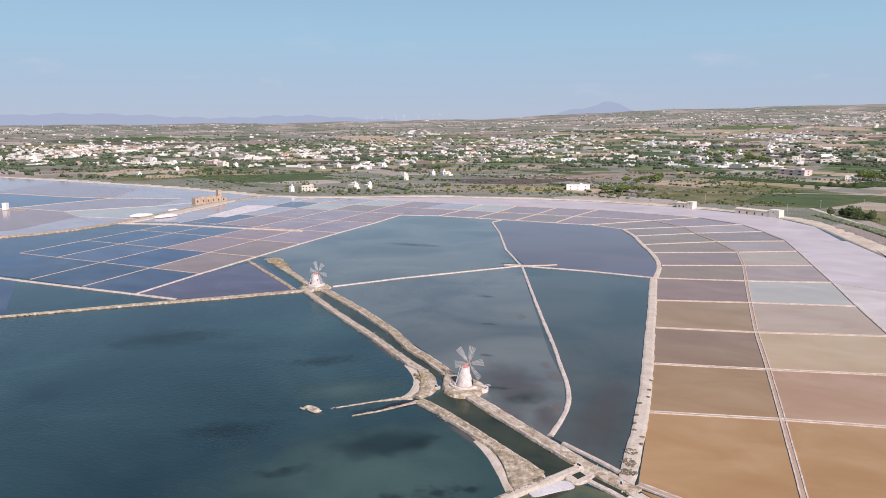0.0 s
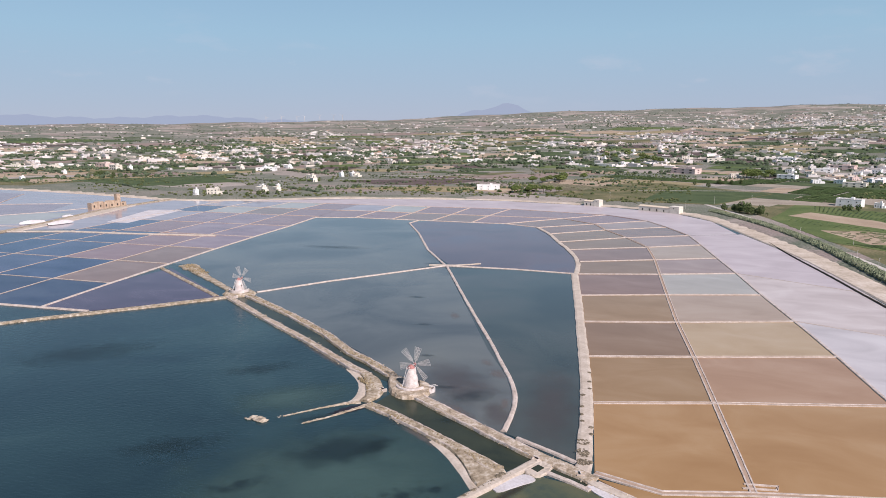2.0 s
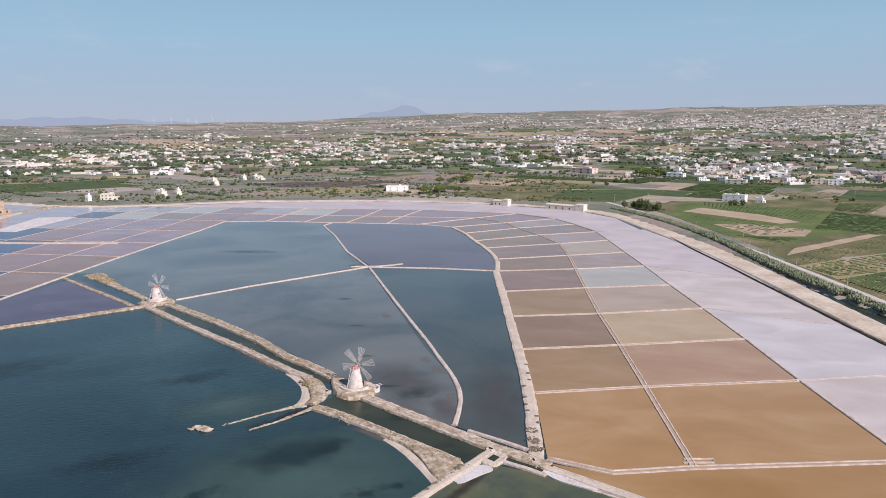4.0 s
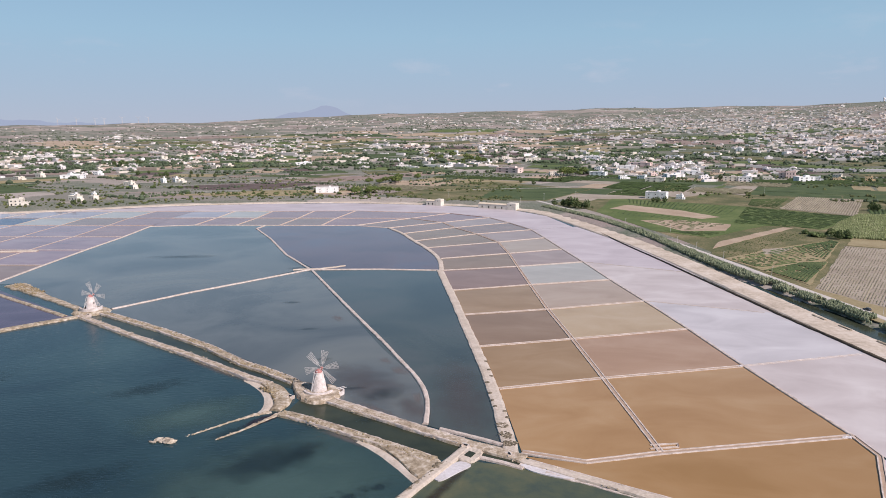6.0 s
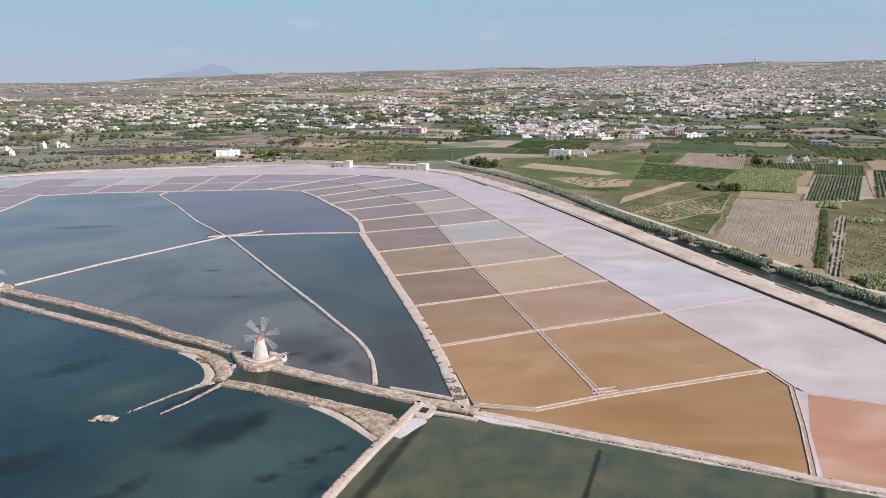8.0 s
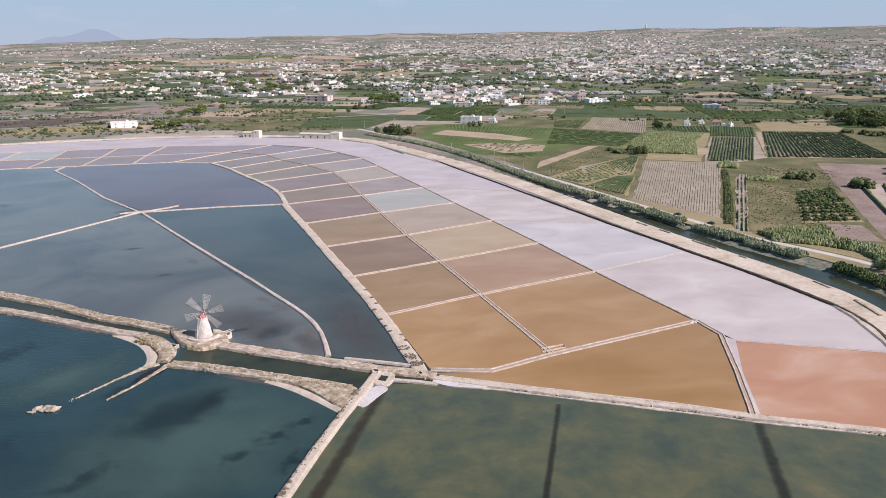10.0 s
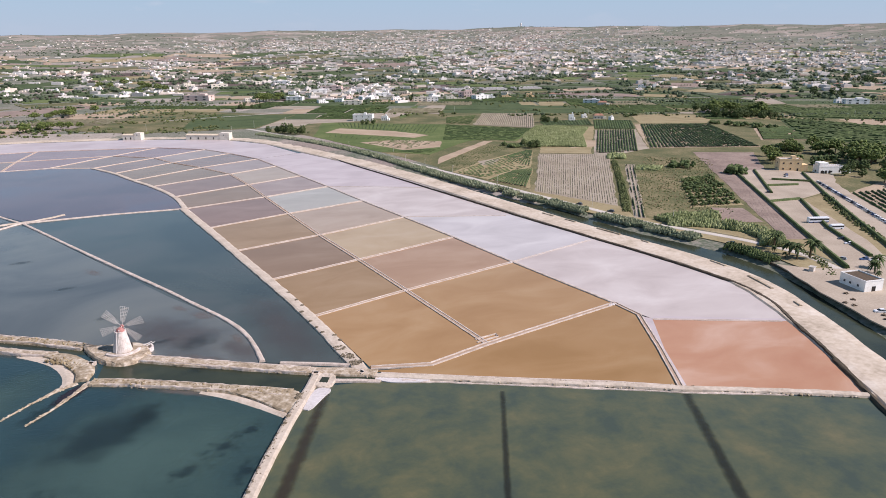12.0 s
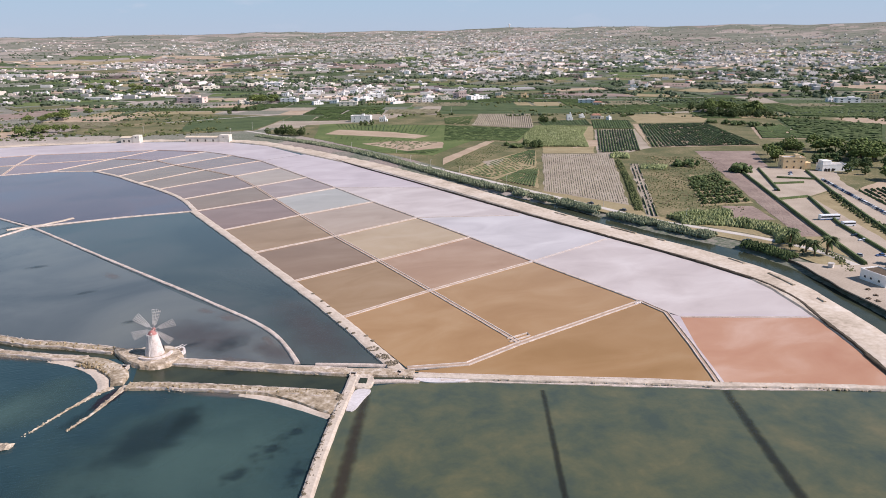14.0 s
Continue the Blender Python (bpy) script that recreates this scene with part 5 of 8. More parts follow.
for g in (("pine", -160, 990, -95, 1010, 12, 7, 0.9), ("pine", -150, 1150, -95, 1240, 12, 14, 1.0), ("pine", -60, 1880, 30, 1700, 10, 26, 1.4), ("pine", 180, 1340, 222, 1350, 8, 10, 1.4),
          ("round", 112, 842, 145, 812, 9, 4, 1.1), ("round", 735, 815, 805, 795, 12, 12, 1.5), ("round", 460, 352, 500, 372, 6, 6, 1.0), ("bush", 470, 430, 520, 400, 12, 8, 1.7), ("round", 705, 745, 765, 690, 22, 13, 1.3), ("pine", 735, 790, 790, 700, 14, 12, 1.4), ("bush", 640, 676, 660, 610, 16, 7, 1.6), ("pine", 515, 395, 548, 385, 12, 10, 1.35),
          ("pine", 456, 328, 448, 306, 5, 4, 0.95), ("pine", 445, 417, 480, 455, 4, 6, 0.95), ("bush", 512, 478, 560, 410, 16, 8, 1.5), ("pine", 520, 466, 560, 400, 16, 9, 1.0),
          ("round", 318, 610, 326, 595, 4, 4, 0.9), ("bush", 300, 625, 325, 600, 6, 6, 1.3), ("round", 465, 800, 470, 775, 4, 6, 1.0), ("bush", 600, 800, 625, 812, 6, 5, 1.2),
          
          ("round", 100, 1160, 152, 1260, 9, 18, 0.9), ("bush", -480, 985, -60, 985, 40, 16, 1.1), ("bush", -560, 1090, -430, 1100, 14, 12, 1.2), ("round", -645, 1380, -480, 1320, 12, 22, 1.0),
          ("round", -850, 1640, -790, 1640, 7, 26, 1.4), ("palm", -470, 1080, -425, 1075, 9, 6, 0.8), ("palm", -660, 1095, -640, 1100, 4, 6, 0.8), ("round", 236, 880, 262, 872, 3, 3, 0.8),
          ("bush", 385, 402, 392, 396, 3, 2, 2.2), ("bush", 366, 444, 372, 440, 3, 3, 1.8), ("round", 440, 1225, 455, 1215, 4, 6, 1.0), ("round", -500, 850, -480, 880, 5, 8, 0.7),
          ("palm", 128, 830, 150, 800, 5, 4, 0.9), ("round", 1170, 935, 1210, 925, 6, 16, 1.5), ("round", 1560, 1150, 1490, 1060, 9, 26, 1.6), ("round", -1060, 1120, -880, 1060, 10, 22, 1.0)):
    grove(*g)
for x, y, s in ((244.3, 238, 1.6), (242.3, 227, 1.7), (239.0, 220, 1.6), (247, 219.5, 1.7), (251.5, 190.5, 1.5), (259, 193.5, 1.3), (246, 185.5, 0.8), (236, 224, 0.7), (239, 233, 0.9)):
    plant("palm", x, y, s)
# palm plantation in lines beyond the green fields
for i in range(16):
    for j in range(3):
        plant("palm", 660 + i * 8.5 + j * 6, 1170 - i * 6.5 + j * 13, 1.15)
# olive rows
for i in range(6):
    for j in range(9):
        u, v = (i + 0.5) / 6, (j + 0.5) / 9
        x, y = quad_at([(273, 325), (307, 316), (364, 400), (330, 395)], u, v)
        plant("bush", x + PR.uniform(-0.6, 0.6), y + PR.uniform(-0.6, 0.6), 0.92)


# ---- houses ----
def plaster(name, a, b, c):
    return mat(name, [rgb(*a), rgb(*b), rgb(*c)], 0.25, 1.6, 0.9, 0.2, jitter="", world_space=False)


M_CREAM = plaster("cream_plaster", (200, 190, 172), (220, 211, 194), (232, 225, 210))
M_PINK = plaster("pink_plaster", (208, 180, 168), (222, 196, 184), (230, 208, 198))
M_OCHRE = plaster("ochre_plaster", (214, 182, 134), (226, 196, 152), (232, 206, 168))
M_TILE = mat("roof_tiles", [rgb(132, 92, 76), rgb(160, 118, 98), rgb(182, 142, 120)], 0.4, 4.0, 0.9, 0.5, world_space=False)
M_FLAT = mat("flat_roof", [rgb(150, 144, 136), rgb(186, 180, 172), rgb(206, 202, 194)], 0.3, 2.0, 0.9, 0.2, world_space=False)
M_GLASS = mat("window_dark", [rgb(34, 38, 42), rgb(58, 62, 66)], 1.0, 5.0, 0.25, 0.0, spec=0.5, world_space=False)
WALLS = {"white": M_WHITE, "cream": M_CREAM, "pink": M_PINK, "ochre": M_OCHRE, "tile": M_CREAM}
LOOKS = {"white": "white plastered flat-roofed house with dark windows", "cream": "cream plastered flat-roofed house with dark windows", "pink": "pale pink plastered house with dark windows",
         "ochre": "ochre plastered house with dark windows", "tile": "cream house with a reddish tiled roof"}


def house(kind, w, d, h, annex, seed):
    """A country house at the origin: walls, roof with parapet or tiles, windows, a door, perhaps a lower wing."""
    rnd = random.Random(seed)
    ob = tagged(new("house"), LOOKS[kind], "house", "houses of the plain")
    bm = box_bm((-w / 2, -d / 2, -1.5, w / 2, d / 2, h))
    if annex:
        add_box(bm, w / 2 - 0.01, -d / 2 + 1, -1.5, w / 2 + annex, d / 2 - 1.5, h * 0.55)
    part("wall", bm, WALLS[kind], ob)
    if kind == "tile":
        bm = bmesh.new()
        e, rh = 0.5, 1.8
        q = [bm.verts.new(p) for p in ((-w / 2 - e, -d / 2 - e, h), (w / 2 + e, -d / 2 - e, h), (w / 2 + e, d / 2 + e, h), (-w / 2 - e, d / 2 + e, h))]
        r0, r1 = bm.verts.new((-w / 2 + d * 0.35, 0, h + rh)), bm.verts.new((w / 2 - d * 0.35, 0, h + rh))
        for f in ((q[0], q[1], r1, r0), (q[1], q[2], r1), (q[2], q[3], r0, r1), (q[3], q[0], r0), (q[3], q[2], q[1], q[0])):
            bm.faces.new(f)
        part("roof", bm, M_TILE, ob, "hipped roof of reddish tiles")
    else:
        part("roof", box_bm((-w / 2 + 0.25, -d / 2 + 0.25, h - 0.3, w / 2 - 0.25, d / 2 - 0.25, h + 0.02)), M_FLAT, ob)
        bm = box_bm((-w / 2 - 0.1, -d / 2 - 0.1, h, w / 2 + 0.1, -d / 2 + 0.25, h + 0.6), (-w / 2 - 0.1, d / 2 - 0.25, h, w / 2 + 0.1, d / 2 + 0.1, h + 0.6),
                    (-w / 2 - 0.1, -d / 2 + 0.25, h, -w / 2 + 0.25, d / 2 - 0.25, h + 0.6), (w / 2 - 0.25, -d / 2 + 0.25, h, w / 2 + 0.1, d / 2 - 0.25, h + 0.6))
        part("parapet", bm, WALLS[kind], ob)
        if rnd.random() < 0.7:
            x = rnd.uniform(-w / 4, w / 4)
            part("stair_head", box_bm((x, -d / 6, h, x + 3.2, d / 4, h + 2.3)), WALLS[kind], ob)
    storeys = 2 if h > 5.4 else 1
    door_at = rnd.randrange(3)
    for s in range(storeys):
        for i in range(3):
            x = (-0.32 + 0.32 * i) * w
            z = s * h / storeys
            if s == 0 and i == door_at:
                part("door", box_bm((x - 0.6, -d / 2 - 0.07, 0, x + 0.6, -d / 2 + 0.1, 2.2)), M_DARK, ob)
            else:
                part("window", box_bm((x - 0.6, -d / 2 - 0.06, z + 1.0, x + 0.6, -d / 2 + 0.1, z + 2.3)), M_GLASS, ob)
        for sx in (-1, 1):
            if not (annex and sx > 0 and s == 0):
                part("window", box_bm((sx * w / 2 - 0.08, -0.6, s * h / storeys + 1.0, sx * w / 2 + 0.08, 0.6, s * h / storeys + 2.3)), M_GLASS, ob)
    return ob


PROTO = {}
for kind in LOOKS:
    PROTO[kind] = [house(kind, 12, 9, 6.4, 0, 3), house(kind, 14, 8, 3.8, 4, 5), house(kind, 11, 9, 6.8, 5, 8)]
HUSED = {}
HR = random.Random(5)


def put_house(kind, x, y, w, h, turn):
    k = 1 if h < 5.2 else HR.choice((0, 2))
    src = PROTO[kind][k]
    base = {0: (12, 6.4), 1: (18, 3.8), 2: (16, 6.8)}[k]
    sx, sz = max(0.6, min(2.2, w / base[0])), max(0.75, min(1.7, h / base[1]))
    m = pose(x, y, land_z(x, y), 0, 0, turn) @ Matrix.Diagonal((sx, (sx + 1) / 2, sz, 1))
    if (kind, k) not in HUSED:
        HUSED[kind, k] = 1
        src.matrix_basis = m
        return src
    return copy_thing(src, m)


NEAR = [(284, 917, 12, 7, "white"), (459, 1211, 26, 10, "cream"), (479, 1199, 23, 10, "white"), (582, 1272, 28, 13, "pink"), (579, 1202, 19, 9, "white"), (602, 1205, 17, 9, "white"),
        (664, 1258, 22, 9, "cream"), (531, 1233, 22, 7, "cream"), (1033, 1286, 19, 8, "white"), (1058, 1269, 15, 7, "white"), (1076, 795, 24, 9, "white"), (1063, 818, 24, 6, "white"),
        (1182, 820, 18, 10, "ochre"), (1277, 1121, 20, 9, "ochre"), (1214, 1300, 24, 7, "tile"), (1410, 1356, 24, 7, "tile"), (507, 795, 15, 7, "white")]
NEAR2 = [(700, 1015, 18, 8, "white"), (694, 976, 18, 5, "tile"), (552, 795, 16, 5, "tile"), (557, 774, 12, 4, "white"), (544, 818, 14, 4, "white"), (751, 773, 16, 5, "cream"),
         (53, 1717, 24, 10, "white"), (107, 1852, 24, 9, "cream"), (93, 1441, 28, 9, "pink"), (170, 1758, 22, 10, "cream"), (327, 1788, 26, 10, "white"), (172, 1359, 17, 9, "cream"),
         (-116, 1804, 26, 9, "cream"), (-88, 1787, 24, 7, "white"), (-172, 1756, 26, 7, "white"), (-34, 1628, 18, 6, "white")]
VILLAGE = [(286, 1501, 22, 9, "white"), (256, 1338, 20, 9, "white"), (310, 1447, 18, 9, "cream"), (344, 1505, 24, 9, "white"), (396, 1585, 26, 8, "pink"), (388, 1436, 22, 9, "white"),
           (434, 1491, 26, 10, "white"), (321, 1266, 24, 8, "white"), (328, 1202, 18, 8, "cream"), (386, 1290, 22, 8, "white"), (439, 1364, 22, 8, "white"), (430, 1262, 24, 8, "white"),
           (503, 1403, 20, 8, "cream"), (534, 1799, 26, 9, "white"), (517, 1632, 26, 9, "white"), (285, 1258, 22, 8, "white"), (360, 1340, 16, 7, "pink"), (465, 1440, 20, 8, "white")]
PLAIN = [(-387, 1658, 24, 9, "white"), (-564, 1633, 24, 9, "cream"), (-571, 1572, 24, 9, "cream"), (-742, 1380, 26, 10, "white"), (-766, 1324, 24, 7, "white"), (-508, 1214, 26, 8, "cream"),
         (-530, 1204, 20, 7, "white"), (-829, 1329, 24, 7, "cream"), (-528, 1088, 18, 6, "cream"), (-543, 947, 28, 5, "white"), (-524, 962, 14, 5, "white"), (-861, 1828, 22, 10, "white"),
         (-848, 1908, 26, 9, "cream"), (-567, 857, 20, 11, "cream"), (-582, 838, 14, 7, "white"), (-523, 913, 22, 6, "cream"), (-507, 929, 16, 5, "cream")]
SHORE_W = [(-1348, 1233, 24, 7, "cream"), (-1299, 1250, 24, 8, "white"), (-1275, 1282, 26, 9, "white"), (-1204, 1260, 24, 8, "cream"), (-1174, 1271, 24, 9, "cream"), (-1129, 1264, 24, 10, "pink"),
           (-1078, 1239, 16, 12, "cream"), (-1050, 1249, 26, 7, "white"), (-1050, 979, 24, 6, "white"), (-1093, 1115, 24, 6, "white"), (-831, 1267, 24, 8, "cream"), (-746, 1298, 26, 8, "white"),
           (-564, 1148, 22, 6, "cream"), (-511, 1212, 24, 7, "white"), (-1240, 1235, 22, 7, "cream")]
TAKEN = []
for group in (NEAR, NEAR2, VILLAGE, PLAIN, SHORE_W):
    for x, y, w, h, kind in group:
        put_house(kind, x, y, w * 0.9, h * 0.72, HR.choice((-28, -20, -35, 10)) + HR.uniform(-6, 6))
        TAKEN.append((x, y))


# settlements as seen from the salt works: bearing, degrees below the eye's level, their half widths, and how thickly built
TOWNS_WEST = [(-56.1, 1.39, 2.1, 0.19, 0.6), (-54.2, 2.15, 2.8, 0.37, 1), (-50.7, 1.7, 2.8, 0.42, 1), (-47.6, 1.68, 1.9, 0.37, 1), (-44.0, 2.0, 2.3, 0.42, 1), (-46.5, 2.94, 3.5, 0.19, 0.7),
              (-53.9, 0.35, 9.4, 0.14, 0.5), (-44.3, 0.15, 7.0, 0.14, 0.4), (-35.3, 2.32, 2.8, 0.42, 1.3), (-31.7, 2.27, 1.9, 0.42, 1.2), (-36.3, 3.43, 2.8, 0.14, 0.5),
              (-28.0, 3.31, 2.3, 0.19, 0.7), (-27.1, 0.8, 2.8, 0.23, 0.7), (-28.0, 1.66, 3.3, 0.23, 0.9), (-26.2, 2.77, 1.4, 0.28, 0.8)]
TOWNS_MID = [(-21.1, 1.52, 2.8, 0.28, 0.9), (-22.0, 2.75, 2.3, 0.28, 0.8), (-18.3, 2.21, 2.8, 0.37, 1), (-15.8, 2.07, 1.9, 0.37, 1), (-18.8, 0.1, 5.6, 0.19, 1.1), (-15.2, 1.35, 1.9, 0.28, 0.8),
             (-12.5, 1.62, 2.8, 0.28, 0.9), (-10.4, -0.18, 3.3, 0.33, 0.9), (-6.0, 1.78, 2.8, 0.28, 0.9), (-3.7, -0.35, 2.8, 0.28, 1), (1.2, 1.2, 2.8, 0.23, 1), (3.6, 1.27, 1.9, 0.28, 1),
             (5.5, -0.19, 2.3, 0.42, 1.1), (1.3, -0.02, 4.7, 0.14, 0.8), (-3.9, 3.23, 4.7, 0.19, 0.5), (1.5, 3.21, 2.3, 0.23, 0.6)]
TOWNS_EAST = [(17.1, 3.6, 5.4, 0.55, 0.6), (14.5, 2.76, 2.8, 0.28, 0.9), (10.8, 2.68, 2.3, 0.28, 0.8), (9.5, 1.04, 2.3, 0.33, 0.7), (12.1, -0.1, 3.7, 0.37, 1.3), (19.5, -0.02, 7.0, 0.47, 2.6),
              (23.8, 0.8, 2.3, 0.75, 1.5), (15.5, 1.48, 3.7, 0.28, 0.8), (25.0, 1.8, 3.3, 0.51, 1.8), (28.2, 2.2, 2.8, 0.37, 1), (24.8, -0.14, 6.6, 0.51, 2.2)]
TOWNS_HILL = [(31.7, -0.08, 6.1, 0.56, 2.4), (31.1, 1.15, 3.7, 0.37, 1.4), (18.6, 0.51, 4.7, 0.42, 1.3), (11.5, 0.2, 7.0, 0.23, 1.2), (20.7, -0.85, 7.0, 0.3, 1.9), (25.0, -1.15, 8.0, 0.16, 1.6), (33.3, 1.98, 2.8, 0.33, 0.7),
              (30.6, -0.73, 7.0, 0.28, 1.7), (38.0, -1.05, 7.0, 0.2, 1.2), (29.4, 0.99, 4.2, 0.56, 1.8), (35.6, 0.62, 5.6, 0.56, 1.7), (43.6, 0.89, 7.0, 0.66, 1.8), (51.4, 1.13, 7.0, 0.66, 1.8), (45.8, 2.88, 5.6, 0.23, 0.6),
              (50.9, 2.99, 2.8, 0.28, 0.6), (40.5, 3.2, 2.3, 0.23, 0.5), (53.0, -0.21, 5.6, 0.28, 1), (62.0, 1.0, 9.0, 0.7, 1.2)]
TOWNS = TOWNS_WEST + TOWNS_MID + TOWNS_EAST + TOWNS_HILL
TOWN_SHARE = list(itertools.accumulate(t[4] * t[2] * t[3] * (1.5 if t[1] < 1.3 else 0.9) for t in TOWNS))
DIP_R = np.linspace(1080, 4770, 160)
DIP_AZ = np.arange(-66, 87)
_a, _r = np.meshgrid(np.radians(DIP_AZ), DIP_R, indexing="ij")
DIPS = np.degrees(np.arctan2(100 - land_height(_r * np.sin(_a), _r * np.cos(_a)), _r))


def far_scale(r):
    """The plain beyond 1.4 km stands for one that runs on much farther, so things on it shrink with it."""
    return 1.0 if r < 2000 else max(0.42, 1 - 0.58 * (r - 2000) / 2600)


def town_spot(rnd, loose=0.16):
    """A place for a house: mostly inside a settlement, else anywhere on the plain beyond the farm fields."""
    while True:
        if rnd.random() < loose:
            az, dip = rnd.uniform(-60, 76), rnd.uniform(-0.9, 2.9)
        else:
            t = rnd.choices(TOWNS, cum_weights=TOWN_SHARE)[0]
            az, dip = t[0] + t[2] * rnd.gauss(0, 0.62), t[1] + t[3] * rnd.gauss(0, 0.62)
        if not -64 < az < 84:
            continue
        row = DIPS[int(round(az)) + 66]
        if dip < row[-1] + 0.03:
            continue
        r = float(np.interp(-dip, -row, DIP_R))
        if r < 1100:
            continue
        x, y = r * math.sin(radians(az)), r * math.cos(radians(az))
        # streets: gaps between groups of houses
        if noise.noise(Vector((x / 60, y / 46, 4.1))) < -0.12:
            continue
        if shore_distance(np.array([x]), np.array([y]))[0] < 120:
            continue
        return x, y, r


TR = random.Random(21)
for i in range(150):
    x, y, r = town_spot(TR)
    if r > 2300 or min((x - a) ** 2 + (y - b) ** 2 for a, b in TAKEN) < 700:
        continue
    TAKEN.append((x, y))
    put_house(TR.choice(("white", "white", "white", "white", "cream", "cream", "pink", "tile")), x, y, TR.uniform(12, 24), TR.uniform(3.6, 7), TR.choice((-28, -20, 12, 60)) + TR.uniform(-8, 8))


def distant_town(name, count, seed, material, share, label):
    """Far houses: blocks with parapets, stair heads, wings and dark window slots, too small to pick apart."""
    rnd = random.Random(seed)
    vs, fs = [], []

    def block(m, x0, y0, z0, x1, y1, z1):
        o = len(vs)
        for z in (z0, z1):
            for x, y in ((x0, y0), (x1, y0), (x1, y1), (x0, y1)):
                vs.append(tuple(m @ Vector((x, y, z))))
        fs.extend(tuple(o + i for i in f) for f in ((4, 5, 6, 7), (0, 1, 5, 4), (1, 2, 6, 5), (2, 3, 7, 6), (3, 0, 4, 7)))

    for i in range(count):
        x, y, r = town_spot(rnd)
        w, d, h = rnd.uniform(10, 27), rnd.uniform(8, 13), rnd.choice((3.2, 3.4, 3.8, 4.2, 5.8, 6.4))
        if rnd.random() < 0.05:
            w, h = w * 2.4, 7
        far = far_scale(r) * rnd.uniform(0.8, 1.15)
        m = pose(x, y, land_z(x, y), 0, 0, rnd.choice((-28, -20, 12, 60)) + rnd.uniform(-10, 10)) @ Matrix.Diagonal((far, far, far, 1))
        block(m, -w / 2, -d / 2, -3, w / 2, d / 2, h)
        if rnd.random() < 0.6:
            block(m, -w / 4, -d / 4, h - 0.1, -w / 4 + 4, d / 4, h + 2.6)
        if rnd.random() < 0.5:
            block(m, w / 2 - 0.1, -d / 3, -3, w / 2 + rnd.uniform(4, 9), d / 3, 3.6)
    return tagged(mesh_ob(name, vs, fs, material), label, "houses", kind="stuff")


M_TOWNW = mat("far_white_walls", [rgb(200, 192, 185), rgb(226, 219, 212)], 0.02, 0.3, 0.9, 0.0, jitter="island")
M_TOWNC = mat("far_cream_walls", [rgb(200, 188, 172), rgb(222, 212, 198)], 0.02, 0.3, 0.9, 0.0, jitter="island")
M_TOWNR = mat("far_roofs", [rgb(164, 140, 124), rgb(186, 168, 152)], 0.02, 0.3, 0.9, 0.0, jitter="island")
distant_town("distant_houses", 5000, 31, M_TOWNW, 1, "scattered white houses across the plain and hills")
distant_town("distant_houses", 3100, 32, M_TOWNC, 1, "scattered cream houses across the plain and hills")
distant_town("distant_houses", 900, 33, M_TOWNR, 1, "scattered brownish houses and sheds across the plain")


def scatter_plants(name, count, seed, r0, r1, az0, az1, size, material, thin, label, min_shore=25, cat="trees", wood=False):
    """Many bushes or far trees as uneven clumps, thick along hedgerows."""
    rnd = random.Random(seed)
    items = []
    while len(items) < count:
        az, r = radians(rnd.uniform(az0, az1)), (1 / rnd.uniform(1 / r1, 1 / r0) if rnd.random() < 0.6 else rnd.uniform(r0, r1))
        x, y = r * math.sin(az), r * math.cos(az)
        if wood:
            if noise.noise(Vector((az * r / 300, r / 110, 2.7))) + 0.35 * noise.noise(Vector((x / 40, y / 30, 1.7))) < thin:
                continue
        elif noise.noise(Vector((x / 90, y / 60, 7.7))) + 0.5 * noise.noise(Vector((x / 25, y / 25, 1.7))) < thin:
            continue
        items.append((x, y, size * rnd.uniform(0.5, 1.5) * far_scale(r)))
    p = np.array(items)
    s = shore_distance(p[:, 0], p[:, 1])
    z = land_height(p[:, 0], p[:, 1])
    out = []
    for (x, y, q), d, h in zip(items, s, z):
        if d < min_shore:
            continue
        for k in range(2 if q > size * 0.8 else 1):
            out.append((x + rnd.uniform(-q, q), y + rnd.uniform(-q, q) * 0.6, h + q * 0.45, q * (1 - 0.3 * k)))
    vs, fs = blob_cloud(out, seed)
    return tagged(mesh_ob(name, vs, fs, material), label, cat, kind="stuff")


scatter_plants("distant_trees", 5600, 41, 1400, 4600, -62, 82, 4.2, M_FARTREE, 0.04, "dark trees and hedgerows between the far houses")
scatter_plants("woods", 8500, 44, 1650, 4700, -62, 82, 4.4, M_FARTREE, 0.24, "dark groves and orchards in bands across the plain", 60, "woods", True)
scatter_plants("bushes", 900, 45, 1000, 1500, 14, 70, 2.0, M_SCRUB, 0.2, "dark hedges and bushes between the farm plots", 60, "bushes")
scatter_plants("scrub", 2600, 42, 880, 1500, -62, 5, 1.6, M_SCRUB, 0.02, "low dry scrub behind the shore", 14, "scrub")


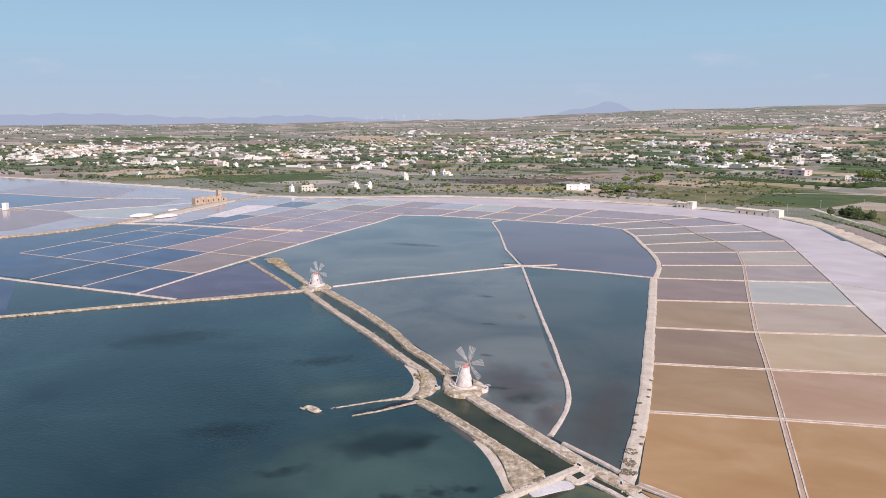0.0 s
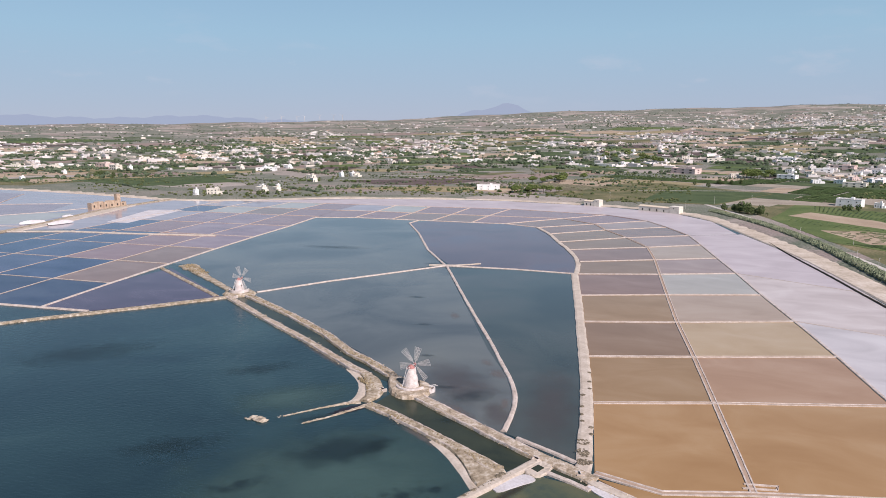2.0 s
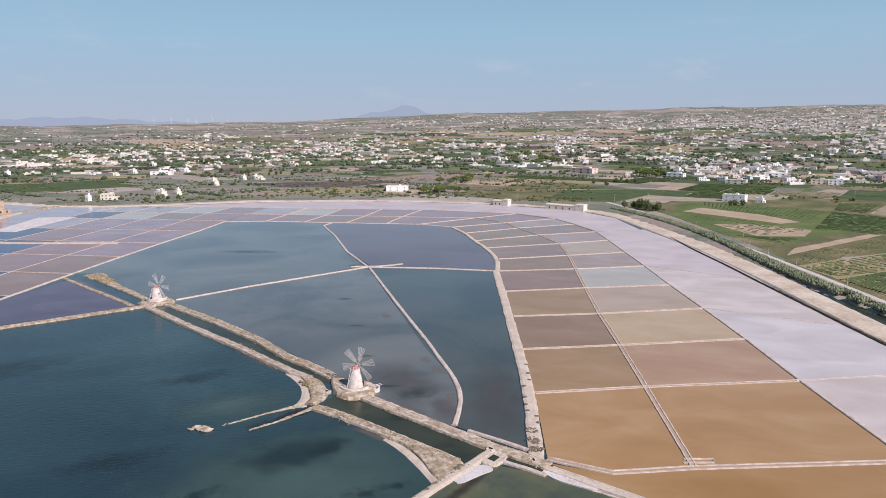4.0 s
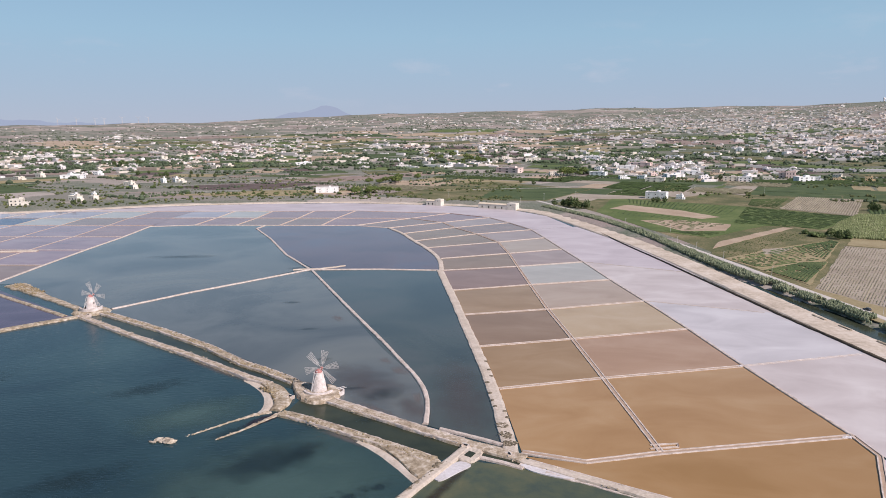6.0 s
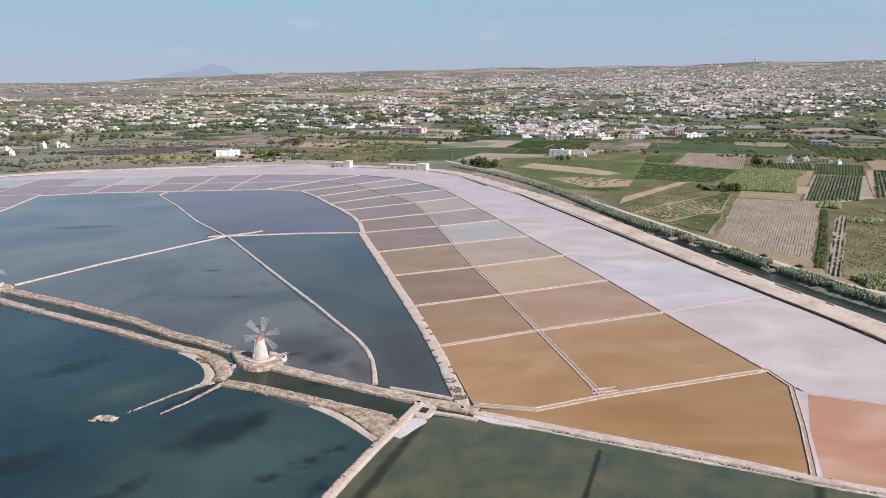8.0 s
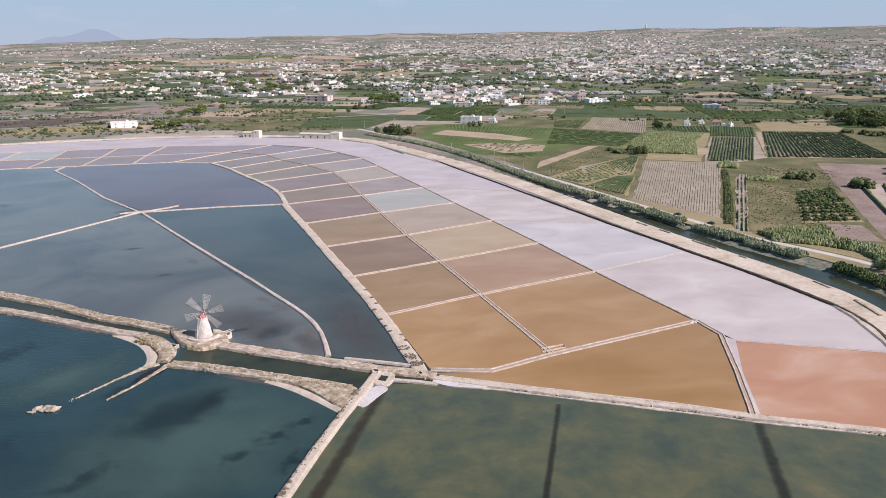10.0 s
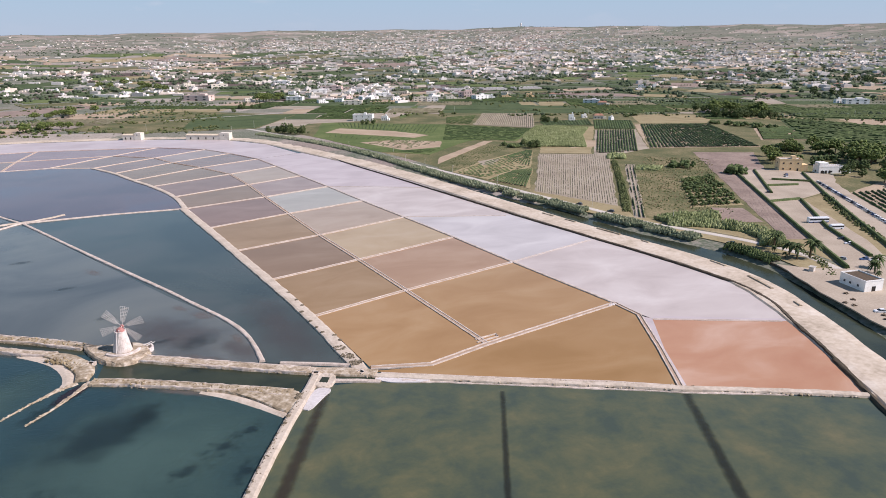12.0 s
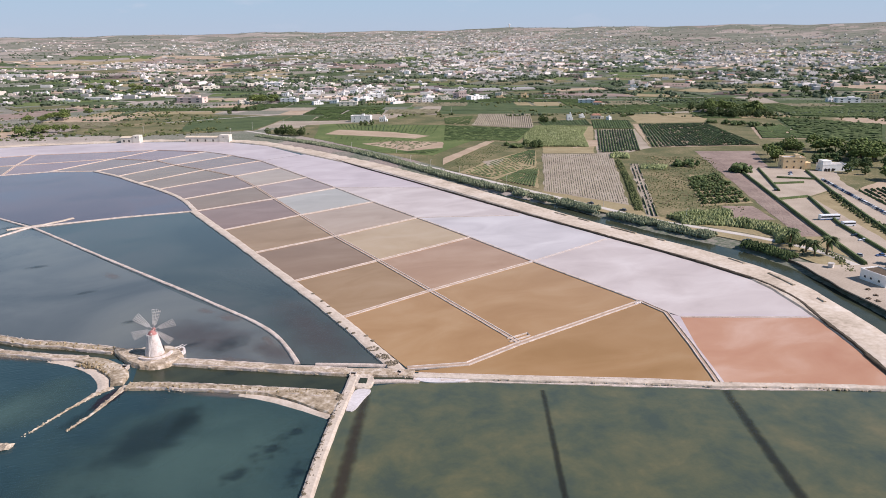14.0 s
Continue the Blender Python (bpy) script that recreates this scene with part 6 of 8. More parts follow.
def hedgerows(count, seed, label):
    """Long lines of trees and hedges on parcel borders, one way or across it."""
    rnd = random.Random(seed)
    items = []
    for k in range(count):
        az, r = radians(rnd.uniform(-60, 80)), (1 / rnd.uniform(1 / 4500, 1 / 1000) if k % 2 else rnd.uniform(1000, 4500))
        x, y = r * math.sin(az), r * math.cos(az)
        a = (-az if r > 1700 else radians(rnd.choice((-26, -26, 64)))) + radians(rnd.uniform(-8, 8))
        n = int(rnd.uniform(60, 260) / 6)
        q = rnd.uniform(1.3, 3.2) * far_scale(r)
        for i in range(n):
            if rnd.random() < 0.15:
                continue
            items.append((x + i * 6 * math.cos(a) + rnd.uniform(-1, 1), y + i * 6 * math.sin(a) + rnd.uniform(-1, 1), q * rnd.uniform(0.6, 1.3)))
    p = np.array(items)
    z, s = land_height(p[:, 0], p[:, 1]), shore_distance(p[:, 0], p[:, 1])
    vs, fs = blob_cloud([(x, y, h + q * 0.4, q * 1.1) for (x, y, q), h, d in zip(items, z, s) if d > 60 and math.hypot(x, y) > 1000], seed)
    return tagged(mesh_ob("hedgerows", vs, fs, M_FARTREE), label, "hedgerows", kind="stuff")


hedgerows(330, 61, "dark hedgerows on parcel borders across the plain")


def lanes(count, seed):
    """Pale farm lanes and stone walls laid over the plain."""
    rnd = random.Random(seed)
    vs, fs = [], []
    for k in range(count):
        az, r = radians(rnd.uniform(-58, 78)), (1 / rnd.uniform(1 / 4300, 1 / 1050) if k % 2 else rnd.uniform(1050, 4300))
        x, y = r * math.sin(az), r * math.cos(az)
        a = radians(math.degrees(-az) + rnd.uniform(-14, 14))
        n = int(rnd.uniform(120, 520) / 14)
        w = rnd.uniform(1.2, 2.6) * far_scale(r)
        xs = np.array([x + i * 14 * math.cos(a) for i in range(n)])
        ys = np.array([y + i * 14 * math.sin(a) + 5 * math.sin(i / 6) for i in range(n)])
        if shore_distance(xs, ys).min() < 70 or np.hypot(xs, ys).min() < 1010 or np.hypot(xs, ys).max() > 4600:
            continue
        o = len(vs)
        for s in (-1, 1):
            zs = land_height(xs - s * w * math.sin(a), ys + s * w * math.cos(a))
            for px, py, pz in zip(xs, ys, zs):
                vs.append((px - s * w * math.sin(a), py + s * w * math.cos(a), pz + 0.5))
        fs += [(o + i, o + i + 1, o + n + i + 1, o + n + i) for i in range(n - 1)]
    return tagged(mesh_ob("farm_lanes", vs, fs, M_ROAD), "pale farm lanes across the plain", "lanes", kind="stuff")


lanes(90, 62)


def greenhouse(x, y, spans, length, turn):
    """A multi-span greenhouse: whitish film roofs in a row, end walls and gutters."""
    ob = tagged(new("greenhouse"), "long whitish film greenhouse with several ridges", "greenhouse", "greenhouses")
    ob.matrix_world = pose(x, y, land_z(x, y), 0, 0, turn)
    for k in range(spans):
        bm = bmesh.new()
        ring = [(k * 8, -1), (k * 8, 3), (k * 8 + 2, 4.4), (k * 8 + 4, 4.9), (k * 8 + 6, 4.4), (k * 8 + 7.8, 3), (k * 8 + 7.8, -1)]
        rows = [[bm.verts.new((px, py, pz)) for px, pz in ring] for py in (0, length)]
        for i in range(len(ring) - 1):
            bm.faces.new((rows[0][i], rows[1][i], rows[1][i + 1], rows[0][i + 1]))
        bm.faces.new(rows[0])
        bm.faces.new(rows[1][::-1])
        part("span", bm, M_TOWNW, ob)
        part("gutter", box_bm((k * 8 - 0.15, 0, 2.9, k * 8 + 0.15, length, 3.15)), M_ROAD, ob)


greenhouse(610, 1420, 9, 44, -14)
greenhouse(690, 1400, 7, 44, -14)
greenhouse(760, 1382, 8, 44, -14)
put_house("pink", 583, 1262, 22, 11, -20)
for k in range(26):
    plant("palm", 712 + 7.1 * k + PR.uniform(-2, 2), 1243 - 1.3 * k + PR.uniform(-3, 3), PR.uniform(0.95, 1.25))

# house kinds not yet standing anywhere join the village
spot = 0
for kind in PROTO:
    for k in range(3):
        if (kind, k) not in HUSED:
            HUSED[kind, k] = 1
            x, y = 640 + 44 * spot, 1212 - 16 * spot
            PROTO[kind][k].matrix_basis = pose(x, y, land_z(x, y), 0, 0, -22)
            spot += 1


# ---- particular buildings ----
def set_at(ob, x, y, z, turn, label):
    ob.matrix_world = pose(x, y, z, 0, 0, turn)
    return tagged(ob, label)


set_at(house("white", 27, 13, 8.6, 0, 11), 256, 925, 2.0, -30, "large white two-storey farm house with a roof parapet")
set_at(house("white", 33, 12, 7.6, 0, 12), -202, 1016, 2.0, 10, "long white two-storey house behind the shore")
set_at(house("ochre", 17, 11, 9.0, 5, 14), 440, 394, 2.0, -32, "ochre-yellow two-storey villa among pines")
villa = set_at(house("white", 20, 9, 5.2, 6, 15), 457, 371, 2.0, -22, "white villa with an arched loggia and roof terrace")
# loggia arches: dark panels on the wall, the shade inside given as colour
for k in range(3):
    bm = bmesh.new()
    prof = [(-0.9, 0.1)] + [(0.9 * math.cos(a), 1.7 + 0.9 * math.sin(a)) for a in [math.pi * (1 - j / 8) for j in range(9)]] + [(0.9, 0.1)]
    a = [bm.verts.new((-7.5 + 3 * k + x, -4.62, z)) for x, z in prof]
    b = [bm.verts.new((-7.5 + 3 * k + x, -4.3, z)) for x, z in prof]
    bm.faces.new(a)
    bm.faces.new(b[::-1])
    for i in range(len(a)):
        bm.faces.new((a[i], b[i], b[(i + 1) % len(a)], a[(i + 1) % len(a)]))
    part("arch", bm, M_DARK, villa, "dark arched opening")
part("upper_room", box_bm((-9.5, -3.5, 5.2, -2.5, 3.5, 8.4)), M_WHITE, villa)


def shore_building(x, y, turn, w, d, h, label, block=0.0, z=1.0, doors=4, kind="salt store"):
    """A long low store with a shallow pitched roof; block: a taller part at its right-hand end."""
    ob = tagged(new("shore_building"), label, kind, "stores on the shore")
    ob.matrix_world = pose(x, y, z, 0, 0, turn)
    wall = M_CREAM
    part("wall", box_bm((-w / 2, -d / 2, -1, w / 2, d / 2, h)), wall, ob)
    bm = bmesh.new()
    e = 0.3
    for s in (-1, 1):
        q = [(-w / 2 - e, s * (d / 2 + e), h), (w / 2 + e, s * (d / 2 + e), h), (w / 2 + e, 0, h + 1.2), (-w / 2 - e, 0, h + 1.2)]
        lo = [bm.verts.new(p) for p in q]
        hi = [bm.verts.new((p[0], p[1], p[2] + 0.2)) for p in q]
        bm.faces.new(lo)
        bm.faces.new(hi)
        for i in range(4):
            bm.faces.new((lo[i], lo[(i + 1) % 4], hi[(i + 1) % 4], hi[i]))
    part("roof", bm, M_ROOFPALE, ob, "pale shallow roof")
    if block:
        part("end_block", box_bm((w / 2 - block, -d / 2 - 0.3, -1, w / 2 + 0.3, d / 2 + 0.3, h + 2.6)), wall, ob)
        part("window", box_bm((w / 2 - block * 0.6, -d / 2 - 0.38, h - 0.2, w / 2 - block * 0.6 + 1, -d / 2 - 0.25, h + 1)), M_GLASS, ob)
    for i in range(doors):
        x0 = -w / 2 + (i + 0.6) * (w - block) / (doors + 0.4)
        part("door", box_bm((x0 - 0.7, -d / 2 - 0.06, 0, x0 + 0.7, -d / 2 + 0.1, 2.3)), M_DARK, ob)
    return ob


M_ROOFPALE = mat("pale_roof_tiles", [rgb(190, 172, 146), rgb(212, 196, 170), rgb(222, 208, 186)], 0.3, 3.0, 0.9, 0.4, world_space=False)
shore_building(42, 829, -30, 50, 9, 4.4, "long low cream-plastered salt store with a taller end", 11)
shore_building(-36, 868, -28, 21, 8, 4.6, "small cream-plastered salt store on the shore", 7, doors=2)

wb = tagged(new("canal_house"), "flat-roofed white building with a grey door beside the canal", "building")
wb.matrix_world = pose(229.5, 181.5, 1.9, 0, 0, -10)
part("wall", box_bm((-4.5, -6.5, -0.6, 4.5, 6.5, 4.8)), M_WHITE, wb)
part("roof", box_bm((-4.2, -6.2, 4.5, 4.2, 6.2, 4.85)), M_BARK, wb, "brownish flat roof")
part("parapet", box_bm((-4.6, -6.6, 4.8, 4.6, -6.3, 5.3), (-4.6, 6.3, 4.8, 4.6, 6.6, 5.3), (-4.6, -6.3, 4.8, -4.3, 6.3, 5.3), (4.3, -6.3, 4.8, 4.6, 6.3, 5.3)), M_WHITE, wb)
part("door", box_bm((-0.9, -6.58, 0, 0.9, -6.4, 2.6)), M_DARK, wb, "grey double door")
for y0 in (-3.5, 0.5, 3.5):
    part("window", box_bm((-4.58, y0, 1.8, -4.4, y0 + 0.9, 2.7)), M_GLASS, wb)

# ruined store and its stump on the long bank, the far mill stump, salt heaps
M_RUIN = mat("ruin_stone", [rgb(150, 128, 108), rgb(182, 158, 134), rgb(204, 184, 160)], 0.3, 2.0, 0.95, 0.7, world_space=False)
ruin = tagged(new("ruined_store"), "roofless ruined stone store with gaping windows", "ruin")
ruin.matrix_world = pose(-603, 694, 1.0, 0, 0, 71) @ Matrix.Diagonal((0.78, 1, 1, 1))
for k, (x0, x1, h) in enumerate(((-28, -18, 6.5), (-18, -9, 8.0), (-9, 0, 7.0), (0, 9, 8.2), (9, 18, 7.2), (18, 28, 5.0))):
    part("wall", box_bm((x0, -5, -1, x1 - 0.4, -4.2, h)), M_RUIN, ruin)
    part("wall", box_bm((x0, 4.2, -1, x1 - 0.4, 5, h - 0.7)), M_RUIN, ruin)
    # no hole cut: a dark slab paints the window's shaded depth
    part("opening", box_bm((x0 + 3, -5.08, 1.5, x0 + 5, -4.9, 4.0)), M_DARK, ruin)
part("end_wall", box_bm((-28, -4.2, -1, -27.2, 4.2, 7), (27.2, -4.2, -1, 28, 4.2, 5)), M_RUIN, ruin)
part("tower_stump", box_bm((14, -3, -1, 20, 3, 15)), M_RUIN, ruin, "taller broken stone tower")
stump = tagged(new("mill_stump"), "square white stump of an old mill on an islet", "ruin")
stump.matrix_world = pose(-780, 542, 0.5, 0, 0, 20)
part("wall", box_bm((-2.6, -2.6, -1, 2.6, 2.6, 8)), M_WHITE, stump)
part("roof", box_bm((-2.3, -2.3, 7.6, 2.3, 2.3, 8.1)), M_FLAT, stump)
bank("islet", [(-788, 538), (-778, 542), (-752, 548)], 6, 0.6, M_BANK, 0.25, 3.0, label="stony islet round the mill stump", category="islet", kind="structure")
bank("islet", [(-796, 680), (-774, 688)], 4, 0.8, M_BANK, 0.3, 3.0, label="low stony islet in the pale basin", category="islet", kind="structure")


def heap(x, y, length, wide, h, turn, label):
    """A long heap of harvested salt."""
    rnd = random.Random(int(abs(x)))
    n, vs, fs = 22, [], []
    for i in range(n + 1):
        u = i / n
        t = math.sin(math.pi * min(1, max(0, 0.04 + 0.92 * u))) ** 0.45
        for s, k in ((-1, 0), (-0.55, 0.62), (0, 1), (0.55, 0.62), (1, 0)):
            vs.append(((u - 0.5) * length, s * wide / 2 * t, k * h * t * rnd.uniform(0.9, 1.1) - (0.3 if k == 0 else 0)))
    for i in range(n):
        fs += [(i * 5 + a, i * 5 + 5 + a, i * 5 + 6 + a, i * 5 + 1 + a) for a in range(4)]
    ob = mesh_ob("salt_heap", vs, fs, M_SALT)
    ob.matrix_world = pose(x, y, 0.9, 0, 0, turn)
    return tagged(ob, label, "salt heap", "heaps of salt")


heap(-575, 560, 24, 7, 3.0, 62, "long white heap of harvested salt on the bank")
heap(-545, 566, 26, 7, 3.0, 74, "long white heap of harvested salt on the bank")
heap(-582, 612, 12, 4, 1.8, 70, "small white heap of harvested salt")
sheet("salt_pan", [(-510, 590), (-538, 690), (-498, 700), (-484, 592)], 0.19, M_SALT, 0.3, "harvested pan white with dry salt", "salt pan", "salt pans")


# ---- vehicles ----
M_TYRE = mat("rubber", [rgb(24, 24, 24), rgb(40, 40, 40)], 2.0, 8.0, 0.8, 0.2, world_space=False)
PAINTS = {n: mat(n + "_paint", [rgb(*c), rgb(*[min(255, v + 10) for v in c])], 1.0, 6.0, 0.3, 0.0, spec=0.5, world_space=False)
          for n, c in (("white", (226, 228, 230)), ("silver", (158, 164, 170)), ("dark", (38, 42, 50)), ("blue", (58, 84, 128)), ("red", (132, 40, 38)))}


def car(paint, label, length=4.2, h=1.5):
    ob = tagged(new("car"), label, "car", "parked cars")
    l, w = length / 2, 0.86
    bm = bmesh.new()
    prof = [(-l, 0.3), (l, 0.3), (l, 0.62), (l * 0.9, 0.78), (l * 0.42, 0.9), (-l * 0.95, 0.92), (-l, 0.7)]
    a = [bm.verts.new((x, -w, z)) for x, z in prof]
    b = [bm.verts.new((x, w, z)) for x, z in prof]
    bm.faces.new(a)
    bm.faces.new(b[::-1])
    for i in range(len(prof)):
        bm.faces.new((a[i], b[i], b[(i + 1) % len(prof)], a[(i + 1) % len(prof)]))
    part("body", bm, PAINTS[paint], ob)
    bm = bmesh.new()
    q0 = [bm.verts.new((x, y, 0.9)) for x, y in ((-l * 0.9, -0.8), (l * 0.42, -0.8), (l * 0.42, 0.8), (-l * 0.9, 0.8))]
    q1 = [bm.verts.new((x, y, h - 0.06)) for x, y in ((-l * 0.66, -0.64), (l * 0.08, -0.64), (l * 0.08, 0.64), (-l * 0.66, 0.64))]
    for i in range(4):
        bm.faces.new((q0[i], q0[(i + 1) % 4], q1[(i + 1) % 4], q1[i]))
    bm.faces.new(q1)
    part("glasshouse", bm, M_GLASS, ob, "dark windows")
    part("roof", box_bm((-l * 0.68, -0.66, h - 0.06, l * 0.1, 0.66, h)), PAINTS[paint], ob)
    for sx in (-0.6, 0.62):
        for sy in (-0.8, 0.8):
            bm = bmesh.new()
            rod(bm, (sx * l, sy - 0.1, 0.32), (sx * l, sy + 0.1, 0.32), 0.32, 0.32, 10)
            wheel = part("wheel", bm, M_TYRE, ob)
            bm = bmesh.new()
            rod(bm, (sx * l, sy - 0.11, 0.32), (sx * l, sy + 0.11, 0.32), 0.19, 0.19, 8)
            part("rim", bm, PAINTS["silver"], wheel)
    for sy in (-0.6, 0.6):
        part("headlight", box_bm((l - 0.08, sy - 0.18, 0.55, l + 0.015, sy + 0.18, 0.68)), PAINTS["silver"], ob)
    return ob


CARS = [car("white", "white car parked on pale gravel"), car("silver", "silver-grey car parked on pale gravel"), car("dark", "dark car parked on pale gravel"), car("white", "white car parked on pale gravel"), car("blue", "blue car parked on pale gravel")]
CUSED = [0]


def park(k, x, y, turn, z=2.14):
    m = pose(x, y, z, 0, 0, turn)
    if CUSED[0] < len(CARS):
        ob = CARS[CUSED[0]]
        ob.matrix_basis = m
    else:
        ob = copy_thing(CARS[k % len(CARS)], m)
    CUSED[0] += 1
    return ob


CR = random.Random(9)
A0, A1 = Vector((414, 346)), Vector((330, 229))
for i in range(44):
    p = A0 + (A1 - A0) * (i / 43)
    park(CR.choice((0, 0, 3, 1, 2, 1, 4, 2)), p.x, p.y, 20 + CR.uniform(-5, 5))
for i in range(12):
    p = Vector((352, 241)) + (Vector((333, 214)) - Vector((352, 241))) * (i / 11)
    park(CR.choice((0, 3, 1, 2)), p.x + 2, p.y - 2, 20 + CR.uniform(-5, 5))
for k, x, y, a in ((2, 289, 234, 150), (0, 284, 226.5, 150), (1, 257, 210.5, 120), (4, 266, 205.5, 160), (0, 268.5, 203, 160), (2, 231.6, 253, 108), (2, 215.5, 362, 105), (2, 221, 337, 110), (2, 352, 336, 40),
                   (0, 412, 372, 60), (4, 418, 377, 60), (3, 209, 159, 150)):
    park(k, x, y, a)


def coach(x, y, turn, length, h, label, name="coach", stripe=True):
    ob = tagged(new(name), label, name.replace("_", " "))
    ob.matrix_world = pose(x, y, 2.12, 0, 0, turn)
    l = length / 2
    bm = box_bm((-l, -1.25, 0.4, l, 1.25, h))
    bmesh.ops.bevel(bm, geom=bm.edges[:], offset=0.2, segments=2, affect="EDGES")
    part("body", bm, PAINTS["white"], ob)
    part("window_band", box_bm((-l + 0.4, -1.28, h * 0.52, l - 0.3, 1.28, h * 0.8)), M_GLASS, ob, "dark tinted windows")
    part("windscreen", box_bm((l - 0.05, -1.1, h * 0.42, l + 0.03, 1.1, h * 0.85)), M_GLASS, ob)
    if stripe:
        part("skirt", box_bm((-l + 0.2, -1.27, 0.45, l - 0.2, 1.27, 0.95)), PAINTS["blue"], ob, "blue lower panel")
    for sx in (-0.55, 0.62):
        for sy in (-1.15, 1.15):
            bm = bmesh.new()
            rod(bm, (sx * l, sy - 0.15, 0.48), (sx * l, sy + 0.15, 0.48), 0.48, 0.48, 12)
            part("wheel", bm, M_TYRE, ob)
    return ob


coach(309, 264, -20, 12, 3.3, "white and blue touring coach parked on gravel")
coach(305, 249.5, -20, 7.5, 2.9, "white camper van parked on gravel", "camper_van", False)


def boat(x, y, turn, length, label):
    ob = tagged(new("boat"), label, "boat", "moored boats")
    ob.matrix_world = pose(x, y, 0.0, 0, 0, turn)
    bm = bmesh.new()
    l = length / 2
    rings = []
    for u in (-1, -0.6, -0.1, 0.4, 0.8, 1.0):
        w = length * 0.15 * (1 - max(0, u) ** 2.2) + 0.02
        rings.append([bm.verts.new((u * l, y0 * w, z0)) for y0, z0 in ((-1, 0.75), (-0.7, 0.0), (0, -0.25), (0.7, 0.0), (1, 0.75))])
    for a, b in zip(rings, rings[1:]):
        for i in range(4):
            bm.faces.new((a[i], a[i + 1], b[i + 1], b[i]))
    bm.faces.new(rings[0])
    for a, b in zip(rings, rings[1:]):
        bm.faces.new((a[0], b[0], b[4], a[4]))
    part("hull", bm, PAINTS["white"], ob)
    part("cabin", box_bm((-l * 0.3, -0.7, 0.7, l * 0.35, 0.7, 1.8)), PAINTS["white"], ob)
    part("window", box_bm((l * 0.36, -0.6, 1.1, l * 0.38, 0.6, 1.6), (-l * 0.25, -0.73, 1.1, l * 0.3, 0.73, 1.5)), M_GLASS, ob)
    return ob


boat(206.5, 350, 105, 9, "white motor boat moored in the canal")
boat(205, 362, 105, 6, "small white boat moored in the canal")


# ---- reeds, hedges, yards ----
def strip_plants(name, line, width, count, size, tall, material, label, seed, z=1.9, cat="reeds", group="", kind="stuff", stretch=1.25):
    """A belt of reeds or a hedge: many upright clumps along a line."""
    rnd = random.Random(seed)
    pts = resample(line, 3.0)
    ns = normals2(pts)
    items = []
    for k in range(count):
        i = rnd.randrange(len(pts) - 1)
        u, d = rnd.random(), rnd.uniform(-0.5, 0.5) * width
        x = pts[i][0] + (pts[i + 1][0] - pts[i][0]) * u + ns[i][0] * d
        y = pts[i][1] + (pts[i + 1][1] - pts[i][1]) * u + ns[i][1] * d
        if name == "reeds" and noise.noise(Vector((x / 14, y / 14, seed + 0.4))) < -0.46:
            continue
        edge = 1 - (2 * abs(d) / width) ** 4
        hh = tall * (0.35 + 0.65 * edge) * (1 + 0.45 * noise.noise(Vector((x / 9, y / 9, seed)))) * rnd.uniform(0.4, 1.0)
        items.append((x, y, z - 0.3 + hh * 0.7, size * rnd.uniform(0.6, 1.3)))
    vs, fs = blob_cloud(items, seed, stretch)
    return tagged(mesh_ob(name, vs, fs, material), label, cat, group, kind)


strip_plants("reeds", smooth_line([(98, 835), (118, 790), (146, 715), (167, 612), (175, 530), (184, 462), (194, 412)], 2), 10, 8500, 0.6, 3.2, M_REED, "dense belt of grey-green reeds beside the road", 51, stretch=2.0)
strip_plants("reeds", smooth_line([(193, 416), (203.5, 372), (209.5, 335), (215.5, 300), (224, 268)], 2), 9, 7000, 0.5, 3.2, M_REED, "dense belt of grey-green reeds along the canal", 52, stretch=2.0)
strip_plants("canes", [(232, 300), (252, 285), (262, 268), (258, 250), (246, 240)], 12, 3000, 0.62, 5.0, M_CANE, "tall green cane thicket beside the road", 53, stretch=2.0)
strip_plants("canes", [(232, 304), (252, 306), (268, 298)], 13, 1500, 0.62, 4.6, M_CANE, "tall cane thicket behind the road", 54, stretch=2.0)
# darker leaf colour here carries the shade below the palms
strip_plants("canes", [(226, 250), (228, 236), (227, 222)], 8, 1100, 0.5, 3.6, M_LEAF, "dark canes in the shade of palms", 55, stretch=1.8)
strip_plants("canes", [(345, 590), (400, 675), (450, 733)], 66, 14000, 0.66, 3.4, M_CANE, "wide bed of pale green canes", 56, stretch=1.8)
strip_plants("hedge", [(230, 333), (290, 415), (342, 490)], 5, 1100, 0.75, 2.2, M_SCRUB, "green hedge between two vineyards", 57, cat="hedge", group="hedges")
strip_plants("canes", [(338, 455), (350, 440)], 16, 500, 1.0, 3.4, M_CANE, "round clump of canes in a field", 58)
strip_plants("canes", [(352, 500), (368, 520)], 16, 500, 1.0, 3.4, M_CANE, "round clump of canes in a field", 59)
HEDGES = [[(398, 410), (328, 314), (352, 311)], [(412, 402), (352, 333)], [(436, 377), (382, 316), (292, 208)], [(351, 309), (303, 253), (273, 207)], [(328, 314), (289, 260), (247, 200)], [(392, 368), (410, 350)], [(370, 352), (392, 345)]]
for k, h in enumerate(HEDGES):
    hedge = bank("hedge", h, 1.7, 3.7, M_LEAF, 0.16, 1.0, 0.15, base=1.9, label="clipped dark green hedge beside a gravel drive", category="hedge", group="hedges")
field([(326, 314), (353, 310), (300, 228), (264, 188), (196, 146), (209, 184), (224, 218), (232, 208), (247, 200)], M_GRAVEL, "gravel yard and parking beside the canal")
field([(440, 380), (384, 316), (293, 207), (318, 196), (350, 242), (398, 308), (425, 340), (452, 362)], M_GRAVEL, "gravel car park strip along the vineyard")
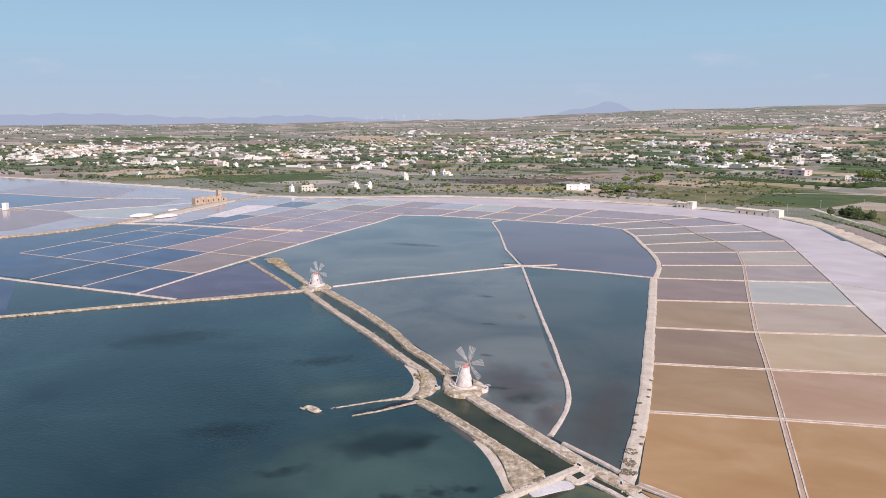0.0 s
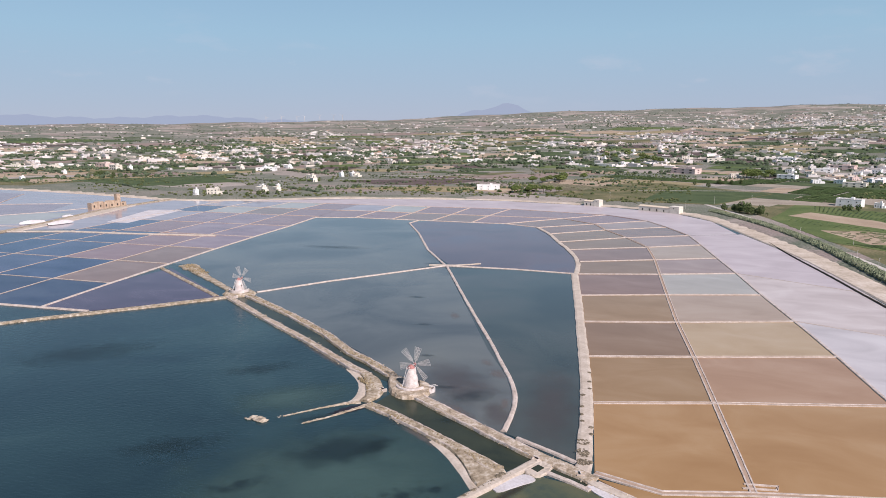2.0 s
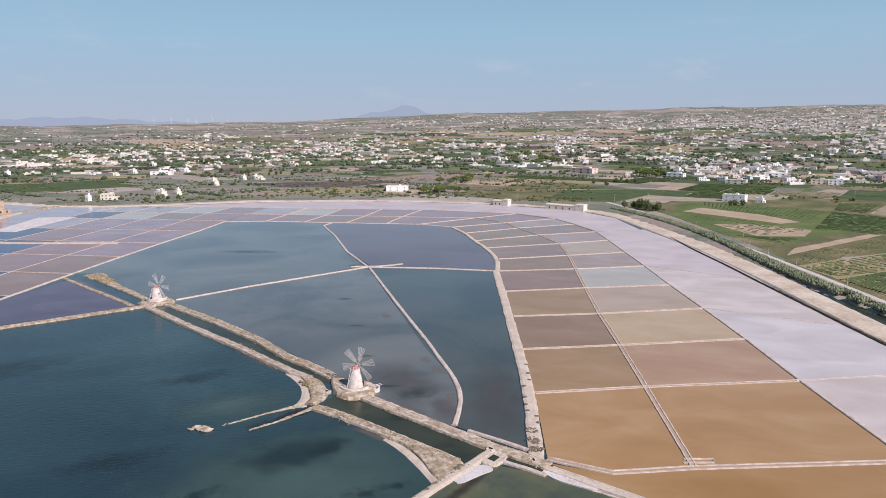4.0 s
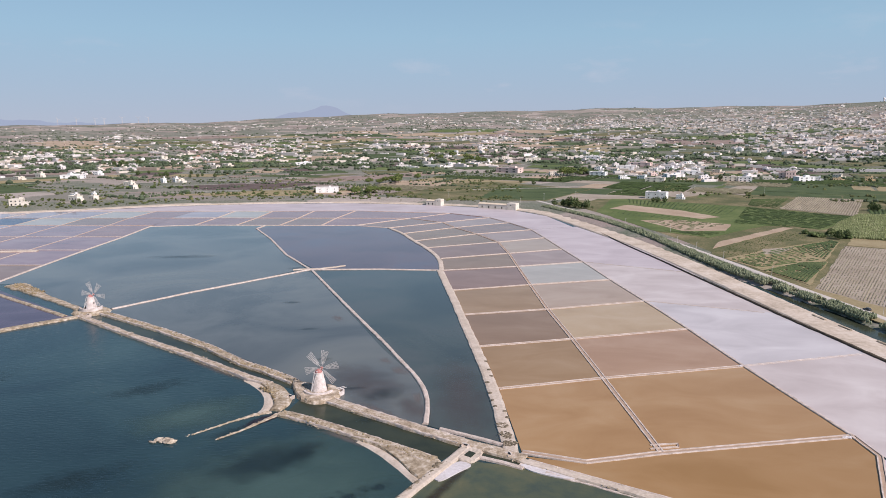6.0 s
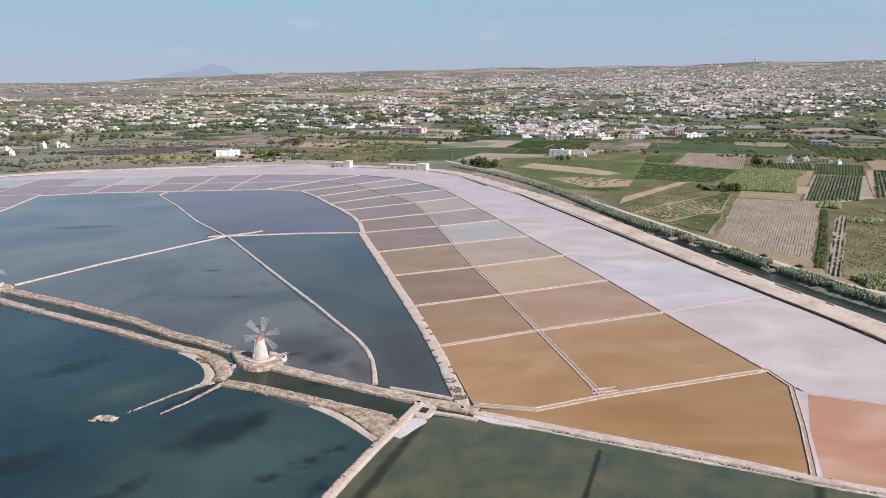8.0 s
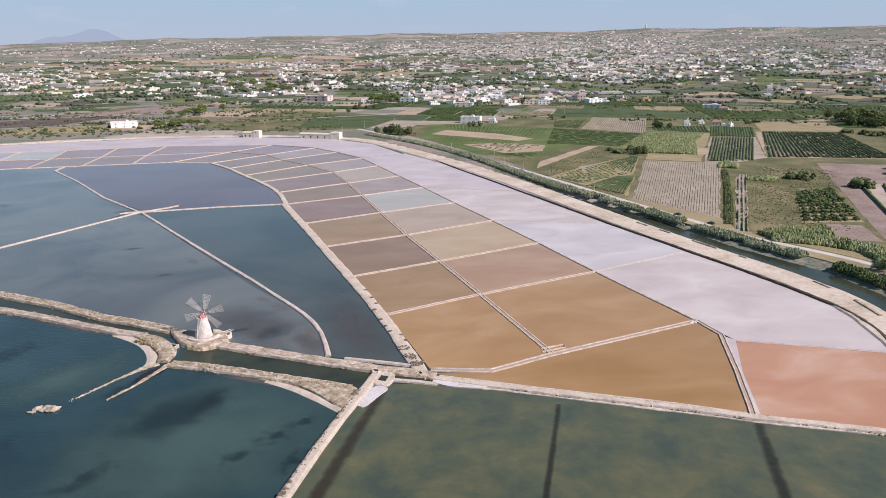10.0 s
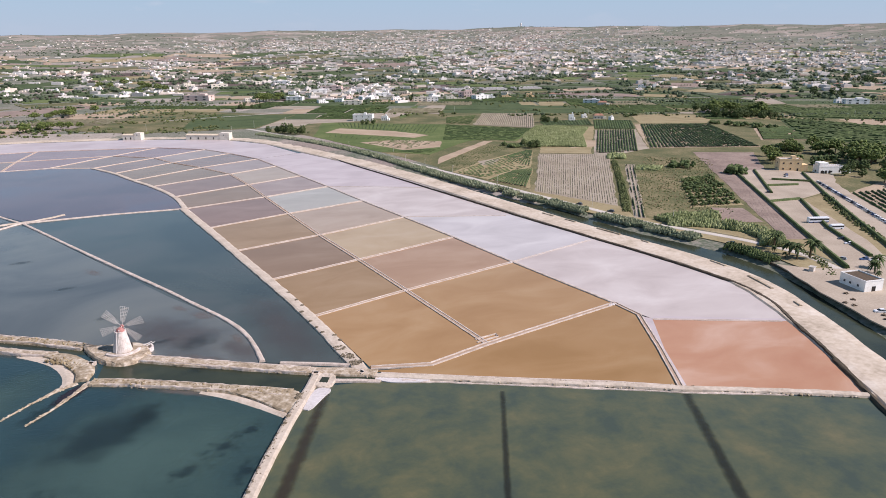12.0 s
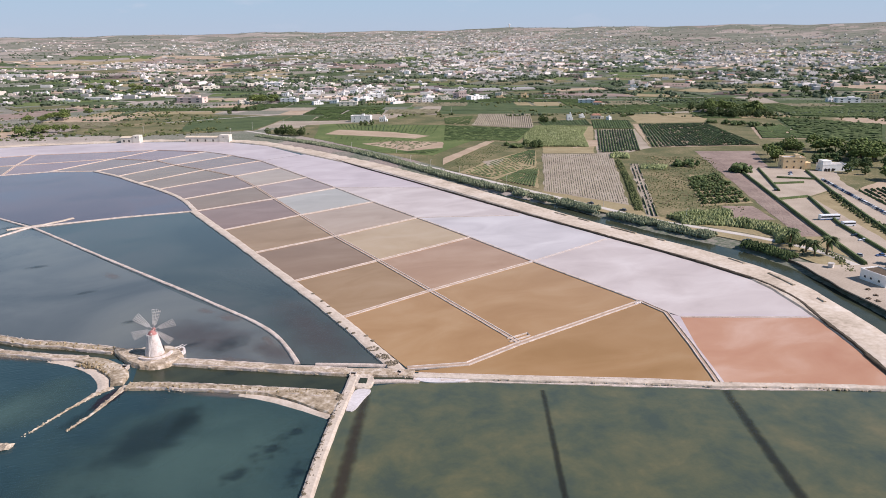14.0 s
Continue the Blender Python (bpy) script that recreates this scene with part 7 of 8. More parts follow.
field([(330, 318), (400, 408), (440, 398), (440, 378), (384, 320), (353, 312)], M_GRAVEL, "gravel forecourt of the villas")
field([(352, 309), (384, 318), (296, 212), (280, 206)], M_STRAW, "dry garden strip between hedges")
field([(330, 313), (350, 309), (318, 268), (300, 272)], M_STRAW, "dry grass plot behind the coach")
strip_plants("garden_shrubs", [(378, 312), (345, 275), (305, 222)], 7, 260, 0.8, 1.2, M_SCRUB, "low garden shrubs and cacti", 71, z=2.1, cat="shrubs")
strip_plants("weeds", [(262, 318), (335, 404), (404, 482)], 56, 1300, 0.5, 0.5, M_SCRUB, "rough green weeds in dry grass", 73, z=2.15, cat="weeds")
strip_plants("weeds", [(262, 318), (335, 404), (404, 482)], 60, 900, 0.5, 0.4, M_SCRUBDRY, "dry weeds in rough grass", 74, z=2.15, cat="weeds")
strip_plants("weeds", [(200, 520), (252, 580), (310, 625)], 26, 700, 0.5, 0.5, M_SCRUB, "rough weeds beside the dirt track", 75, z=2.15, cat="weeds")
strip_plants("weeds", [(255, 235), (246, 212), (232, 196)], 5, 160, 0.5, 0.8, M_SCRUB, "dry weeds beside the yard", 72, z=2.1, cat="weeds")
bank("quay_wall", [(226, 238), (224, 216), (211, 184), (199.5, 149), (176, 107), (150, 66)], 1.0, 1.9, M_EDGE, 0.12, 1.5, 0.1, label="dark stone wall of the canal", category="wall", kind="structure")
kiosk = tagged(new("kiosk"), "small wooden kiosk on the gravel yard", "kiosk")
kiosk.matrix_world = pose(229.5, 204.5, 2.1, 0, 0, 20)
part("wall", box_bm((-1.2, -1, 0, 1.2, 1, 2.1)), M_SPAR, kiosk)
part("roof", box_bm((-1.5, -1.3, 2.1, 1.5, 1.3, 2.3)), M_FLAT, kiosk)


def bench(x, y, turn):
    ob = tagged(new("picnic_table"), "weathered picnic table on gravel by the canal", "table", "picnic tables")
    ob.matrix_world = pose(x, y, 2.1, 0, 0, turn)
    part("tabletop", box_bm((-0.9, -0.4, 0.7, 0.9, 0.4, 0.76)), M_BARK, ob)
    for s in (-1, 1):
        part("seat", box_bm((-0.9, s * 0.75 - 0.15, 0.42, 0.9, s * 0.75 + 0.15, 0.47)), M_BARK, ob)
        part("leg", box_bm((s * 0.6 - 0.05, -0.8, 0, s * 0.6 + 0.05, 0.8, 0.42), (s * 0.6 - 0.05, -0.35, 0.42, s * 0.6 + 0.05, 0.35, 0.7)), M_BARK, ob)


for x, y, a in ((206, 171, 20), (206.5, 167.5, 70), (216, 178, 10), (212, 172, 40), (207, 156, 30), (204, 153, 0)):
    bench(x, y, a)


def pole(x, y, h, name="street_lamp", z=None):
    ob = tagged(new(name), "thin pale street lamp beside the road" if name == "street_lamp" else "wooden power pole in a field", name.replace("_", " "), name + "s")
    ob.matrix_world = pose(x, y, (land_z(x, y) if z is None else z) - 0.1)
    bm = bmesh.new()
    rod(bm, (0, 0, 0), (0, 0, h), 0.12, 0.08, 6)
    part("post", bm, M_SPAR, ob)
    bm = bmesh.new()
    rod(bm, (0, 0, h - 0.1), (1.1, 0, h + 0.1), 0.06, 0.06, 5) if name == "street_lamp" else rod(bm, (-1, 0, h - 0.5), (1, 0, h - 0.5), 0.07, 0.07, 5)
    part("arm", bm, M_SPAR, ob)
    return ob


for x, y in ((158, 672), (190, 632), (176, 564), (182, 535), (188, 494), (199, 440), (218, 352), (224, 318), (236, 300)):
    pole(x, y, 7.5)
for x, y in ((70, 850), (105, 905), (150, 930), (-20, 930), (-110, 960), (-260, 985), (-380, 1010), (560, 830), (690, 900), (420, 980), (330, 1000), (800, 1080), (940, 1180), (780, 560), (860, 640)):
    pole(x, y, 9.5, "power_pole")


# ---- far things ----
def turbine(az, r, h):
    x, y = r * math.sin(radians(az)), r * math.cos(radians(az))
    ob = tagged(new("wind_turbine"), "distant white wind turbine on the plain", "wind turbine", "wind turbines")
    ob.matrix_world = pose(x, y, land_z(x, y) - 1, 0, 0, -az)
    bm = bmesh.new()
    rod(bm, (0, 0, 0), (0, 0, h), 1.3, 0.8, 8)
    part("tower", bm, M_TOWNW, ob)
    for k in range(3):
        bm = bmesh.new()
        a = radians(90 + 120 * k + az * 7)
        rod(bm, (0, -1.5, h), (h * 0.55 * math.cos(a), -1.5, h + h * 0.55 * math.sin(a)), 0.8, 0.25, 5)
        part("blade", bm, M_TOWNW, ob)


for az in (-29.4, -28.2, -27.6, -26.4, -25.3, -24.6, -30.6):
    turbine(az, 4650, 34)
az, r = radians(30.1), 4640
dome = tagged(new("radar_dome"), "white dome tower on the far ridge", "tower")
dome.matrix_world = pose(r * math.sin(az), r * math.cos(az), land_z(r * math.sin(az), r * math.cos(az)) - 1)
bm = bmesh.new()
ring_bm(bm, [(4, 0), (4, 14)], 12)
part("tower", bm, M_TOWNW, dome)
bm = bmesh.new()
ring_bm(bm, [(6 * math.cos(a), 18 + 6 * math.sin(a)) for a in [-1.2 + 0.3 * k for k in range(10)]] + [(0.1, 24)], 14)
part("dome", bm, M_TOWNW, dome)


def backdrop():
    """Mountains far behind the plain, their haze put into a flat glowing colour."""
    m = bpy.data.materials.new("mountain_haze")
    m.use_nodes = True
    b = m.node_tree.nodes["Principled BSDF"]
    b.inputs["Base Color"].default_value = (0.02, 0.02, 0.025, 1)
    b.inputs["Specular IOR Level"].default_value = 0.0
    # bluish emission stands in for the air between, close to the horizon sky
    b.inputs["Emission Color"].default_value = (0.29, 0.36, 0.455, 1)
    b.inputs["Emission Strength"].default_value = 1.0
    vs, fs = [], []
    n = 360
    for i in range(n + 1):
        az = -75 + 150 * i / n
        el = 0.2 + 1.3 * math.exp(-((az + 11.2) / 2.3) ** 2) + 0.5 * math.exp(-((az + 14.5) / 1.6) ** 2) + 0.6 * math.exp(-((az + 52) / 9) ** 2) + 0.4 * math.exp(-((az + 36) / 5) ** 2)
        el += 0.06 * math.sin(az * 2.1) + 0.03 * math.sin(az * 5.3)
        r = 4865
        x, y = r * math.sin(radians(az)), r * math.cos(radians(az))
        vs += [(x, y, -20), (x, y, 100 + r * math.tan(radians(el)))]
    fs = [(2 * i, 2 * i + 2, 2 * i + 3, 2 * i + 1) for i in range(n)]
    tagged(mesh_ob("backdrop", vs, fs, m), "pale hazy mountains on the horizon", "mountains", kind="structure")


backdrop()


# ---- round the near mill ----
def wall_arc(x, y, r, a0, a1, h, t, z, label):
    bm = bmesh.new()
    prev = None
    n = max(6, int(abs(a1 - a0) / 8))
    for i in range(n + 1):
        a = radians(a0 + (a1 - a0) * i / n)
        c, s = math.cos(a), math.sin(a)
        q = [bm.verts.new((x + rr * c, y + rr * s, zz)) for rr, zz in ((r, z - 1), (r, z + h), (r + t, z + h), (r + t, z - 1))]
        if prev:
            for k in range(3):
                bm.faces.new((prev[k], q[k], q[k + 1], prev[k + 1]))
        else:
            bm.faces.new(q)
        prev = q
    bm.faces.new(prev[::-1])
    return tagged(part("ring_wall", bm, M_MILL), label, "wall", "ring walls")


wall_arc(MILL_A[0], MILL_A[1], 5.0, 205, 345, 0.7, 0.9, 1.4, "low limewashed ring wall round the mill")
wall_arc(MILL_A[0] + 6.8, MILL_A[1] - 0.5, 2.3, -60, 100, 0.5, 0.6, 1.0, "low limewashed curved wall beside the mill")
wall_arc(MILL_B[0], MILL_B[1], 5.2, 200, 380, 2.0, 0.7, 1.2, "limewashed ring wall round the upper mill")
for k, (x, y, a) in enumerate(((-45.5, 247.5, 25), (-44.6, 246.6, 25))):
    bm = bmesh.new()
    rod(bm, (0, 0, 0), (3.2, 0, 0.5), 0.13, 0.1, 6)
    ob = part("wooden_beam", bm, M_SPAR)
    ob.matrix_world = pose(x, y, 1.7, 0, 0, a)
    tagged(ob, "pale wooden beam lying beside the mill", "beam", "beams")
bank("spit", smooth_line([(-75.5, 256), (-69.8, 250.8), (-65.8, 244), (-63.2, 237), (-64.2, 230)], 1), 6, 0.95, M_BANK, 0.12, 1.2, widths=[3, 5.5, 6.5, 6, 3.5], label="dry weedy ground beside the mill canal", category="bank", kind="structure")
bank("beach", smooth_line([(-84, 260.5), (-77.5, 255), (-71.6, 247.5), (-68.6, 240), (-67.6, 232), (-69, 227.5)], 2), 3, 0.2, M_SAND, 0.15, 1.0, 2.4, base=-0.25, widths=[1, 2.2, 2.6, 2.4, 1.6, 0.6], label="pale crescent beach beside the mill", category="beach", kind="structure")
terrace("spit", [(-30, 210.5), (-19, 204.5), (-4.5, 195.5), (-3.5, 191), (-8, 183.5), (-11.5, 184.5), (-17.5, 195.5), (-25.5, 205)], 0.8, M_BANK, "dry weedy ground between canal and beach", "bank", 5)
bank("beach", smooth_line([(-31, 207), (-24, 201.2), (-16.5, 192), (-10.5, 182)], 2), 2, 0.2, M_SAND, 0.12, 1.0, 1.9, base=-0.25, widths=[0.3, 1.4, 1.8, 0.8], label="pale strip of beach below the canal bank", category="beach", kind="structure")
for ring in ([(-5.5, 183), (-1.5, 190.5), (1.5, 194.2), (4.6, 192.6), (5.4, 191), (1.5, 187.4), (-3.6, 181.5)], [(19.5, 192), (22, 193), (29, 188), (35.5, 184.5), (33, 183.6), (23, 187.6)]):
    sheet("salt_crust", smooth_line(ring + [ring[0]], 2)[1:], 0.42, M_SALT, 0.6, "white crust of dried salt on the bank", "salt crust")
terrace("dike_head", [(0, 197.5), (4.6, 204), (9, 201), (8.6, 197.4), (5.6, 192.6), (2.2, 193.6)], 0.8, M_SAND, "pale bare ground at the head of the dike", "bank", 12)
sheet("sluice_pool", [(3.0, 196.8), (4.6, 199.6), (6.6, 198.2), (5.0, 195.2)], 0.93, M_CANAL, 0.5, "small dark sluice pool in pale ground", "water")
sheet("canal", [(6.8, 200.4), (21, 193.4), (20, 190.6), (7.5, 197.6)], 0.2, M_CANAL, 0.3, "narrow dark feeder channel", "water")
bank("kerb", [(6.6, 197.2), (13, 194.2), (20.4, 190)], 1.5, 0.62, M_PANDIKE, 0.25, 1.0, 0.3, label="pale stone kerb of a feeder channel", **BK)


def sluice(x, y, turn, label):
    ob = tagged(new("sluice"), label, "sluice", "sluices")
    ob.matrix_world = pose(x, y, 1.0, 0, 0, turn)
    for sy in (-0.9, 0.9):
        part("side_wall", box_bm((-1.2, sy - 0.2, -1.4, 1.2, sy + 0.2, 0.2)), M_PANDIKE, ob)
    part("gate", box_bm((-0.08, -0.7, -1.4, 0.08, 0.7, 0.5)), M_DARK, ob, "dark wooden gate board")
    part("crossbeam", box_bm((-0.12, -1.1, 0.5, 0.12, 1.1, 0.62)), M_SPAR, ob)


for x, y, a in ((-61.6, 241.5, 60), (3.5, 203, 60), (17, 197.5, 20), (-198, 351, 50)):
    sluice(x, y, a, "small stone sluice with a wooden gate")


def stones(name, line, width, count, r0, r1, seed, label, z=0.5, material=None):
    rnd = random.Random(seed)
    pts = resample(line, 2.0)
    ns = normals2(pts)
    items = []
    for k in range(int(count * 0.7)):
        i = rnd.randrange(len(pts) - 1)
        u = rnd.random()
        d = rnd.choice((-1, 1)) * width / 2 * rnd.uniform(0.75, 1.15)
        items.append((pts[i][0] * (1 - u) + pts[i + 1][0] * u + ns[i][0] * d, pts[i][1] * (1 - u) + pts[i + 1][1] * u + ns[i][1] * d, z * rnd.uniform(0.0, 0.75), r0 * 0.6 + (r1 - r0 * 0.6) * rnd.random() ** 2))
    vs, fs = blob_cloud(items, seed, 0.6)
    return tagged(mesh_ob(name, vs, fs, material or M_ROCKS), label, "stones", kind="stuff")


stones("bank_stones", UP, 5.6, 420, 0.15, 0.4, 81, "loose pale stones along the canal bank", 0.9)
stones("bank_stones", LOW, 5.0, 400, 0.15, 0.4, 82, "loose pale stones along the canal bank", 0.9)
stones("bank_stones", [(-47.5, 240), (-12, 215.5), (21, 195.5)], 5.0, 260, 0.15, 0.4, 83, "loose stones along the canal bank", 0.9)
stones("bank_stones", [(-61, 227.5), (-33.5, 211.7), (-6.5, 194)], 4.0, 260, 0.15, 0.4, 84, "loose stones along the canal bank", 0.9)
stones("bank_stones", [(18, 196), (84, 157.6), (149, 119.5)], 2.8, 900, 0.2, 0.5, 85, "rough stones along the murky basin", 0.7)
stones("bank_stones", [(-66, 229), (-77.6, 219.9), (-88, 209)], 0.9, 120, 0.18, 0.42, 86, "broken stones of the spur", 0.4)
stones("bank_stones", [(-62, 228), (-71.6, 213.4), (-77.4, 206.9)], 0.9, 120, 0.18, 0.42, 87, "broken stones of the spur", 0.4)
bank("salt_crust", [(19.5, 192.3), (53, 172.6), (83, 155.3), (99.5, 145.2), (127, 130.5)], 1.0, 0.34, M_PANDIKE, 0.75, 1.1, 0.25, widths=[2.4, 0.8, 0.3, 1.2, 0.3, 1.0, 0.3], label="white salt crust along the waterline", category="salt crust", kind="structure")
stones("bank_stones", [(-316, 237), (-203, 350)], 3.0, 500, 0.25, 0.6, 90, "loose stones along the dike", 0.7)
RK = random.Random(4)
for k in range(9):
    vs, fs = blob_cloud([(0, 0, 0, 1.0)], 200 + k, 0.6)
    ob = mesh_ob("rock", vs, fs, M_STONE)
    s = RK.uniform(0.7, 1.6)
    ob.matrix_world = pose(-97.5 + k * 0.85, 205.6 + RK.uniform(-1.0, 1.0), 0.25, 0, 0, RK.uniform(0, 360)) @ Matrix.Diagonal((s * 1.2, s, s * 0.9, 1))
    tagged(ob, "rough pale rock breaking the lagoon surface", "rock", "rocks of the islet")


def weeds(name, line, width, count, seed, label, size=0.42):
    return strip_plants(name, line, width, count, size, 0.12, M_SCRUBDRY, label, seed, z=1.0, cat="weeds")


weeds("dry_weeds", UP, 3.4, 260, 101, "dry brown weeds on the canal bank")
weeds("dry_weeds", [(-61, 227.5), (-33.5, 211.7), (-6.5, 194)], 2.6, 150, 102, "dry brown weeds on the canal bank")
weeds("dry_weeds", [(-75, 252), (-68, 245), (-65, 238)], 4, 70, 103, "dry weeds beside the mill canal")
weeds("dry_weeds", [(-286, 424), (-255, 400)], 8, 200, 105, "dry weeds at the head of the feeder canal")
M_SHRUB = mat("grey_shrub", [rgb(82, 74, 60), rgb(108, 98, 80), rgb(134, 122, 102)], 0.6, 2.5, 0.95, 0.5, jitter="island")
SB = random.Random(3)


def dry_shrub(x, y, r, z, seed):
    items = []
    for _ in range(34):
        a, d = SB.uniform(0, 6.28), r * math.sqrt(SB.random())
        items.append((d * math.cos(a), d * math.sin(a), 0.08, 0.26 + 0.22 * SB.random()))
    vs, fs = blob_cloud(items, 300 + seed, 0.5)
    ob = mesh_ob("dry_shrub", vs, fs, M_SHRUB)
    ob.matrix_world = pose(x, y, z, 0, 0, SB.uniform(0, 360))
    tagged(ob, "round patch of dry grey-brown shrub on the dike", "shrub", "dry shrubs")


for k in range(15):
    u = (k / 14) ** 1.7
    side = SB.choice((-1.3, -0.9, 1.4))
    dry_shrub(18.2 - 7.6 * u + side, 204.5 + 78 * u + SB.uniform(-2, 2), SB.uniform(0.4, 0.8) + (1.4 if k < 6 and side < 0 else 0), 0.76, k)
for k in range(20):
    u = SB.uniform(0.02, 1.0)
    dry_shrub(-3.0 - 50 * u - SB.uniform(0.1, 0.7), 193 - 96 * u + 0.4, SB.choice((0.3, 0.4, 0.8)), 0.86, 40 + k)


for k, (d, count) in enumerate(((0.85, 420), (0.2, 70))):
    strip_plants("dry_weeds", offset(resample([(-2, 192.3), (-9.4, 180), (-19, 162.5), (-40, 121), (-70, 64)], 4.0), -d), 0.9, count, 0.3, 0.2, M_SHRUB, "dry grey-brown scrub along the dike path", 110 + k, z=0.95, cat="weeds")


# ---- weed beds under the water ----
def patch_mat(name, col, alpha, ragged, lo, hi, scale=0.16, ripple=0.8):
    """A soft-edged patch of growth or silt seen through shallow water."""
    m = bpy.data.materials.new(name)
    m.use_nodes = True
    nt = m.node_tree
    n, l = nt.nodes, nt.links
    b = n["Principled BSDF"]
    b.inputs["Base Color"].default_value, b.inputs["Roughness"].default_value, b.inputs["IOR"].default_value = col, 0.16, 1.333
    b.inputs["Specular IOR Level"].default_value = 0.32
    co = n.new("ShaderNodeTexCoord").outputs["Object"]
    geo = n.new("ShaderNodeNewGeometry").outputs["Position"]
    ln = n.new("ShaderNodeVectorMath")
    ln.operation = "LENGTH"
    l.new(co, ln.inputs[0])
    no = n.new("ShaderNodeTexNoise")
    no.inputs["Scale"].default_value, no.inputs["Detail"].default_value, no.inputs["Roughness"].default_value = scale, 9, 0.6
    l.new(geo, no.inputs["Vector"])
    ad = n.new("ShaderNodeMath")
    ad.operation = "MULTIPLY_ADD"
    l.new(no.outputs["Fac"], ad.inputs[0])
    ad.inputs[1].default_value = ragged
    l.new(ln.outputs["Value"], ad.inputs[2])
    rip = n.new("ShaderNodeTexNoise")
    rip.inputs["Scale"].default_value, rip.inputs["Detail"].default_value = 0.7, 3
    mp = n.new("ShaderNodeMapping")
    mp.inputs["Scale"].default_value = (0.45, 1.6, 1.0)
    mp.inputs["Rotation"].default_value = (0, 0, 0.5)
    l.new(geo, mp.inputs["Vector"])
    l.new(mp.outputs[0], rip.inputs["Vector"])
    bp = n.new("ShaderNodeBump")
    bp.inputs["Strength"].default_value, bp.inputs["Distance"].default_value = ripple, 0.14
    l.new(rip.outputs["Fac"], bp.inputs["Height"])
    l.new(bp.outputs[0], b.inputs["Normal"])
    mr = n.new("ShaderNodeMapRange")
    mr.interpolation_type = "SMOOTHSTEP"
    l.new(ad.outputs[0], mr.inputs[0])
    for i, v in enumerate((lo, hi, alpha, 0.0)):
        mr.inputs[i + 1].default_value = v
    l.new(mr.outputs[0], b.inputs["Alpha"])
    return m


M_WEED = patch_mat("weed_bed", rgb(34, 46, 46), 0.38, 1.5, 0.75, 1.6)
M_THICK = patch_mat("thick_weed", rgb(28, 40, 46), 0.4, 1.1, 0.85, 1.6)
M_SPOTS = patch_mat("spotty_weed", rgb(30, 42, 48), 0.42, 2.2, 1.0, 1.85, 0.3)
M_MUD = patch_mat("brown_weed", rgb(44, 32, 36), 0.85, 0.8, 0.9, 1.45, 0.5)
M_SHOAL = patch_mat("pale_shoal", rgb(124, 112, 104), 0.42, 1.2, 0.7, 1.6, 0.25)
M_SHALLOW = patch_mat("green_shallows", rgb(74, 97, 90), 0.7, 1.1, 0.55, 1.65, 0.06)
M_SILT = patch_mat("brown_silt", rgb(94, 84, 80), 0.4, 1.2, 0.6, 1.65, 0.1, 0.15)


def weed_bed(x, y, rx, ry, turn, z=0.03, material=None, label="dark bed of seaweed under shallow water", name="weed_bed"):
    n = 40
    vs = [(1.2 * math.cos(2 * math.pi * k / n), 1.2 * math.sin(2 * math.pi * k / n), 0) for k in range(n)]
    ob = mesh_ob(name, vs, [tuple(range(n))], material or M_WEED)
    ob.matrix_world = pose(x, y, z, 0, 0, turn) @ Matrix.Diagonal((rx, ry, 1, 1))
    return tagged(ob, label, "shoal" if name == "shoal" else "seaweed", "shoals" if name == "shoal" else "weed beds", "structure")


weed_bed(-48, 176, 58, 44, 35, 0.02, M_SHALLOW, "green shallows over a sandy bottom", "shoal")
weed_bed(-92, 226, 26, 16, 40, 0.024, M_SHALLOW, "green shallows over a sandy bottom", "shoal")
weed_bed(-36, 258, 34, 15, -52, 0.128, M_SILT, "brown silt in a shallow part of the basin", "shoal")
weed_bed(2, 246, 50, 12, -84, 0.136, M_SILT, "brown silt in the narrow basin", "shoal")
weed_bed(-14, 232, 16, 7, -70, 0.133, M_SILT, "brown silt in a shallow part of the basin", "shoal")
for k, w in enumerate(((-72, 249, 9, 3.4, -62), (-68, 238, 6, 2.6, -80), (-17, 197, 10, 2.6, -46), (-36, 209.5, 16, 2.4, -34), (-100, 272, 30, 3.0, -37))):
    weed_bed(*w, 0.034 + 0.002 * k, M_SHOAL, "pale pinkish shoal below the bank", "shoal")
weed_bed(-56, 193, 20, 11, 40, 0.05, M_THICK)
weed_bed(-47, 199, 12, 6, 62, 0.053, M_WEED)
for k, w in enumerate(((-29, 173, 11, 6, 30), (-21, 179, 7, 4, 40), (-38, 166, 9, 5, 20), (-25, 160, 9, 5, 50), (-75, 165, 14, 6, 40))):
    weed_bed(*w, 0.056 + 0.004 * k, M_SPOTS)
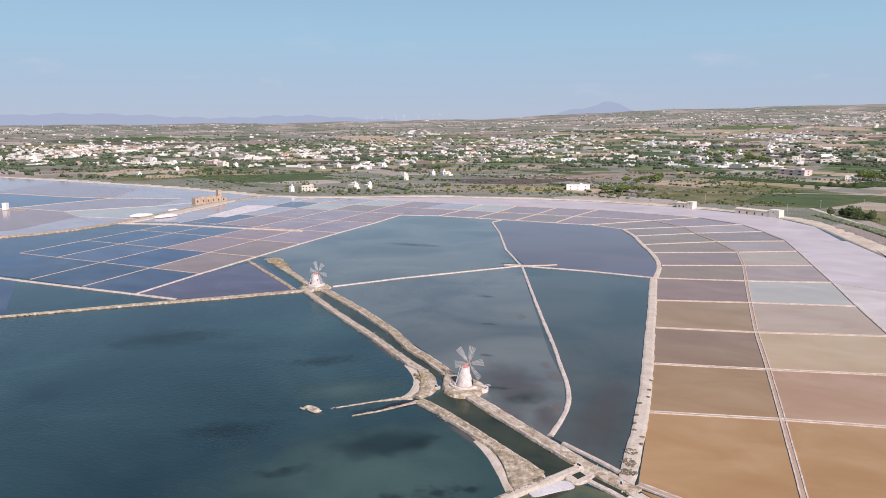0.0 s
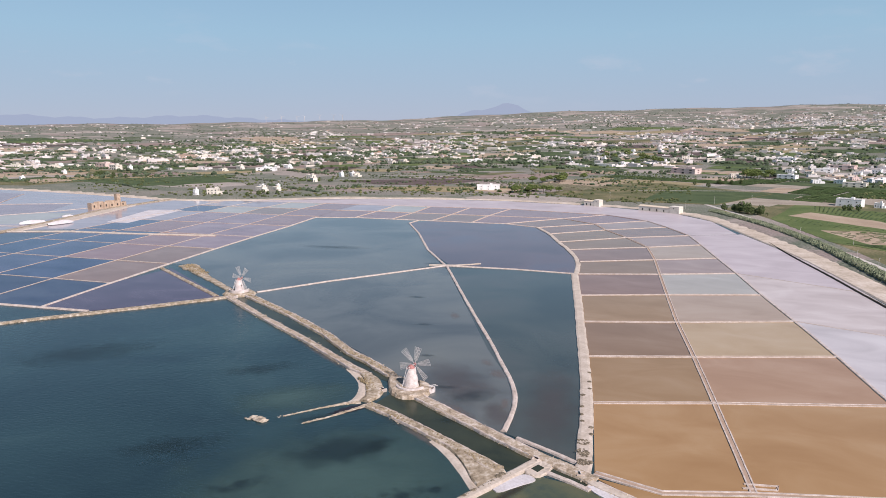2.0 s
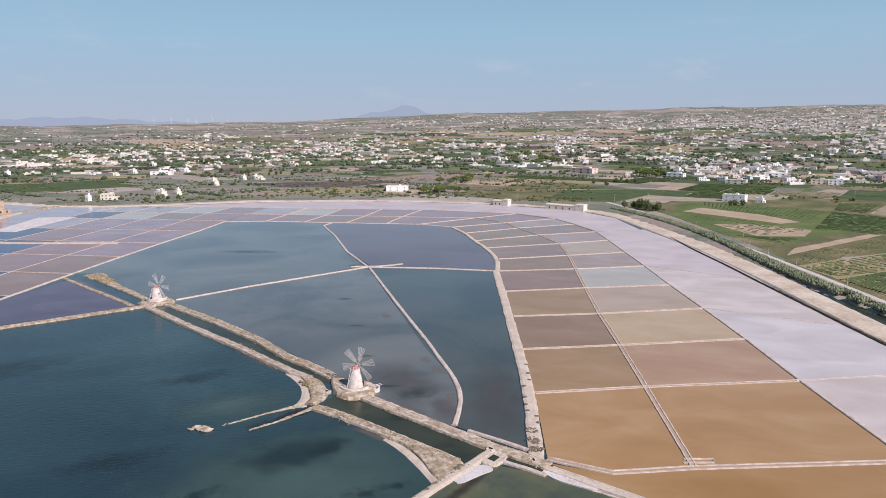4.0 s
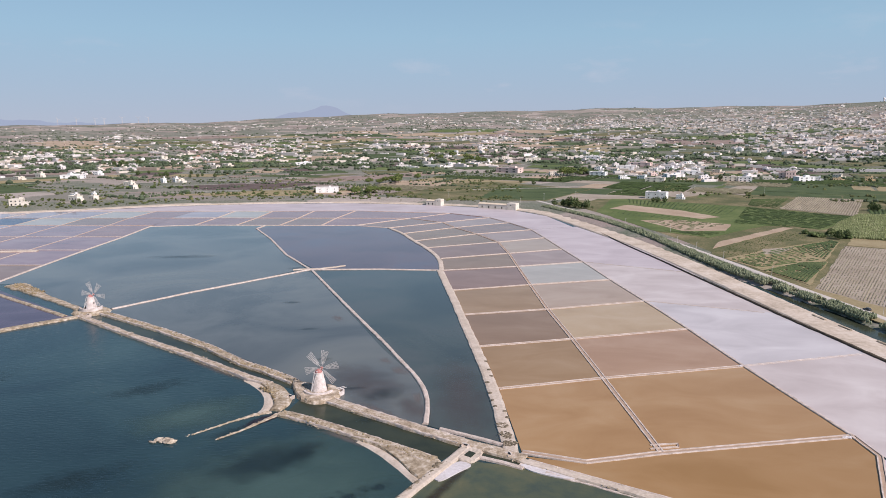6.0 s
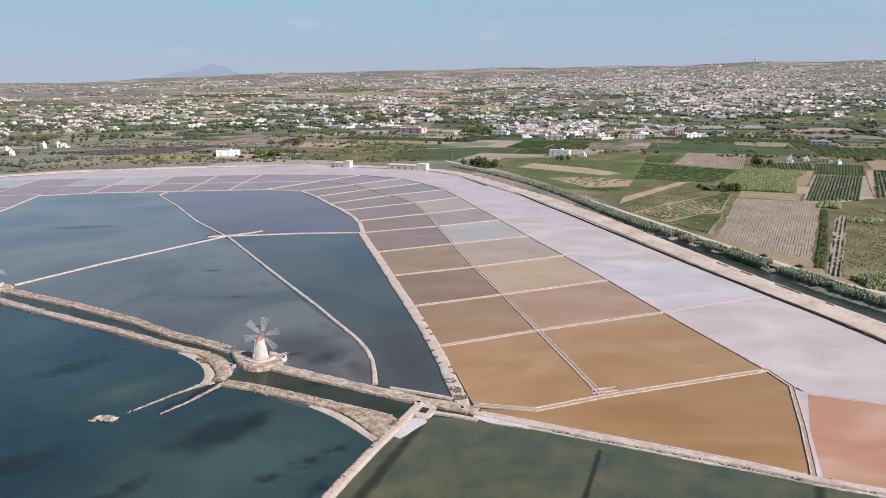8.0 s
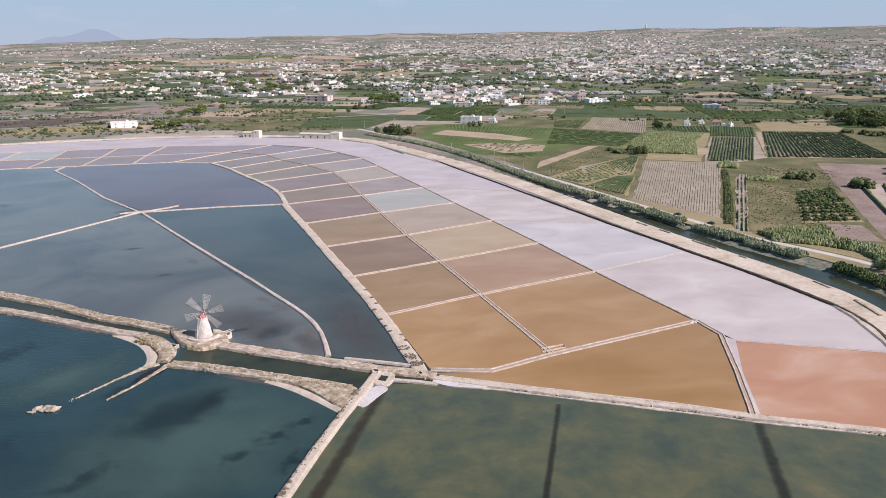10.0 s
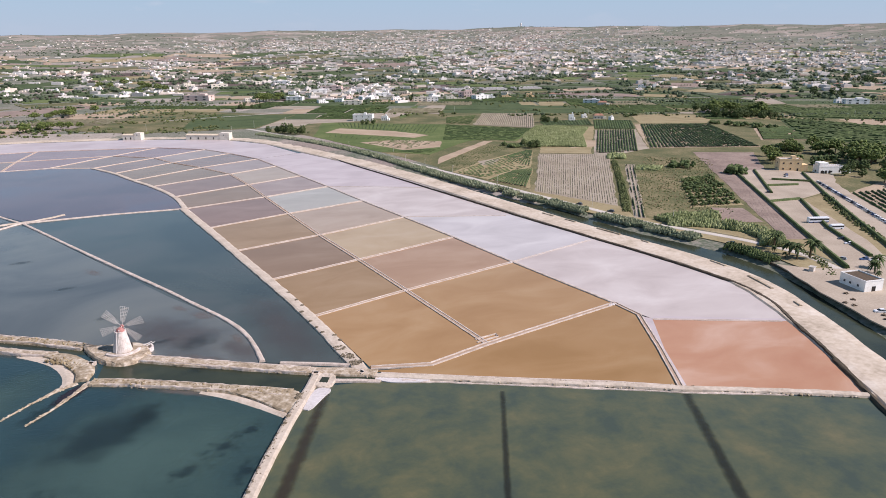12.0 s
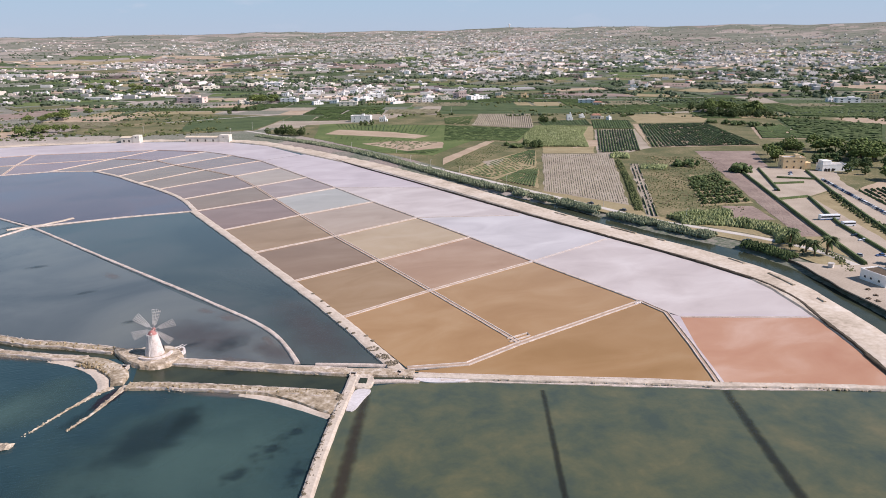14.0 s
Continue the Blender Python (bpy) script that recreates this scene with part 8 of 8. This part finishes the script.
weed_bed(-66.5, 222.5, 9, 3.0, 50, 0.08, M_MUD, "brown-violet weed in the canal mouth")
weed_bed(-74, 213, 13, 4.5, 46, 0.084, M_WEED)
for k, w in enumerate(((-23.5, 272, 8, 4.5, -60), (-14.5, 243, 6, 2.6, -80), (-31, 284, 6, 3, -60), (-64, 350, 9, 3.5, -66), (-30, 232, 14, 4, -36))):
    weed_bed(*w, 0.137 + 0.003 * k, M_SHOAL, "pale pinkish shoal beside the dike", "shoal")
for k, w in enumerate(((-110, 180, 22, 10, 30, 0.02), (-205, 246, 45, 22, 40, 0.02), (-120, 250, 24, 10, 35, 0.022),
                       (-28, 246, 11, 8, 20, 0.13), (-40, 252, 8, 3, 10, 0.132), (-58, 285, 6, 3, 10, 0.13), (-75, 330, 9, 3, 10, 0.13), (-96, 382, 9, 4, 10, 0.13), (-30, 225, 10, 6, 30, 0.134),
                       (-118, 478, 9, 5, 30, 0.125), (-215, 520, 40, 10, 5, 0.125))):
    weed_bed(*w)
M_RIDGE = patch_mat("drowned_ridge", rgb(60, 52, 43), 0.66, 0.8, 0.6, 1.5, 0.35)
M_GULLY = patch_mat("dark_gully", rgb(44, 44, 38), 0.62, 0.8, 0.65, 1.5, 0.35)


def drowned_ridge(ax, ay, bx, by, wide, material, z):
    """A long dark strip under the water, soft at its edges."""
    c, d = Vector(((ax + bx) / 2, (ay + by) / 2)), Vector((bx - ax, by - ay))
    vs = [(x, y, 0) for x in (-0.5, 0.5) for y in (-1.4, 1.4)]
    ob = mesh_ob("drowned_ridge", vs, [(0, 1, 3, 2)], material)
    ob.matrix_world = pose(c.x, c.y, z, 0, 0, math.degrees(math.atan2(d.y, d.x))) @ Matrix.Diagonal((d.length, wide, 1, 1))
    return tagged(ob, "dark drowned ridge in the murky basin", "ridge", "drowned ridges", "structure")


drowned_ridge(3, 190, -50, 85, 2.3, M_RIDGE, 0.125)
drowned_ridge(51.7, 168.6, -20, 32, 1.1, M_GULLY, 0.128)
drowned_ridge(100.3, 144, 45, 42, 2.0, M_GULLY, 0.131)
